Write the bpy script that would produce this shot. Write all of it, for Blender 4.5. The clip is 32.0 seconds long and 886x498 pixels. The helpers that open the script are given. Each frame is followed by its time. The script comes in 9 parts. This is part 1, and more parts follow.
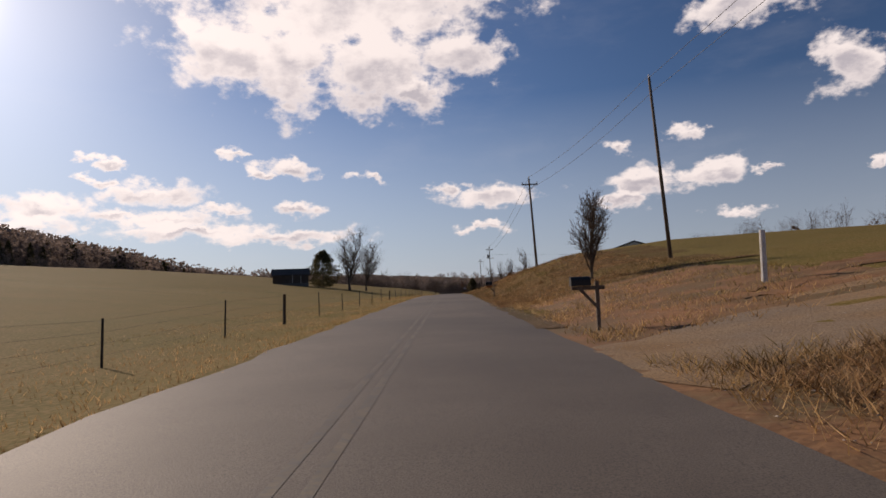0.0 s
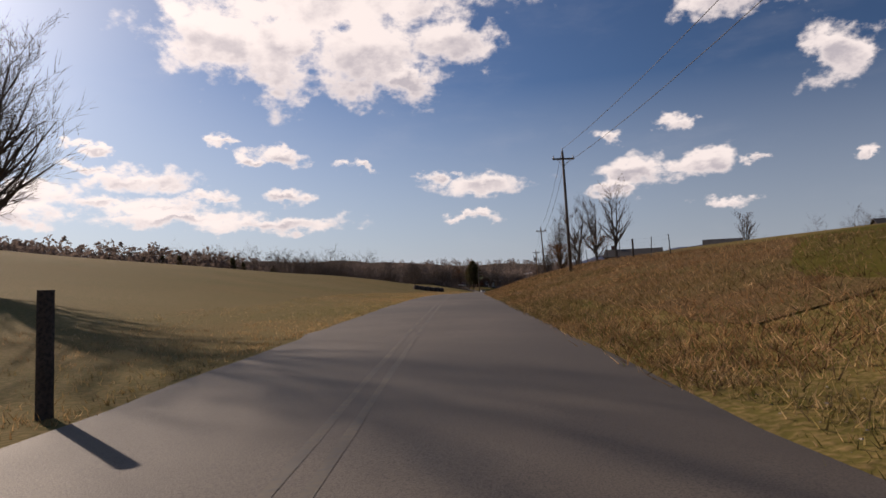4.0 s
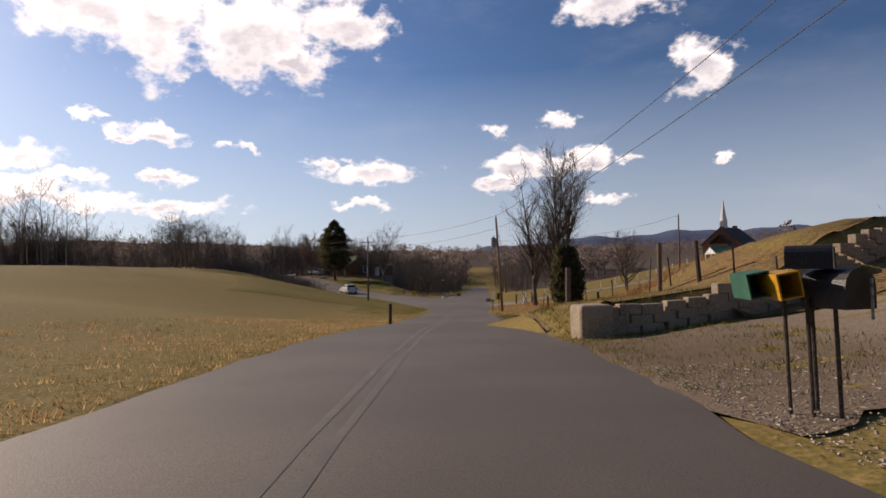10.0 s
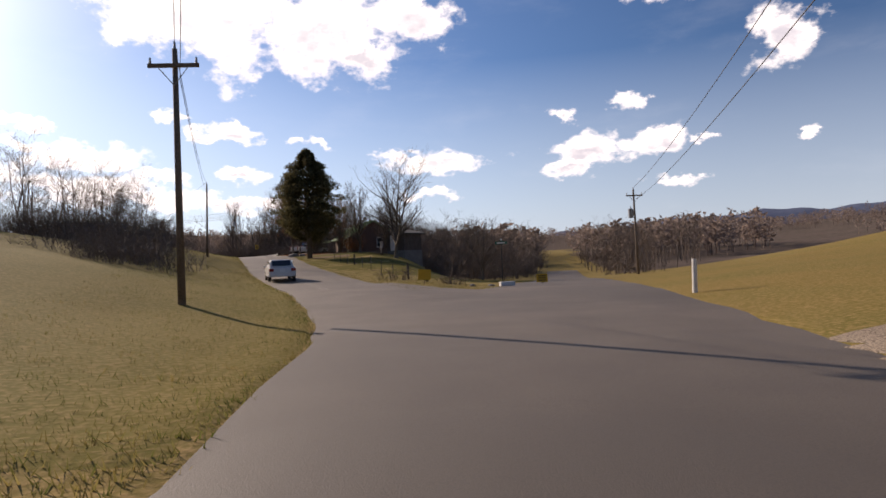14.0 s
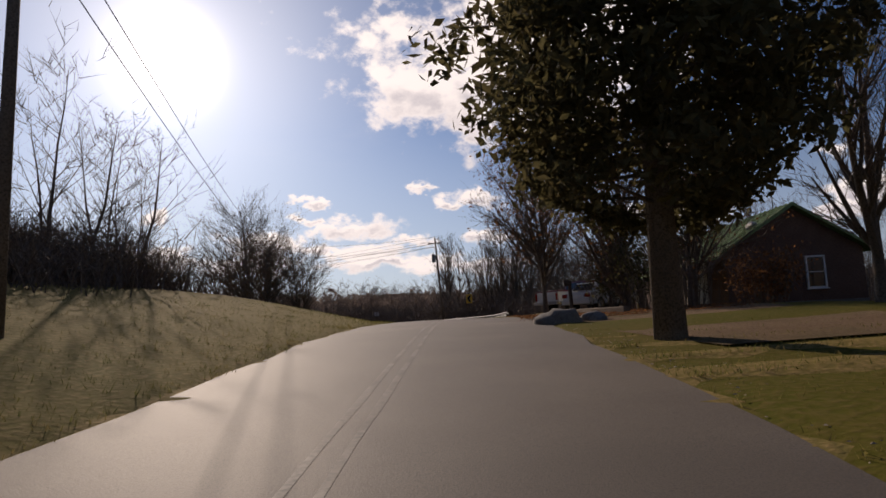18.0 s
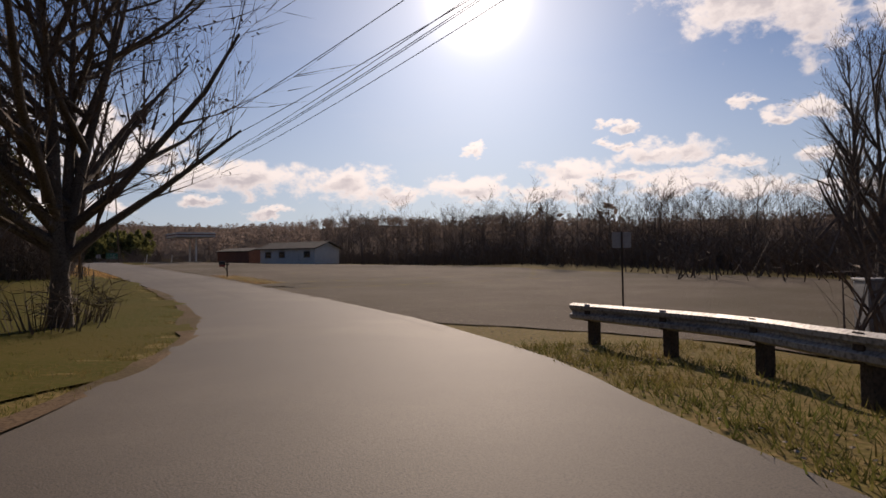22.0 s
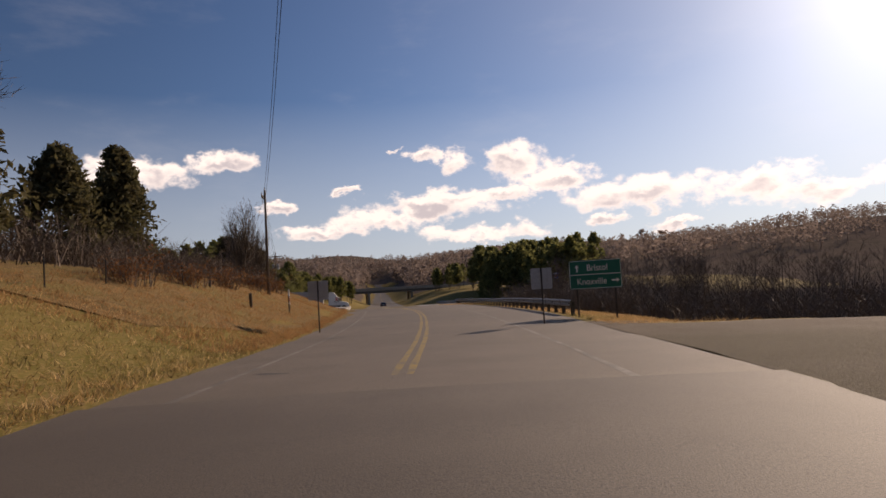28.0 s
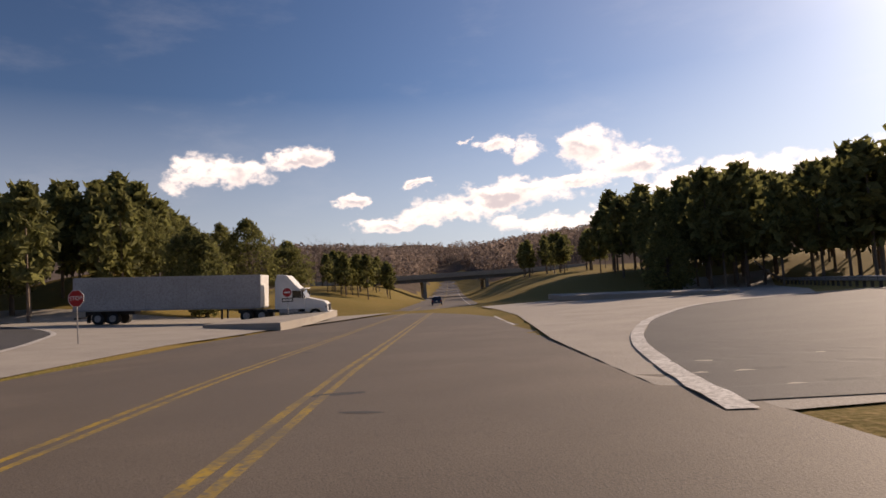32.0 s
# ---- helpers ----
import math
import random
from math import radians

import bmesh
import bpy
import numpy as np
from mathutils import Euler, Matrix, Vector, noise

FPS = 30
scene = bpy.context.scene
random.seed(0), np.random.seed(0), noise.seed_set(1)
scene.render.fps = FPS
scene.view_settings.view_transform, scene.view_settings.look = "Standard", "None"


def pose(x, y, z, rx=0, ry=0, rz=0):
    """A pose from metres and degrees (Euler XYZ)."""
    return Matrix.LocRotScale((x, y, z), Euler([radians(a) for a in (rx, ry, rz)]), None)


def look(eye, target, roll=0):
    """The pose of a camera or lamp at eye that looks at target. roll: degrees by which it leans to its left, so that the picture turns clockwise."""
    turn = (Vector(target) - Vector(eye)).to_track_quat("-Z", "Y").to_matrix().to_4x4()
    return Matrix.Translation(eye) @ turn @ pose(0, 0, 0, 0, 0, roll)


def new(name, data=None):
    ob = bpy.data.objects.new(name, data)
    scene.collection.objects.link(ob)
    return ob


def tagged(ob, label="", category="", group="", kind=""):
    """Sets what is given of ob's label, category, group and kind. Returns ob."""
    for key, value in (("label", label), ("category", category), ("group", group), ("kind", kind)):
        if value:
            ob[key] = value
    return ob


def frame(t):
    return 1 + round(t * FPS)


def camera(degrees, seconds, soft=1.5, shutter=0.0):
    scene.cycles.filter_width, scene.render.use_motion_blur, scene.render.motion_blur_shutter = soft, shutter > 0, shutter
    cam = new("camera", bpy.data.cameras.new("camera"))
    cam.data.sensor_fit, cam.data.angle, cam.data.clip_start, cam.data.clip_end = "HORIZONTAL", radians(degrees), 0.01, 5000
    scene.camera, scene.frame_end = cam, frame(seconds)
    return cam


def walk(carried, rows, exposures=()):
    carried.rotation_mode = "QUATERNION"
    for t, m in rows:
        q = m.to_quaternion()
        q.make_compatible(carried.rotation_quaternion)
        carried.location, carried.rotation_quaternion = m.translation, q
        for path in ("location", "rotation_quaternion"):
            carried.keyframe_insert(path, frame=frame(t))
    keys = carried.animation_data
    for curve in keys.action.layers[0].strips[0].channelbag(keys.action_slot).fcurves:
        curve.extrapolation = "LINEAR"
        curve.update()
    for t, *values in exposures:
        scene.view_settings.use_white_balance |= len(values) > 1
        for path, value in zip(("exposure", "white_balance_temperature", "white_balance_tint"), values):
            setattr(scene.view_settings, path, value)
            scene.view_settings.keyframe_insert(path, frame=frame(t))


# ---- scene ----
cam = camera(70.0, 32.0, soft=1.6)
PATH = [
    (0, (0.00, 0.00, 0.00), (0.008, 9.979, 0.651), -2.22),
    (0.5, (0.24, 19.17, 0.01), (0.211, 29.159, 0.554), -2.50),
    (1, (0.34, 38.28, 0.34), (0.358, 48.258, 0.933), -1.58),
    (1.5, (0.61, 56.72, 0.63), (0.599, 66.708, 1.106), -2.85),
    (2, (0.79, 74.90, 0.58), (0.765, 84.891, 1.049), -2.66),
    (2.5, (0.98, 93.23, 0.52), (0.966, 103.223, 0.979), -1.91),
    (3, (1.30, 111.54, 0.40), (1.275, 121.529, 0.787), -1.75),
    (3.5, (1.54, 129.33, 0.32), (1.530, 139.320, 0.742), -1.02),
    (4, (1.89, 146.07, 0.24), (2.053, 156.054, 0.705), -2.01),
    (4.5, (2.43, 161.74, 0.19), (2.698, 171.722, 0.656), -2.35),
    (5, (3.05, 176.33, 0.12), (3.368, 186.320, 0.563), -2.52),
    (5.5, (3.66, 189.85, -0.00), (3.975, 199.841, 0.358), -2.94),
    (6, (4.31, 202.28, -0.16), (4.814, 212.260, 0.200), -2.49),
    (6.5, (5.10, 214.00, -0.33), (5.783, 223.975, -0.050), -2.28),
    (7, (6.07, 225.68, -0.56), (6.988, 235.635, -0.302), -2.86),
    (7.5, (7.34, 237.43, -0.84), (8.514, 247.359, -0.574), -2.43),
    (8, (8.92, 248.87, -1.11), (10.299, 258.773, -0.850), -2.78),
    (8.5, (10.76, 260.16, -1.30), (12.340, 270.032, -0.995), -1.97),
    (9, (12.64, 270.82, -1.50), (14.337, 280.674, -1.275), -1.89),
    (9.5, (14.52, 280.99, -1.73), (16.306, 290.829, -1.482), -1.76),
    (10, (16.23, 290.81, -1.98), (18.140, 300.627, -1.735), -1.12),
    (10.5, (17.97, 299.01, -2.22), (19.976, 308.802, -2.068), -1.11),
    (11, (19.66, 307.04, -2.63), (21.777, 316.817, -2.720), -1.33),
    (11.5, (21.39, 314.78, -3.19), (23.615, 324.528, -3.553), -2.02),
    (12, (23.22, 322.35, -3.75), (25.461, 332.092, -3.963), -1.72),
    (12.5, (24.88, 329.31, -4.20), (27.081, 339.062, -4.357), -1.67),
    (13, (26.41, 336.42, -4.59), (28.296, 346.243, -4.621), -2.16),
    (13.5, (27.57, 343.24, -4.85), (28.911, 353.153, -4.823), -2.48),
    (14, (28.35, 349.81, -5.10), (29.170, 359.777, -4.999), -2.46),
    (14.5, (28.79, 356.88, -5.35), (28.902, 366.879, -5.232), -1.29),
    (15, (28.68, 363.64, -5.52), (27.888, 373.599, -5.151), -0.94),
    (15.5, (27.92, 370.52, -5.54), (26.347, 380.380, -4.958), -2.06),
    (16, (26.71, 377.77, -5.38), (24.759, 387.549, -4.654), -2.16),
    (16.5, (25.18, 385.26, -5.29), (22.886, 394.976, -4.757), -2.27),
    (17, (23.32, 393.08, -5.23), (20.741, 402.722, -4.612), -3.16),
    (17.5, (21.12, 401.32, -4.92), (18.316, 410.845, -3.773), -5.85),
    (18, (18.62, 410.11, -4.35), (15.796, 419.627, -3.172), -2.72),
    (18.5, (16.14, 419.12, -3.66), (13.410, 428.687, -2.676), -1.44),
    (19, (14.00, 427.34, -3.28), (11.386, 436.960, -2.447), -2.13),
    (19.5, (12.13, 434.53, -3.03), (9.422, 444.134, -2.316), -2.80),
    (20, (10.28, 441.20, -2.97), (7.141, 450.682, -2.403), -1.71),
    (20.5, (8.05, 447.73, -2.92), (4.179, 456.938, -2.462), -2.26),
    (21, (5.30, 453.74, -2.98), (0.561, 462.536, -2.606), -2.52),
    (21.5, (2.32, 458.67, -3.10), (-3.477, 466.818, -2.826), -1.39),
    (22, (-1.56, 463.38, -3.28), (-8.514, 470.562, -3.112), -0.94),
    (22.5, (-6.44, 467.83, -3.49), (-14.388, 473.901, -3.377), -1.30),
    (23, (-12.43, 471.90, -3.69), (-21.159, 476.760, -3.378), -2.39),
    (23.5, (-19.34, 475.34, -3.76), (-28.589, 479.107, -3.263), -1.92),
    (24, (-27.28, 478.25, -3.74), (-36.838, 481.127, -3.129), -1.62),
    (24.5, (-36.25, 480.71, -3.64), (-45.968, 482.972, -2.925), -2.28),
    (25, (-46.37, 483.13, -3.20), (-56.096, 485.252, -2.256), -2.31),
    (25.5, (-57.08, 485.55, -2.86), (-66.848, 487.570, -2.139), -2.32),
    (26, (-68.27, 487.97, -2.65), (-78.052, 489.925, -2.007), -2.41),
    (26.5, (-79.77, 490.39, -2.38), (-89.555, 492.284, -1.524), -2.73),
    (27, (-91.45, 492.94, -2.09), (-101.235, 494.835, -1.335), -4.15),
    (27.5, (-102.24, 495.26, -1.81), (-112.031, 497.161, -1.078), -4.08),
    (28, (-112.71, 497.42, -1.72), (-122.531, 499.199, -1.101), -3.35),
    (28.5, (-123.06, 499.39, -1.93), (-132.907, 501.054, -1.487), -3.66),
    (29, (-133.08, 501.09, -1.99), (-142.965, 502.525, -1.587), -3.66),
    (29.5, (-143.34, 502.63, -2.08), (-153.261, 503.765, -1.621), -3.74),
    (30, (-154.00, 504.01, -2.15), (-163.952, 504.868, -1.627), -3.38),
    (30.5, (-165.41, 505.17, -2.26), (-175.371, 505.916, -1.838), -3.06),
    (31, (-177.22, 506.20, -2.45), (-187.186, 506.893, -2.036), -2.89),
    (31.5, (-189.27, 507.12, -2.69), (-199.240, 507.730, -2.238), -3.86),
    (32, (-200.91, 507.99, -2.81), (-210.875, 508.624, -2.271), -4.03),
]
walk(cam, [(t, look(eye, target, roll)) for t, eye, target, roll in PATH], exposures=[(0, -0.15, 7550, 22), (8, 0.05, 7550, 22), (10, 0.3, 7550, 22), (11.5, 0.56, 7550, 22), (14, 0.58, 7550, 22), (15.2, 0.3, 7550, 22), (17.8, -0.1, 7600, 22), (21, -0.25, 7600, 22), (22.5, -0.2, 7700, 22), (24, -0.1, 7900, 23), (27, 0.08, 8200, 24), (32, 0.38, 8400, 24)])

# ---- world and sun ----
SUN_AZ, SUN_EL = radians(40.5), radians(22.8)  # azimuth to the left of +y
world = bpy.data.worlds.new("sky")
scene.world = world
world.use_nodes = True
wn, wl = world.node_tree.nodes, world.node_tree.links
wn.clear()


def wnode(kind, **kw):
    n = wn.new(kind)
    for k, v in kw.items():
        if k == "op":
            n.operation = v
        elif k == "inputs":
            for i, val in v.items():
                if hasattr(val, "is_linked"):
                    wl.new(val, n.inputs[i])
                else:
                    n.inputs[i].default_value = val
    return n


def wmath(op, a, b=0.0, c=0.0):
    return wnode("ShaderNodeMath", op=op, inputs={0: a, 1: b, 2: c}).outputs[0]


sky = wn.new("ShaderNodeTexSky")
sky.sky_type = "NISHITA"
sky.sun_disc = False
sky.sun_elevation = SUN_EL
sky.sun_rotation = -SUN_AZ
sky.altitude = 300
sky.air_density, sky.dust_density, sky.ozone_density = 1.0, 0.4, 2.4
geo = wn.new("ShaderNodeTexCoord")
sep = wnode("ShaderNodeSeparateXYZ", inputs={0: geo.outputs["Generated"]})
dx, dy, dz = sep.outputs[0], sep.outputs[1], sep.outputs[2]
# azimuth to the left of +y and elevation, in degrees
az = wmath("MULTIPLY", wmath("ARCTAN2", wmath("MULTIPLY", dx, -1.0), dy), 57.2958)
el = wmath("MULTIPLY", wmath("ARCSINE", dz), 57.2958)
# clouds: azimuth, elevation, half width, half height (degrees): over the fields to the north, over the lot, over the hills to the west
CLOUDS_NORTH = [(18.7, 20.5, 4.7, 3.3), (12.9, 20.0, 6.4, 3.7), (5.7, 20.3, 7.2, 4.0), (-1.6, 20.9, 5.0, 2.0), (8.7, 24.8, 14.6, 4.8), (1.4, 17.8, 1.7, 1.0), (-26.5, 21.8, 4.2, 1.6), (-33.4, 16.1, 2.7, 2.0),
                (-16.3, 11.6, 1.3, 0.6), (-17.8, 8.5, 3.0, 1.3), (-16.1, 7.2, 2.0, 0.7), (-23.9, 9.1, 2.4, 0.9), (-27.9, 8.7, 1.0, 0.5), (-21.7, 12.6, 1.7, 0.7), (-5.2, 8.3, 4.3, 1.0), (-1.1, 9.1, 1.5, 0.6)]
CLOUDS_LOW = [(13.1, 11.2, 3.0, 0.7), (15.8, 10.7, 1.4, 0.5), (18.0, 12.4, 1.2, 0.5), (13.2, 7.6, 2.0, 0.6), (6.3, 10.2, 1.4, 0.4), (-3.3, 5.5, 2.3, 0.4), (27.3, 11.1, 1.0, 0.4), (24.8, 8.8, 4.0, 1.0), (19.3, 7.6, 2.1, 0.5),
              (32.2, 7.6, 3.3, 1.1), (23.8, 6.7, 5.2, 0.9), (22.1, 5.8, 7.5, 0.7), (14.2, 5.2, 7.2, 0.7), (-25.6, 5.5, 2.1, 0.5), (-35.0, 8.1, 0.8, 0.6), (29.5, 11.3, 1.1, 0.4)]
CLOUDS_LOT = [(62.1, 7.3, 6.9, 1.2), (53.6, 7.0, 4.6, 1.3), (47.9, 5.9, 4.4, 1.0), (42.0, 6.3, 4.6, 1.1), (67.6, 9.1, 3.1, 1.0), (75.5, 4.9, 5.1, 0.7), (65.5, 5.2, 2.1, 0.6), (59.3, 4.4, 1.8, 0.5), (79.5, 8.0, 3.2, 0.9),
              (41.0, 9.8, 1.1, 0.6), (83.8, 12.4, 0.6, 0.5), (34.5, 5.9, 4.6, 0.9), (27.3, 7.0, 3.2, 0.6), (29.0, 9.7, 1.2, 0.4)]
CLOUDS_WEST = [(105.0, 10.9, 3.9, 1.2), (106.8, 10.2, 3.2, 0.9), (99.2, 11.7, 3.0, 0.8), (94.0, 7.8, 1.2, 0.5), (87.9, 9.1, 1.3, 0.4), (81.3, 12.2, 1.6, 0.7), (78.0, 11.5, 1.8, 1.2), (72.8, 10.8, 3.6, 1.6), (68.8, 9.2, 4.4, 0.9),
               (81.1, 7.3, 5.6, 1.1), (85.3, 6.2, 4.3, 0.8), (78.5, 8.0, 3.8, 0.8), (91.0, 5.5, 3.6, 0.6), (74.5, 8.2, 3.4, 0.6), (76.3, 4.6, 2.2, 0.5)]


def wvec(op, a, b=None, c=None):
    n = wn.new("ShaderNodeVectorMath")
    n.operation = op
    for k, v in enumerate((a, b, c)):
        if v is None:
            continue
        if hasattr(v, "is_linked"):
            wl.new(v, n.inputs[k])
        else:
            n.inputs[k].default_value = v
    return n.outputs["Value" if op in ("LENGTH", "DOT_PRODUCT") else "Vector"]


def wnoise(vector, scale, detail, rough):
    return wnode("ShaderNodeTexNoise", inputs={"Vector": vector, "Scale": scale, "Detail": detail, "Roughness": rough}).outputs[0]


def wmix(factor, a, b, blend="MIX"):
    n = wn.new("ShaderNodeMix")
    n.data_type, n.blend_type = "RGBA", blend
    for socket, v in ((n.inputs["Factor"], factor), (n.inputs["A"], a), (n.inputs["B"], b)):
        if hasattr(v, "is_linked"):
            wl.new(v, socket)
        else:
            socket.default_value = v
    return n.outputs["Result"]


def wramp(value, lo, hi, a, b, soft=True):
    n = wnode("ShaderNodeMapRange", inputs={0: value, 1: lo, 2: hi, 3: a, 4: b})
    n.interpolation_type = "SMOOTHSTEP" if soft else "LINEAR"
    return n.outputs[0]


# outlines pulled about, so that no cloud is an oval
ragged = wnode("ShaderNodeTexNoise", inputs={"Vector": wvec("MULTIPLY", geo.outputs["Generated"], (1.0, 1.0, 1.6)), "Scale": 24.0, "Detail": 4.0, "Roughness": 0.6}).outputs[1]
place = wnode("ShaderNodeCombineXYZ", inputs={0: az, 1: el}).outputs[0]
place = wvec("ADD", place, wvec("MULTIPLY", wvec("SUBTRACT", ragged, (0.5, 0.5, 0.5)), (6.0, 2.6, 0.0)))
gap, gap_top = None, None
for ca, ce, wa, we in CLOUDS_NORTH + CLOUDS_LOW + CLOUDS_LOT + CLOUDS_WEST:
    away = wvec("LENGTH", wvec("MULTIPLY_ADD", place, (1.0 / wa, 1.0 / we, 0.0), (-ca / wa, -ce / we, 0.0)))
    gap = away if gap is None else wmath("MINIMUM", gap, away)
    away = wvec("LENGTH", wvec("MULTIPLY_ADD", place, (1.0 / wa, 1.0 / we, 0.0), (-ca / wa, -ce / we - 0.6, 0.0)))
    gap_top = away if gap_top is None else wmath("MINIMUM", gap_top, away)
body = wmath("MAXIMUM", wmath("SUBTRACT", 1.0, gap), -1.5)
# billows: the vault stretched sideways, so that low clouds lie flat
drawn = wvec("MULTIPLY", geo.outputs["Generated"], (1.0, 1.0, 1.5))
coarse = wnoise(drawn, 15.0, 8.0, 0.55)
fine_n = wnoise(drawn, 42.0, 6.0, 0.6)
fluff = wmath("ADD", wmath("MULTIPLY", wmath("SUBTRACT", coarse, 0.5), 2.2), wmath("MULTIPLY", wmath("SUBTRACT", fine_n, 0.5), 1.2))
thick = wmath("ADD", wmath("MULTIPLY", body, 0.85), fluff)
cover = wramp(thick, -0.2, 0.42, 0.0, 1.0)
# the side turned to the sun is bright, the thick underside grey
above = wnoise(wvec("ADD", drawn, (-0.012, 0.014, 0.04)), 15.0, 8.0, 0.55)
under = wmath("MULTIPLY", wramp(wmath("ADD", wmath("SUBTRACT", gap_top, gap), wmath("MULTIPLY", wmath("SUBTRACT", above, 0.5), 2.6)), -0.15, 0.95, 0.0, 1.0), wramp(thick, 0.1, 0.8, 0.25, 1.0))
cloud_col = wmix(under, (10.8, 11.0, 11.4, 1), (5.7, 6.0, 7.0, 1))
# thin veils between the heaps
veil = wramp(wnoise(wvec("MULTIPLY", geo.outputs["Generated"], (1.0, 1.0, 3.2)), 5.0, 7.0, 0.6), 0.5, 0.8, 0.0, 0.07)
# the bright ring of light round the sun
sun_way = (-math.sin(SUN_AZ) * math.cos(SUN_EL), math.cos(SUN_AZ) * math.cos(SUN_EL), math.sin(SUN_EL))
toward = wmath("MAXIMUM", wvec("DOT_PRODUCT", geo.outputs["Generated"], sun_way), 0.0)
glow = wmath("ADD", wmath("MULTIPLY", wmath("POWER", toward, 9.0), 0.24), wmath("ADD", wmath("MULTIPLY", wmath("POWER", toward, 60.0), 0.5), wmath("MULTIPLY", wmath("POWER", toward, 700.0), 2.2)))
blue = wmix(1.0, sky.outputs[0], (0.40, 0.61, 0.85, 1), "MULTIPLY")
pale = wmix(wramp(el, 0.0, 17.0, 0.8, 0.0, False), blue, (5.6, 7.0, 8.8, 1))
# the vault is deepest at a right angle to the sun
deep = wramp(toward, 0.3, 0.95, 0.8, 1.05)
pale = wmix(1.0, pale, wnode("ShaderNodeCombineXYZ", inputs={0: deep, 1: deep, 2: deep}).outputs[0], "MULTIPLY")
pale = wmix(veil, pale, (8.0, 8.8, 9.8, 1))
lit = wmix(1.0, wmix(cover, pale, cloud_col), wmix(1.0, (9.5, 9.3, 8.8, 1), wnode("ShaderNodeCombineXYZ", inputs={0: glow, 1: glow, 2: glow}).outputs[0], "MULTIPLY"), "ADD")
bg = wnode("ShaderNodeBackground", inputs={1: 0.085})
wl.new(lit, bg.inputs[0])
wl.new(bg.outputs[0], wn.new("ShaderNodeOutputWorld").inputs[0])
sun = new("sun", bpy.data.lights.new("sun", "SUN"))
sun.data.energy, sun.data.angle, sun.data.color = 3.6, radians(0.55), (1.0, 0.93, 0.82)
sun.matrix_world = look((-math.sin(SUN_AZ) * math.cos(SUN_EL) * 300, math.cos(SUN_AZ) * math.cos(SUN_EL) * 300, math.sin(SUN_EL) * 300), (0, 0, 0))


# ---- materials ----
def material(name, base, rough=0.85, second=None, scale=2.0, fine=None, fine_scale=60.0, bump=0.3, metal=0.0, third=None, third_scale=0.15, island=0.0, spec=0.3, contrast=(0.35, 0.65), thin=0.0):
    """A surface of up to three tones mixed at a broad, a middle and a fine scale, with relief."""
    m = bpy.data.materials.new(name)
    m.use_nodes = True
    nt, ln = m.node_tree.nodes, m.node_tree.links
    p = nt["Principled BSDF"]
    p.inputs["Roughness"].default_value, p.inputs["Metallic"].default_value = rough, metal
    p.inputs["Specular IOR Level"].default_value = spec
    where = nt.new("ShaderNodeNewGeometry")
    col = nt.new("ShaderNodeRGB")
    col.outputs[0].default_value = (*base, 1)
    out = col.outputs[0]

    def blend(out, other, sc, lo, hi, detail=5.0):
        nz = nt.new("ShaderNodeTexNoise")
        nz.inputs["Scale"].default_value, nz.inputs["Detail"].default_value = sc, detail
        ln.new(where.outputs["Position"], nz.inputs["Vector"])
        mr = nt.new("ShaderNodeMapRange")
        mr.inputs[1].default_value, mr.inputs[2].default_value = lo, hi
        ln.new(nz.outputs[0], mr.inputs[0])
        mx = nt.new("ShaderNodeMix")
        mx.data_type = "RGBA"
        ln.new(mr.outputs[0], mx.inputs["Factor"])
        ln.new(out, mx.inputs["A"])
        mx.inputs["B"].default_value = (*other, 1)
        return mx.outputs["Result"], nz.outputs[0]

    if second:
        out, _ = blend(out, second, scale, *contrast)
    if third:
        out, _ = blend(out, third, third_scale, 0.45, 0.62)
    grain = None
    if fine:
        out, grain = blend(out, fine, fine_scale, 0.42, 0.7, 3.0)
    if island:
        hv = nt.new("ShaderNodeHueSaturation")
        mr = nt.new("ShaderNodeMapRange")
        mr.inputs[3].default_value, mr.inputs[4].default_value = 1 - island, 1 + island
        ln.new(where.outputs["Random Per Island"], mr.inputs[0])
        ln.new(mr.outputs[0], hv.inputs["Value"])
        ln.new(out, hv.inputs["Color"])
        out = hv.outputs[0]
    ln.new(out, p.inputs["Base Color"])
    if bump and grain is not None:
        bp = nt.new("ShaderNodeBump")
        bp.inputs["Strength"].default_value, bp.inputs["Distance"].default_value = bump, 0.02
        ln.new(grain, bp.inputs["Height"])
        ln.new(bp.outputs[0], p.inputs["Normal"])
    if thin:
        # blades and leaves let light through
        tr, both = nt.new("ShaderNodeBsdfTranslucent"), nt.new("ShaderNodeMixShader")
        ln.new(out, tr.inputs["Color"])
        both.inputs[0].default_value = thin
        ln.new(p.outputs[0], both.inputs[1])
        ln.new(tr.outputs[0], both.inputs[2])
        ln.new(both.outputs[0], nt["Material Output"].inputs["Surface"])
    return m


M_FIELD = material("field_grass", (0.2, 0.142, 0.042), 0.95, (0.14, 0.122, 0.032), 0.12, (0.32, 0.22, 0.09), 11.0, 1.0, third=(0.2, 0.158, 0.052), third_scale=0.02, spec=0.04)
M_ASPHALT = material("worn_asphalt", (0.138, 0.109, 0.083), 0.74, (0.178, 0.144, 0.11), 0.6, (0.075, 0.062, 0.05), 70.0, 0.2, third=(0.098, 0.08, 0.064), third_scale=0.09, spec=0.38)
M_ASPHALT_DARK = material("newer_asphalt", (0.07, 0.067, 0.065), 0.8, (0.095, 0.09, 0.085), 0.5, (0.045, 0.043, 0.042), 60.0, 0.3, spec=0.35)
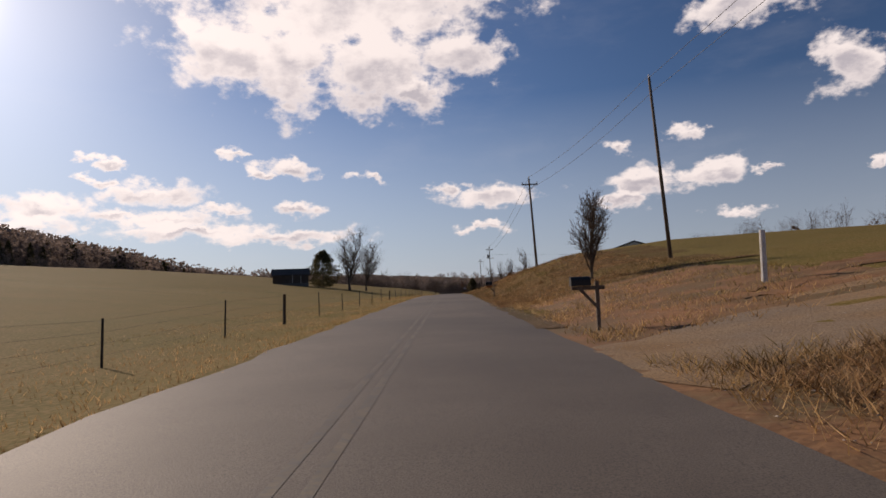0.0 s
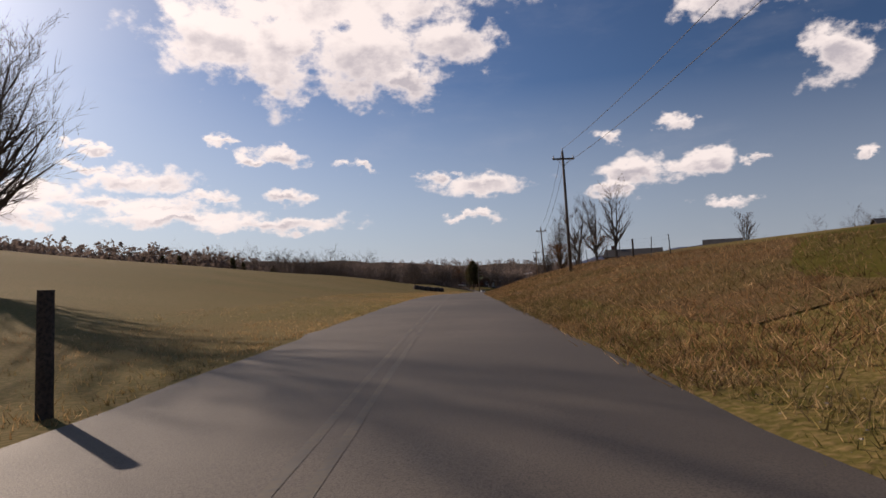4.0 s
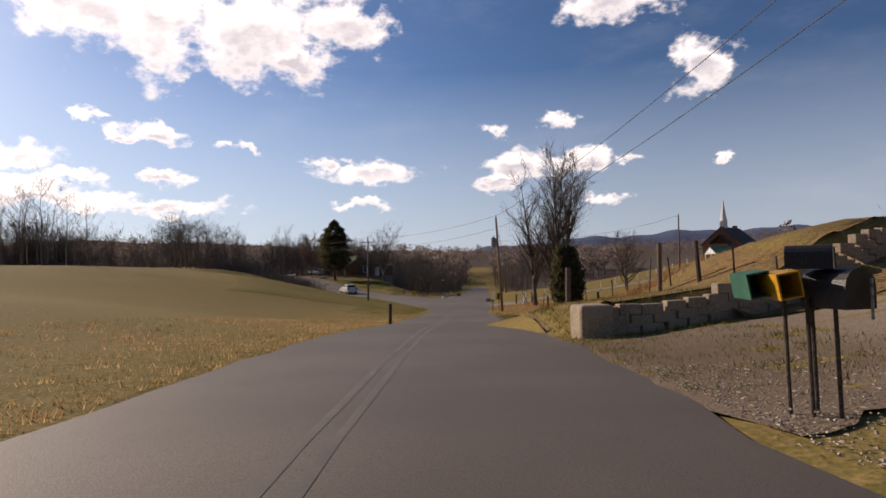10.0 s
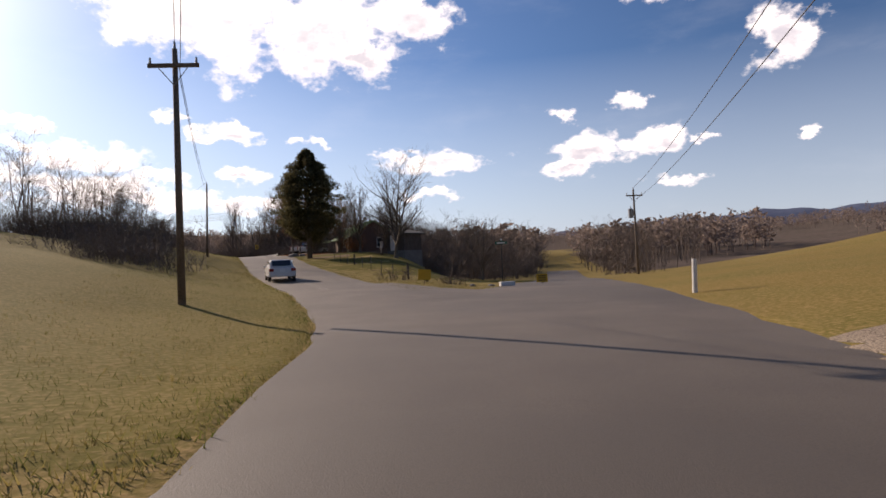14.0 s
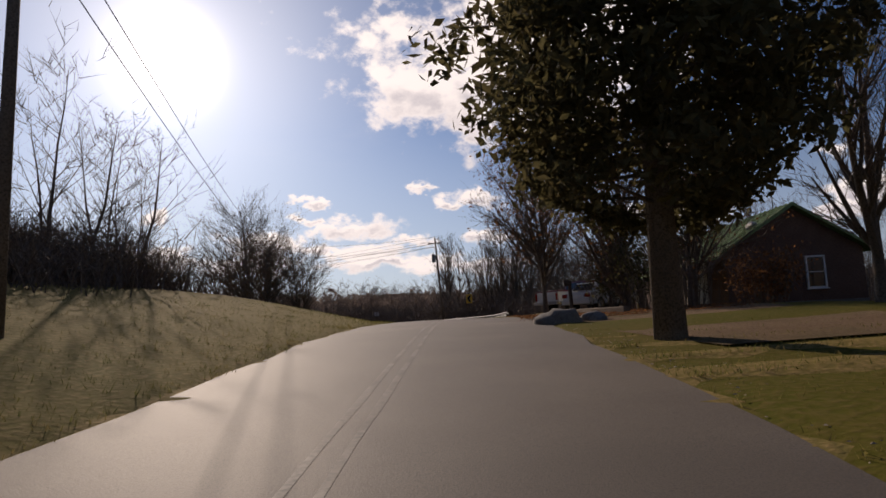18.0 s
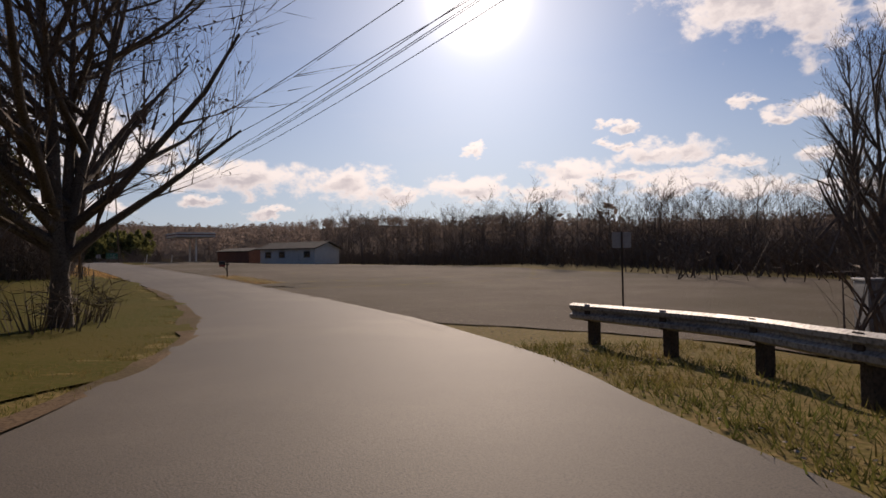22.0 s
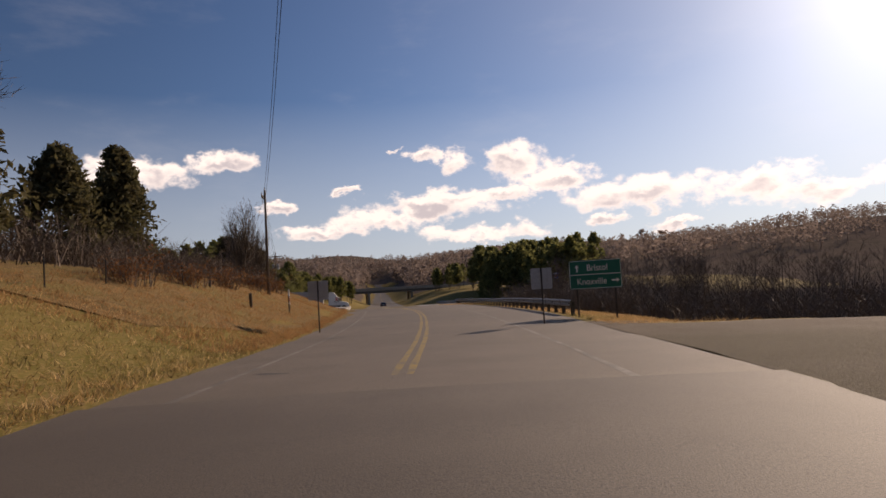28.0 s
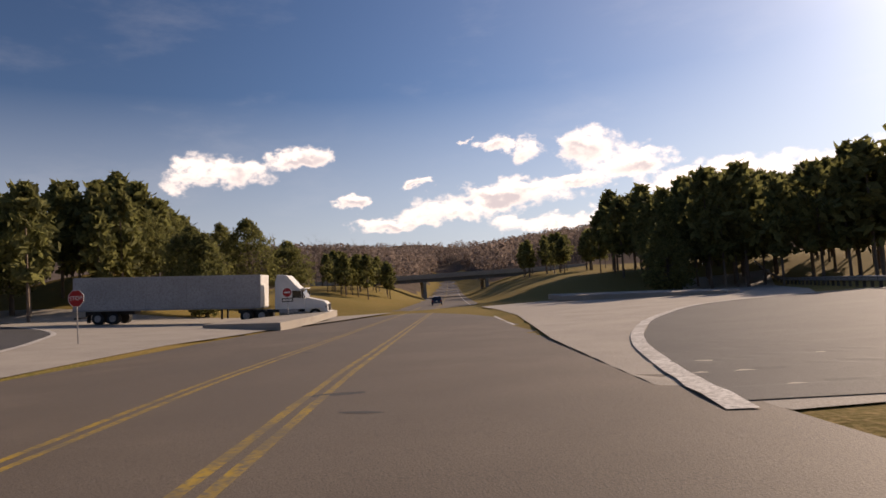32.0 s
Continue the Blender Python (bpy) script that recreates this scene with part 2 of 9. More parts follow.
M_HIGHWAY = material("pale_tan_highway_asphalt", (0.15, 0.118, 0.087), 0.76, (0.195, 0.156, 0.117), 0.5, (0.09, 0.073, 0.057), 60.0, 0.2, third=(0.145, 0.117, 0.09), third_scale=0.11, spec=0.34)
# darker copy of worn_asphalt: dimmer look away from the sun put into colour
M_ASPHALT_BROWN = material("dimmed_brown_asphalt", (0.125, 0.099, 0.075), 0.76, (0.16, 0.128, 0.098), 0.6, (0.07, 0.057, 0.046), 70.0, 0.2, third=(0.1, 0.08, 0.063), third_scale=0.12, spec=0.36)
M_LOT = material("trodden_lot_gravel", (0.165, 0.128, 0.092), 0.95, (0.22, 0.175, 0.13), 0.35, (0.085, 0.066, 0.05), 30.0, 1.0, third=(0.12, 0.098, 0.06), third_scale=0.08, spec=0.1)
M_CONCRETE = material("pale_concrete", (0.36, 0.32, 0.27), 0.85, (0.28, 0.25, 0.21), 0.5, (0.42, 0.38, 0.33), 30.0, 0.2)
M_YELLOW = material("yellow_road_paint", (0.42, 0.27, 0.04), 0.7, (0.2, 0.15, 0.07), 1.6, (0.14, 0.12, 0.09), 14.0, 0.2)
M_YELLOW_OLD = material("faded_yellow_paint", (0.185, 0.148, 0.1), 0.7, (0.115, 0.097, 0.08), 1.2, (0.12, 0.11, 0.098), 14.0, 0.2)
M_WHITE_LINE = material("white_road_paint", (0.7, 0.68, 0.64), 0.7, (0.46, 0.43, 0.39), 1.4, (0.3, 0.28, 0.25), 14.0, 0.2)
M_GONE_LINE = material("nearly_gone_paint", (0.115, 0.094, 0.072), 0.78, (0.085, 0.07, 0.058), 1.2, (0.06, 0.05, 0.043), 14.0, 0.1)
M_PALE_LINE = material("worn_pale_paint", (0.26, 0.235, 0.195), 0.75, (0.12, 0.1, 0.084), 1.2, (0.13, 0.118, 0.1), 14.0, 0.2)
M_GRAVEL = material("crushed_gravel", (0.33, 0.26, 0.19), 0.95, (0.4, 0.32, 0.24), 0.4, (0.12, 0.092, 0.068), 32.0, 1.0, third=(0.19, 0.135, 0.085), third_scale=0.1, spec=0.1)
M_SOIL = material("red_clay", (0.34, 0.165, 0.07), 0.95, (0.2, 0.115, 0.055), 0.7, (0.2, 0.095, 0.042), 9.0, 1.0, third=(0.17, 0.12, 0.055), third_scale=0.35)
M_DIRT = material("trodden_brown_dirt", (0.19, 0.125, 0.075), 0.95, (0.24, 0.165, 0.1), 0.6, (0.11, 0.073, 0.045), 20.0, 1.0, third=(0.15, 0.115, 0.06), third_scale=0.4, spec=0.05)
M_SANDY = material("sandy_clay_gravel", (0.42, 0.29, 0.17), 0.95, (0.33, 0.2, 0.1), 0.6, (0.2, 0.14, 0.09), 26.0, 1.0, third=(0.3, 0.235, 0.17), third_scale=0.25, spec=0.1)
M_BARK = material("grey_bark", (0.115, 0.09, 0.07), 0.95, (0.17, 0.14, 0.11), 1.2, (0.06, 0.048, 0.04), 25.0, 0.8)
M_TWIG = material("bare_twigs", (0.15, 0.115, 0.09), 0.95, (0.20, 0.155, 0.12), 0.3, (0.10, 0.075, 0.06), 9.0, 0.0, island=0.2)
# lighter, translucent copy of bare_twigs: distance haze put into the colour
M_FARTWIG = material("hazed_winter_canopy", (0.25, 0.195, 0.165), 0.95, (0.31, 0.24, 0.2), 0.05, (0.18, 0.14, 0.12), 0.8, 0.0, island=0.3, thin=0.45)
M_DEADLEAF = material("dry_oak_leaves", (0.21, 0.088, 0.035), 0.9, (0.27, 0.13, 0.055), 0.9, (0.13, 0.06, 0.03), 8.0, 0.0, island=0.35, thin=0.5)
M_CEDAR = material("cedar_needles", (0.095, 0.088, 0.04), 0.9, (0.13, 0.105, 0.05), 0.5, (0.066, 0.066, 0.032), 7.0, 0.0, island=0.4, thin=0.45)
M_PINE = material("pine_needles", (0.18, 0.18, 0.065), 0.9, (0.23, 0.22, 0.08), 0.4, (0.115, 0.125, 0.048), 6.0, 0.0, island=0.4, thin=0.5)
M_POLE = material("weathered_pole_wood", (0.16, 0.12, 0.09), 0.9, (0.22, 0.17, 0.13), 0.8, (0.09, 0.07, 0.05), 30.0, 0.5)
M_POLE_NEW = material("tan_pole_wood", (0.34, 0.22, 0.12), 0.85, (0.26, 0.17, 0.1), 0.8, (0.18, 0.11, 0.06), 30.0, 0.5)
M_DARKWOOD = material("dark_post_wood", (0.075, 0.058, 0.045), 0.95, (0.12, 0.095, 0.075), 2.0, (0.045, 0.036, 0.03), 30.0, 0.6)
M_WIRE = material("dark_cable", (0.03, 0.03, 0.032), 0.7)
M_STEEL = material("galvanised_steel", (0.42, 0.41, 0.4), 0.5, (0.33, 0.32, 0.31), 1.5, (0.13, 0.12, 0.11), 20.0, 0.15, metal=0.25)
M_GREYMETAL = material("grey_painted_metal", (0.32, 0.33, 0.34), 0.5, (0.26, 0.27, 0.28), 3.0, (0.2, 0.2, 0.2), 25.0, 0.1, metal=0.3)
M_BLACK = material("black_plastic", (0.02, 0.02, 0.022), 0.45, (0.035, 0.035, 0.037), 6.0, (0.015, 0.015, 0.016), 60.0, 0.1)
M_WHITE = material("white_paint", (0.74, 0.73, 0.70), 0.55, (0.66, 0.65, 0.62), 1.5, (0.56, 0.54, 0.5), 18.0, 0.1)
M_DRYGRASS = material("dry_grass_blades", (0.46, 0.28, 0.125), 0.9, (0.33, 0.185, 0.075), 0.35, (0.6, 0.42, 0.22), 3.0, 0.0, island=0.6, third=(0.19, 0.165, 0.05), third_scale=0.12, thin=0.5)
# shade under and between the blades is put into these thatch tones
M_BANK_THATCH = material("brown_thatch", (0.16, 0.09, 0.038), 0.95, (0.062, 0.042, 0.018), 3.2, (0.32, 0.2, 0.095), 22.0, 1.0, third=(0.115, 0.09, 0.03), third_scale=0.35, spec=0.04, contrast=(0.42, 0.62))
M_BANKGRASS = material("brown_grass_blades", (0.32, 0.18, 0.08), 0.9, (0.19, 0.1, 0.045), 0.35, (0.54, 0.36, 0.19), 3.0, 0.0, island=0.75, third=(0.12, 0.09, 0.032), third_scale=0.12, thin=0.4)
# thatch with dark base and patches coloured in as shade below the straw
M_THATCH = material("matted_thatch", (0.19, 0.115, 0.048), 0.95, (0.075, 0.055, 0.022), 3.2, (0.36, 0.235, 0.11), 20.0, 1.0, third=(0.125, 0.105, 0.035), third_scale=0.35, spec=0.05, contrast=(0.42, 0.62))
M_STONES = material("loose_stones", (0.38, 0.31, 0.24), 0.9, (0.28, 0.22, 0.17), 6.0, (0.45, 0.38, 0.3), 40.0, 0.0, island=0.4)
M_GREENGRASS = material("short_green_grass", (0.13, 0.13, 0.035), 0.9, (0.24, 0.175, 0.065), 0.4, (0.08, 0.1, 0.025), 4.0, 0.0, island=0.3, thin=0.5)
M_SEDGE = material("orange_broom_sedge", (0.36, 0.19, 0.08), 0.9, (0.28, 0.15, 0.06), 0.4, (0.42, 0.25, 0.12), 3.0, 0.0, island=0.3, thin=0.5)
M_LAWN = material("green_lawn", (0.086, 0.088, 0.012), 0.95, (0.12, 0.098, 0.02), 0.3, (0.145, 0.11, 0.032), 9.0, 0.8, spec=0.03)
M_RISE = material("tan_green_rise_grass", (0.17, 0.135, 0.034), 0.95, (0.125, 0.115, 0.026), 0.22, (0.27, 0.195, 0.075), 10.0, 0.9, third=(0.19, 0.15, 0.045), third_scale=0.05, spec=0.03)
# lightened so that its colour carries the haze of distance
M_HILL = material("distant_wooded_hills", (0.125, 0.098, 0.083), 0.95, (0.1, 0.085, 0.068), 0.02, (0.17, 0.135, 0.115), 0.35, 0.0, spec=0.0)
# the blue of aerial haze is painted in as base colour
M_RIDGE = material("haze_blue_ridge", (0.11, 0.13, 0.19), 1.0, (0.09, 0.11, 0.17), 0.004, (0.12, 0.145, 0.21), 0.02, 0.0, spec=0.0)


# ---- mesh helpers ----
def from_arrays(name, verts, faces, mats, smooth=False, fmat=None):
    """A mesh from a vertex array and an array of triangles or quads."""
    me = bpy.data.meshes.new(name)
    verts, faces = np.asarray(verts, np.float32), np.asarray(faces, np.int32)
    n = faces.shape[1]
    me.vertices.add(len(verts))
    me.vertices.foreach_set("co", verts.ravel())
    me.loops.add(faces.size)
    me.loops.foreach_set("vertex_index", faces.ravel())
    me.polygons.add(len(faces))
    me.polygons.foreach_set("loop_start", np.arange(0, faces.size, n, dtype=np.int32))
    me.polygons.foreach_set("loop_total", np.full(len(faces), n, np.int32))
    for m in mats if isinstance(mats, (list, tuple)) else [mats]:
        me.materials.append(m)
    if fmat is not None:
        me.polygons.foreach_set("material_index", np.asarray(fmat, np.int32))
    me.polygons.foreach_set("use_smooth", np.full(len(faces), smooth, bool))
    me.update(calc_edges=True)
    return me


def bm_mesh(name, bm, mat, smooth=False):
    me = bpy.data.meshes.new(name)
    bmesh.ops.recalc_face_normals(bm, faces=bm.faces)
    bm.to_mesh(me)
    bm.free()
    for m in mat if isinstance(mat, (list, tuple)) else [mat]:
        me.materials.append(m)
    if smooth:
        me.polygons.foreach_set("use_smooth", np.ones(len(me.polygons), bool))
    return me


def part(name, bm, mat, parent, label="", smooth=False):
    """One mesh object under a thing or a part."""
    me = bm if isinstance(bm, bpy.types.Mesh) else bm_mesh(name, bm, mat, smooth)
    ob = new(name, me)
    ob.parent = parent
    if label:
        ob["label"] = label
    return ob


def thing(name, x, y, z, turn=0.0, label="", category="", group="", kind=""):
    ob = new(name)
    ob.matrix_world = pose(x, y, z, 0, 0, turn)
    ob.empty_display_size = 0.3
    return tagged(ob, label, category, group, kind)


def add_box(bm, cx, cy, cz, sx, sy, sz, rz=0.0, rx=0.0, ry=0.0, bevel=0.0):
    m = pose(cx, cy, cz, rx, ry, rz) @ Matrix.Diagonal((sx, sy, sz, 1))
    made = bmesh.ops.create_cube(bm, size=1.0, matrix=m)["verts"]
    if bevel:
        edges = list({e for v in made for e in v.link_edges})
        bmesh.ops.bevel(bm, geom=edges, offset=bevel, segments=2, affect="EDGES", profile=0.5)
    return bm


def box(cx, cy, cz, sx, sy, sz, rz=0.0, rx=0.0, ry=0.0, bevel=0.0):
    return add_box(bmesh.new(), cx, cy, cz, sx, sy, sz, rz, rx, ry, bevel)


def add_rod(bm, a, b, r0, r1=None, sides=8):
    a, b = Vector(a), Vector(b)
    r1 = r0 if r1 is None else r1
    m = Matrix.Translation((a + b) / 2) @ (b - a).to_track_quat("Z", "Y").to_matrix().to_4x4()
    bmesh.ops.create_cone(bm, cap_ends=True, segments=sides, radius1=r0, radius2=r1, depth=(b - a).length, matrix=m)
    return bm


def rod(a, b, r0, r1=None, sides=8):
    return add_rod(bmesh.new(), a, b, r0, r1, sides)


def prism(points, y0, y1):
    """A solid with the outline points (x, z), from y0 to y1."""
    bm = bmesh.new()
    a = [bm.verts.new((x, y0, z)) for x, z in points]
    b = [bm.verts.new((x, y1, z)) for x, z in points]
    bm.faces.new(a)
    bm.faces.new(b[::-1])
    for i in range(len(a)):
        j = (i + 1) % len(a)
        bm.faces.new((a[i], b[i], b[j], a[j]))
    return bm


# ---- the lie of the road and the land ----
# the travelled lane, a point a second: x, y, height of the road
LANE = [(0.0, 0.0, -1.21), (0.3, 38.3, -0.87), (0.8, 74.9, -0.63), (1.3, 111.5, -0.81), (1.9, 146.1, -0.97), (3.0, 176.3, -1.09), (4.3, 202.3, -1.37), (6.1, 225.7, -1.77),
        (8.9, 248.9, -2.32), (12.6, 270.8, -2.71), (16.2, 290.8, -3.19), (19.7, 307.0, -3.84), (23.2, 322.3, -4.96), (26.4, 336.4, -5.80), (28.4, 349.8, -6.31), (28.7, 363.6, -6.73)]
LANE += [(26.7, 377.8, -6.59), (23.3, 393.1, -6.44), (18.6, 410.1, -5.56), (14.0, 427.3, -4.49), (10.3, 441.2, -4.18), (5.3, 453.7, -4.19), (-1.6, 463.4, -4.49), (-12.4, 471.9, -4.90),
         (-27.3, 478.3, -4.95), (-46.4, 483.1, -4.41), (-68.3, 488.0, -3.86), (-91.4, 492.9, -3.30), (-112.7, 497.4, -2.93), (-133.1, 501.1, -3.20), (-154.0, 504.0, -3.36), (-177.2, 506.2, -3.66)]
LANE += [(-200.9, 508.0, -4.02)]
BEFORE = [(-0.4, -90.0, -1.9), (-0.3, -45.0, -1.6)]
AFTER = [(-235.0, 510.4, -4.9), (-300.0, 515.2, -6.3), (-380.0, 521.0, -7.0), (-470.0, 527.5, -6.3), (-620.0, 538.0, -2.0), (-800.0, 550.0, 8.0)]
FORK = [(25.5, 336.0, -6.0), (29.8, 352.0, -6.45), (36.0, 375.0, -6.78), (43.0, 402.0, -7.6), (52.0, 436.0, -8.9), (64.0, 480.0, -9.4), (80.0, 540.0, -9.0), (100.0, 620.0, -7.5), (130.0, 740.0, -5.0)]


def dense(points, step=1.5):
    """Points along a smooth line, with the (fractional) index of each."""
    p = np.array(points, float)
    out = []
    for i in range(len(p) - 1):
        p0, p1, p2, p3 = p[max(i - 1, 0)], p[i], p[i + 1], p[min(i + 2, len(p) - 1)]
        n = max(2, int(np.linalg.norm(p2 - p1) / step))
        for k in range(n):
            u = k / n
            q = 0.5 * (2 * p1 + (p2 - p0) * u + (2 * p0 - 5 * p1 + 4 * p2 - p3) * u * u + (3 * p1 - p0 - 3 * p2 + p3) * u**3)
            out.append((*q, i + u))
    out.append((*p[-1], len(p) - 1))
    return np.array(out)


MAIN = dense(BEFORE + LANE + AFTER)
MAIN[:, 3] -= len(BEFORE)
SIDE = dense(FORK)


def tangents(line):
    d = np.gradient(line[:, :2], axis=0)
    return d / np.linalg.norm(d, axis=1)[:, None]


MAIN_T, SIDE_T = tangents(MAIN), tangents(SIDE)
# half widths of the pavement, left and right of the lane's middle, by station
EDGE_S = [-2, 12.6, 13.4, 14.2, 15.0, 15.8, 16.6, 17.4, 27.4, 28.6, 29.5, 31, 31.6, 32, 32.4, 32.9, 33.4, 34, 40]
EDGE_L = [3.6, 3.6, 2.7, 1.8, 2.0, 2.5, 3.1, 3.6, 3.6, 5.0, 5.6, 7.2, 7.8, 9.0, 11.0, 12.0, 11.0, 8.0, 7.0]
EDGE_R = [2.36, 2.36, 2.36, 2.36, 2.36, 2.36, 2.36, 2.36, 2.36, 4.4, 5.6, 6.4, 6.0, 3.2, 2.7, 3.2, 3.6, 4.0, 4.0]
# height over the road at these distances from the pavement's edge
STEPS = [0.0, 1.2, 4.5, 8.5, 17.0, 38.0, 80.0, 160.0]
LEFT = [(-3, -0.2, -0.3, -0.2, 0.3, 2.4, 7.2, 14.0), (3, -0.1, -0.2, -0.1, 0.4, 2.2, 6.6, 14.0), (6, 0, 0.1, 0.5, 1.7, 4.8, 10.0, 16.0), (9, 0, 0.1, 0.5, 1.9, 5.2, 10.0, 15.0),
        (12, 0, 0.15, 0.6, 2.1, 5.6, 11.0, 15.0), (14, 0, 0.15, 0.6, 2.4, 6.0, 9.5, 12.0), (15.5, 0.05, 0.55, 1.5, 3.8, 6.6, 8.0, 9.0), (17.5, 0.2, 1.1, 2.3, 4.2, 6.0, 7.0, 7.5)]
LEFT += [(19, 0.2, 0.9, 1.7, 2.9, 3.5, 4.0, 4.5), (20.3, 0.1, 0.9, 1.9, 3.3, 3.8, 3.8, 3.6), (21.2, 0.05, 0.5, 1.1, 1.9, 2.3, 2.3, 2.3), (22.5, 0.05, 0.1, 0.2, 0.5, 1.2, 3.0, 3.5), (24.3, 0.05, 0.1, 0.2, 0.6, 2.5, 4.0, 5.0), (26.5, 0.1, 0.3, 0.7, 1.4, 3.0, 5.0, 7.0),
         (28, 0.1, 0.5, 1.3, 2.5, 5.0, 6.5, 8.0), (29.2, 0.15, 1.4, 2.8, 4.4, 6.3, 7.5, 9.0), (30.3, 0.15, 1.5, 3.2, 4.6, 6.0, 6.5, 7.5), (31.4, 0.1, 1.4, 2.9, 4.2, 5.2, 5.3, 5.6)]
LEFT += [(32.15, 0.1, 0.9, 2.0, 3.1, 3.6, 3.8, 4.4), (32.75, -0.1, -0.2, -0.3, -0.4, -0.3, 1.0, 3.0), (33.5, 0.0, 0.2, 0.8, 2.0, 4.0, 6.0, 8.0), (35, 0.1, 1.2, 3.0, 5.0, 6.0, 8.0, 10.0), (39, 0.1, 1.0, 3.0, 6.0, 12.0, 20.0, 30.0)]
RIGHT = [(-3, 0.2, 0.6, 1.1, 1.7, 2.8, 4.4, 8.0), (0.2, 0.05, 0.4, 0.9, 1.6, 2.7, 4.4, 8.0), (0.75, 0.1, 0.9, 1.7, 2.4, 3.6, 5.4, 8.5), (1.1, 0.2, 1.5, 2.2, 2.8, 3.8, 5.4, 8.5), (1.5, 0.3, 2.2, 3.4, 4.3, 5.0, 6.2, 9.0), (2.2, 0.25, 1.8, 3.0, 4.0, 5.0, 6.8, 9.5),
         (3.0, 0.1, 0.8, 1.4, 2.3, 4.6, 8.5, 12.0), (4.2, 0.2, 1.0, 1.8, 2.8, 5.0, 8.5, 11.0), (6, 0.35, 1.5, 2.4, 3.5, 5.5, 7.5, 9.0), (8, 0.3, 1.3, 2.2, 3.4, 5.5, 7.5, 9.0)]
RIGHT += [(9.75, 0.3, 1.3, 2.4, 3.9, 5.5, 7.0, 9.0), (10.05, 0.05, 0.5, 1.5, 3.6, 5.2, 7.0, 9.0), (10.25, 0.05, 0.3, 0.7, 1.7, 3.6, 6.5, 9.0), (10.6, 0.05, 0.4, 0.9, 1.8, 3.8, 7.5, 12.0), (12, 0.05, 0.4, 0.9, 2.0, 4.3, 8.0, 12.0), (13.2, 0.1, 0.4, 0.8, 1.6, 4.2, 8.5, 13.0),
          (14, 0.0, 0.1, 0.3, 1.2, 3.8, 8.0, 12.0), (15, 0, -0.1, -0.2, -0.4, -1.0, -2.0, -3.0)]
RIGHT += [(16.2, -0.1, -0.3, -0.4, -0.8, -1.6, -2.5, -3.0), (17.5, 0.1, 0.2, 0.4, 0.5, 0.0, -2.0, -4.0), (19, 0, 0.1, 0.3, 0.5, 0.4, -2.5, -5.0), (20, 0, 0.05, 0.1, 0.1, -1.5, -4.5, -6.0), (20.7, 0, 0.0, -0.05, -0.3, -3.0, -5.0, -5.5), (21.1, 0, -0.3, -0.9, -1.8, -2.6, -3.0, -3.0), (21.5, -0.1, -0.4, -1.2, -2.0, -2.5, -2.5, -1.0),
          (22.6, 0.0, -0.1, -0.2, -0.3, -0.2, 0.0, 2.0), (24, 0, 0, 0, 0, 0.1, 0.3, 2.0), (27, 0, 0, 0, 0, -0.3, -0.5, 1.0), (28.2, 0, 0, 0, -0.1, -0.6, -1.5, -1.0), (28.9, 0, 0, -0.1, -0.3, -1.2, -2.5, -1.0)]
RIGHT += [(29.2, -0.1, -0.5, -1.2, -2.5, -3.5, -3.5, -1.0), (31, -0.1, -0.5, -1.2, -2.5, -3.5, -3.5, 0.0), (31.9, 0, 0, -0.2, -0.5, -1.0, -1.0, 0.0), (33, 0, 0.1, 0.4, 1.2, 2.0, 3.0, 4.0), (35, 0.1, 1.2, 3.0, 5.0, 6.0, 8.0, 10.0), (39, 0.1, 1.0, 3.0, 6.0, 12.0, 20.0, 30.0)]
LEFT_A, RIGHT_A = np.array(LEFT, float), np.array(RIGHT, float)


def profile(station, off):
    """Height over the road at a signed distance (right positive) from the lane's middle."""
    out = np.zeros_like(off)
    for table, edge, side in ((LEFT_A, EDGE_L, off < 0), (RIGHT_A, EDGE_R, off >= 0)):
        s = station[side]
        e = np.maximum(0, np.abs(off[side]) - np.interp(s, EDGE_S, edge) - 0.15)
        cols = np.stack([np.zeros_like(s)] + [np.interp(s, table[:, 0], table[:, k]) for k in range(1, 8)], 1)
        k = np.clip(np.searchsorted(STEPS, e, side="right") - 1, 0, 6)
        a, b = np.array(STEPS)[k], np.array(STEPS)[k + 1]
        u = np.clip((e - a) / (b - a), 0, 1)
        rows = np.arange(len(s))
        out[side] = cols[rows, k] * (1 - u) + cols[rows, k + 1] * u
    return out


PIECES = [(MAIN[i:i + 61], MAIN_T[i:i + 61], 0) for i in range(0, len(MAIN) - 1, 60)] + [(SIDE, SIDE_T, 1)]


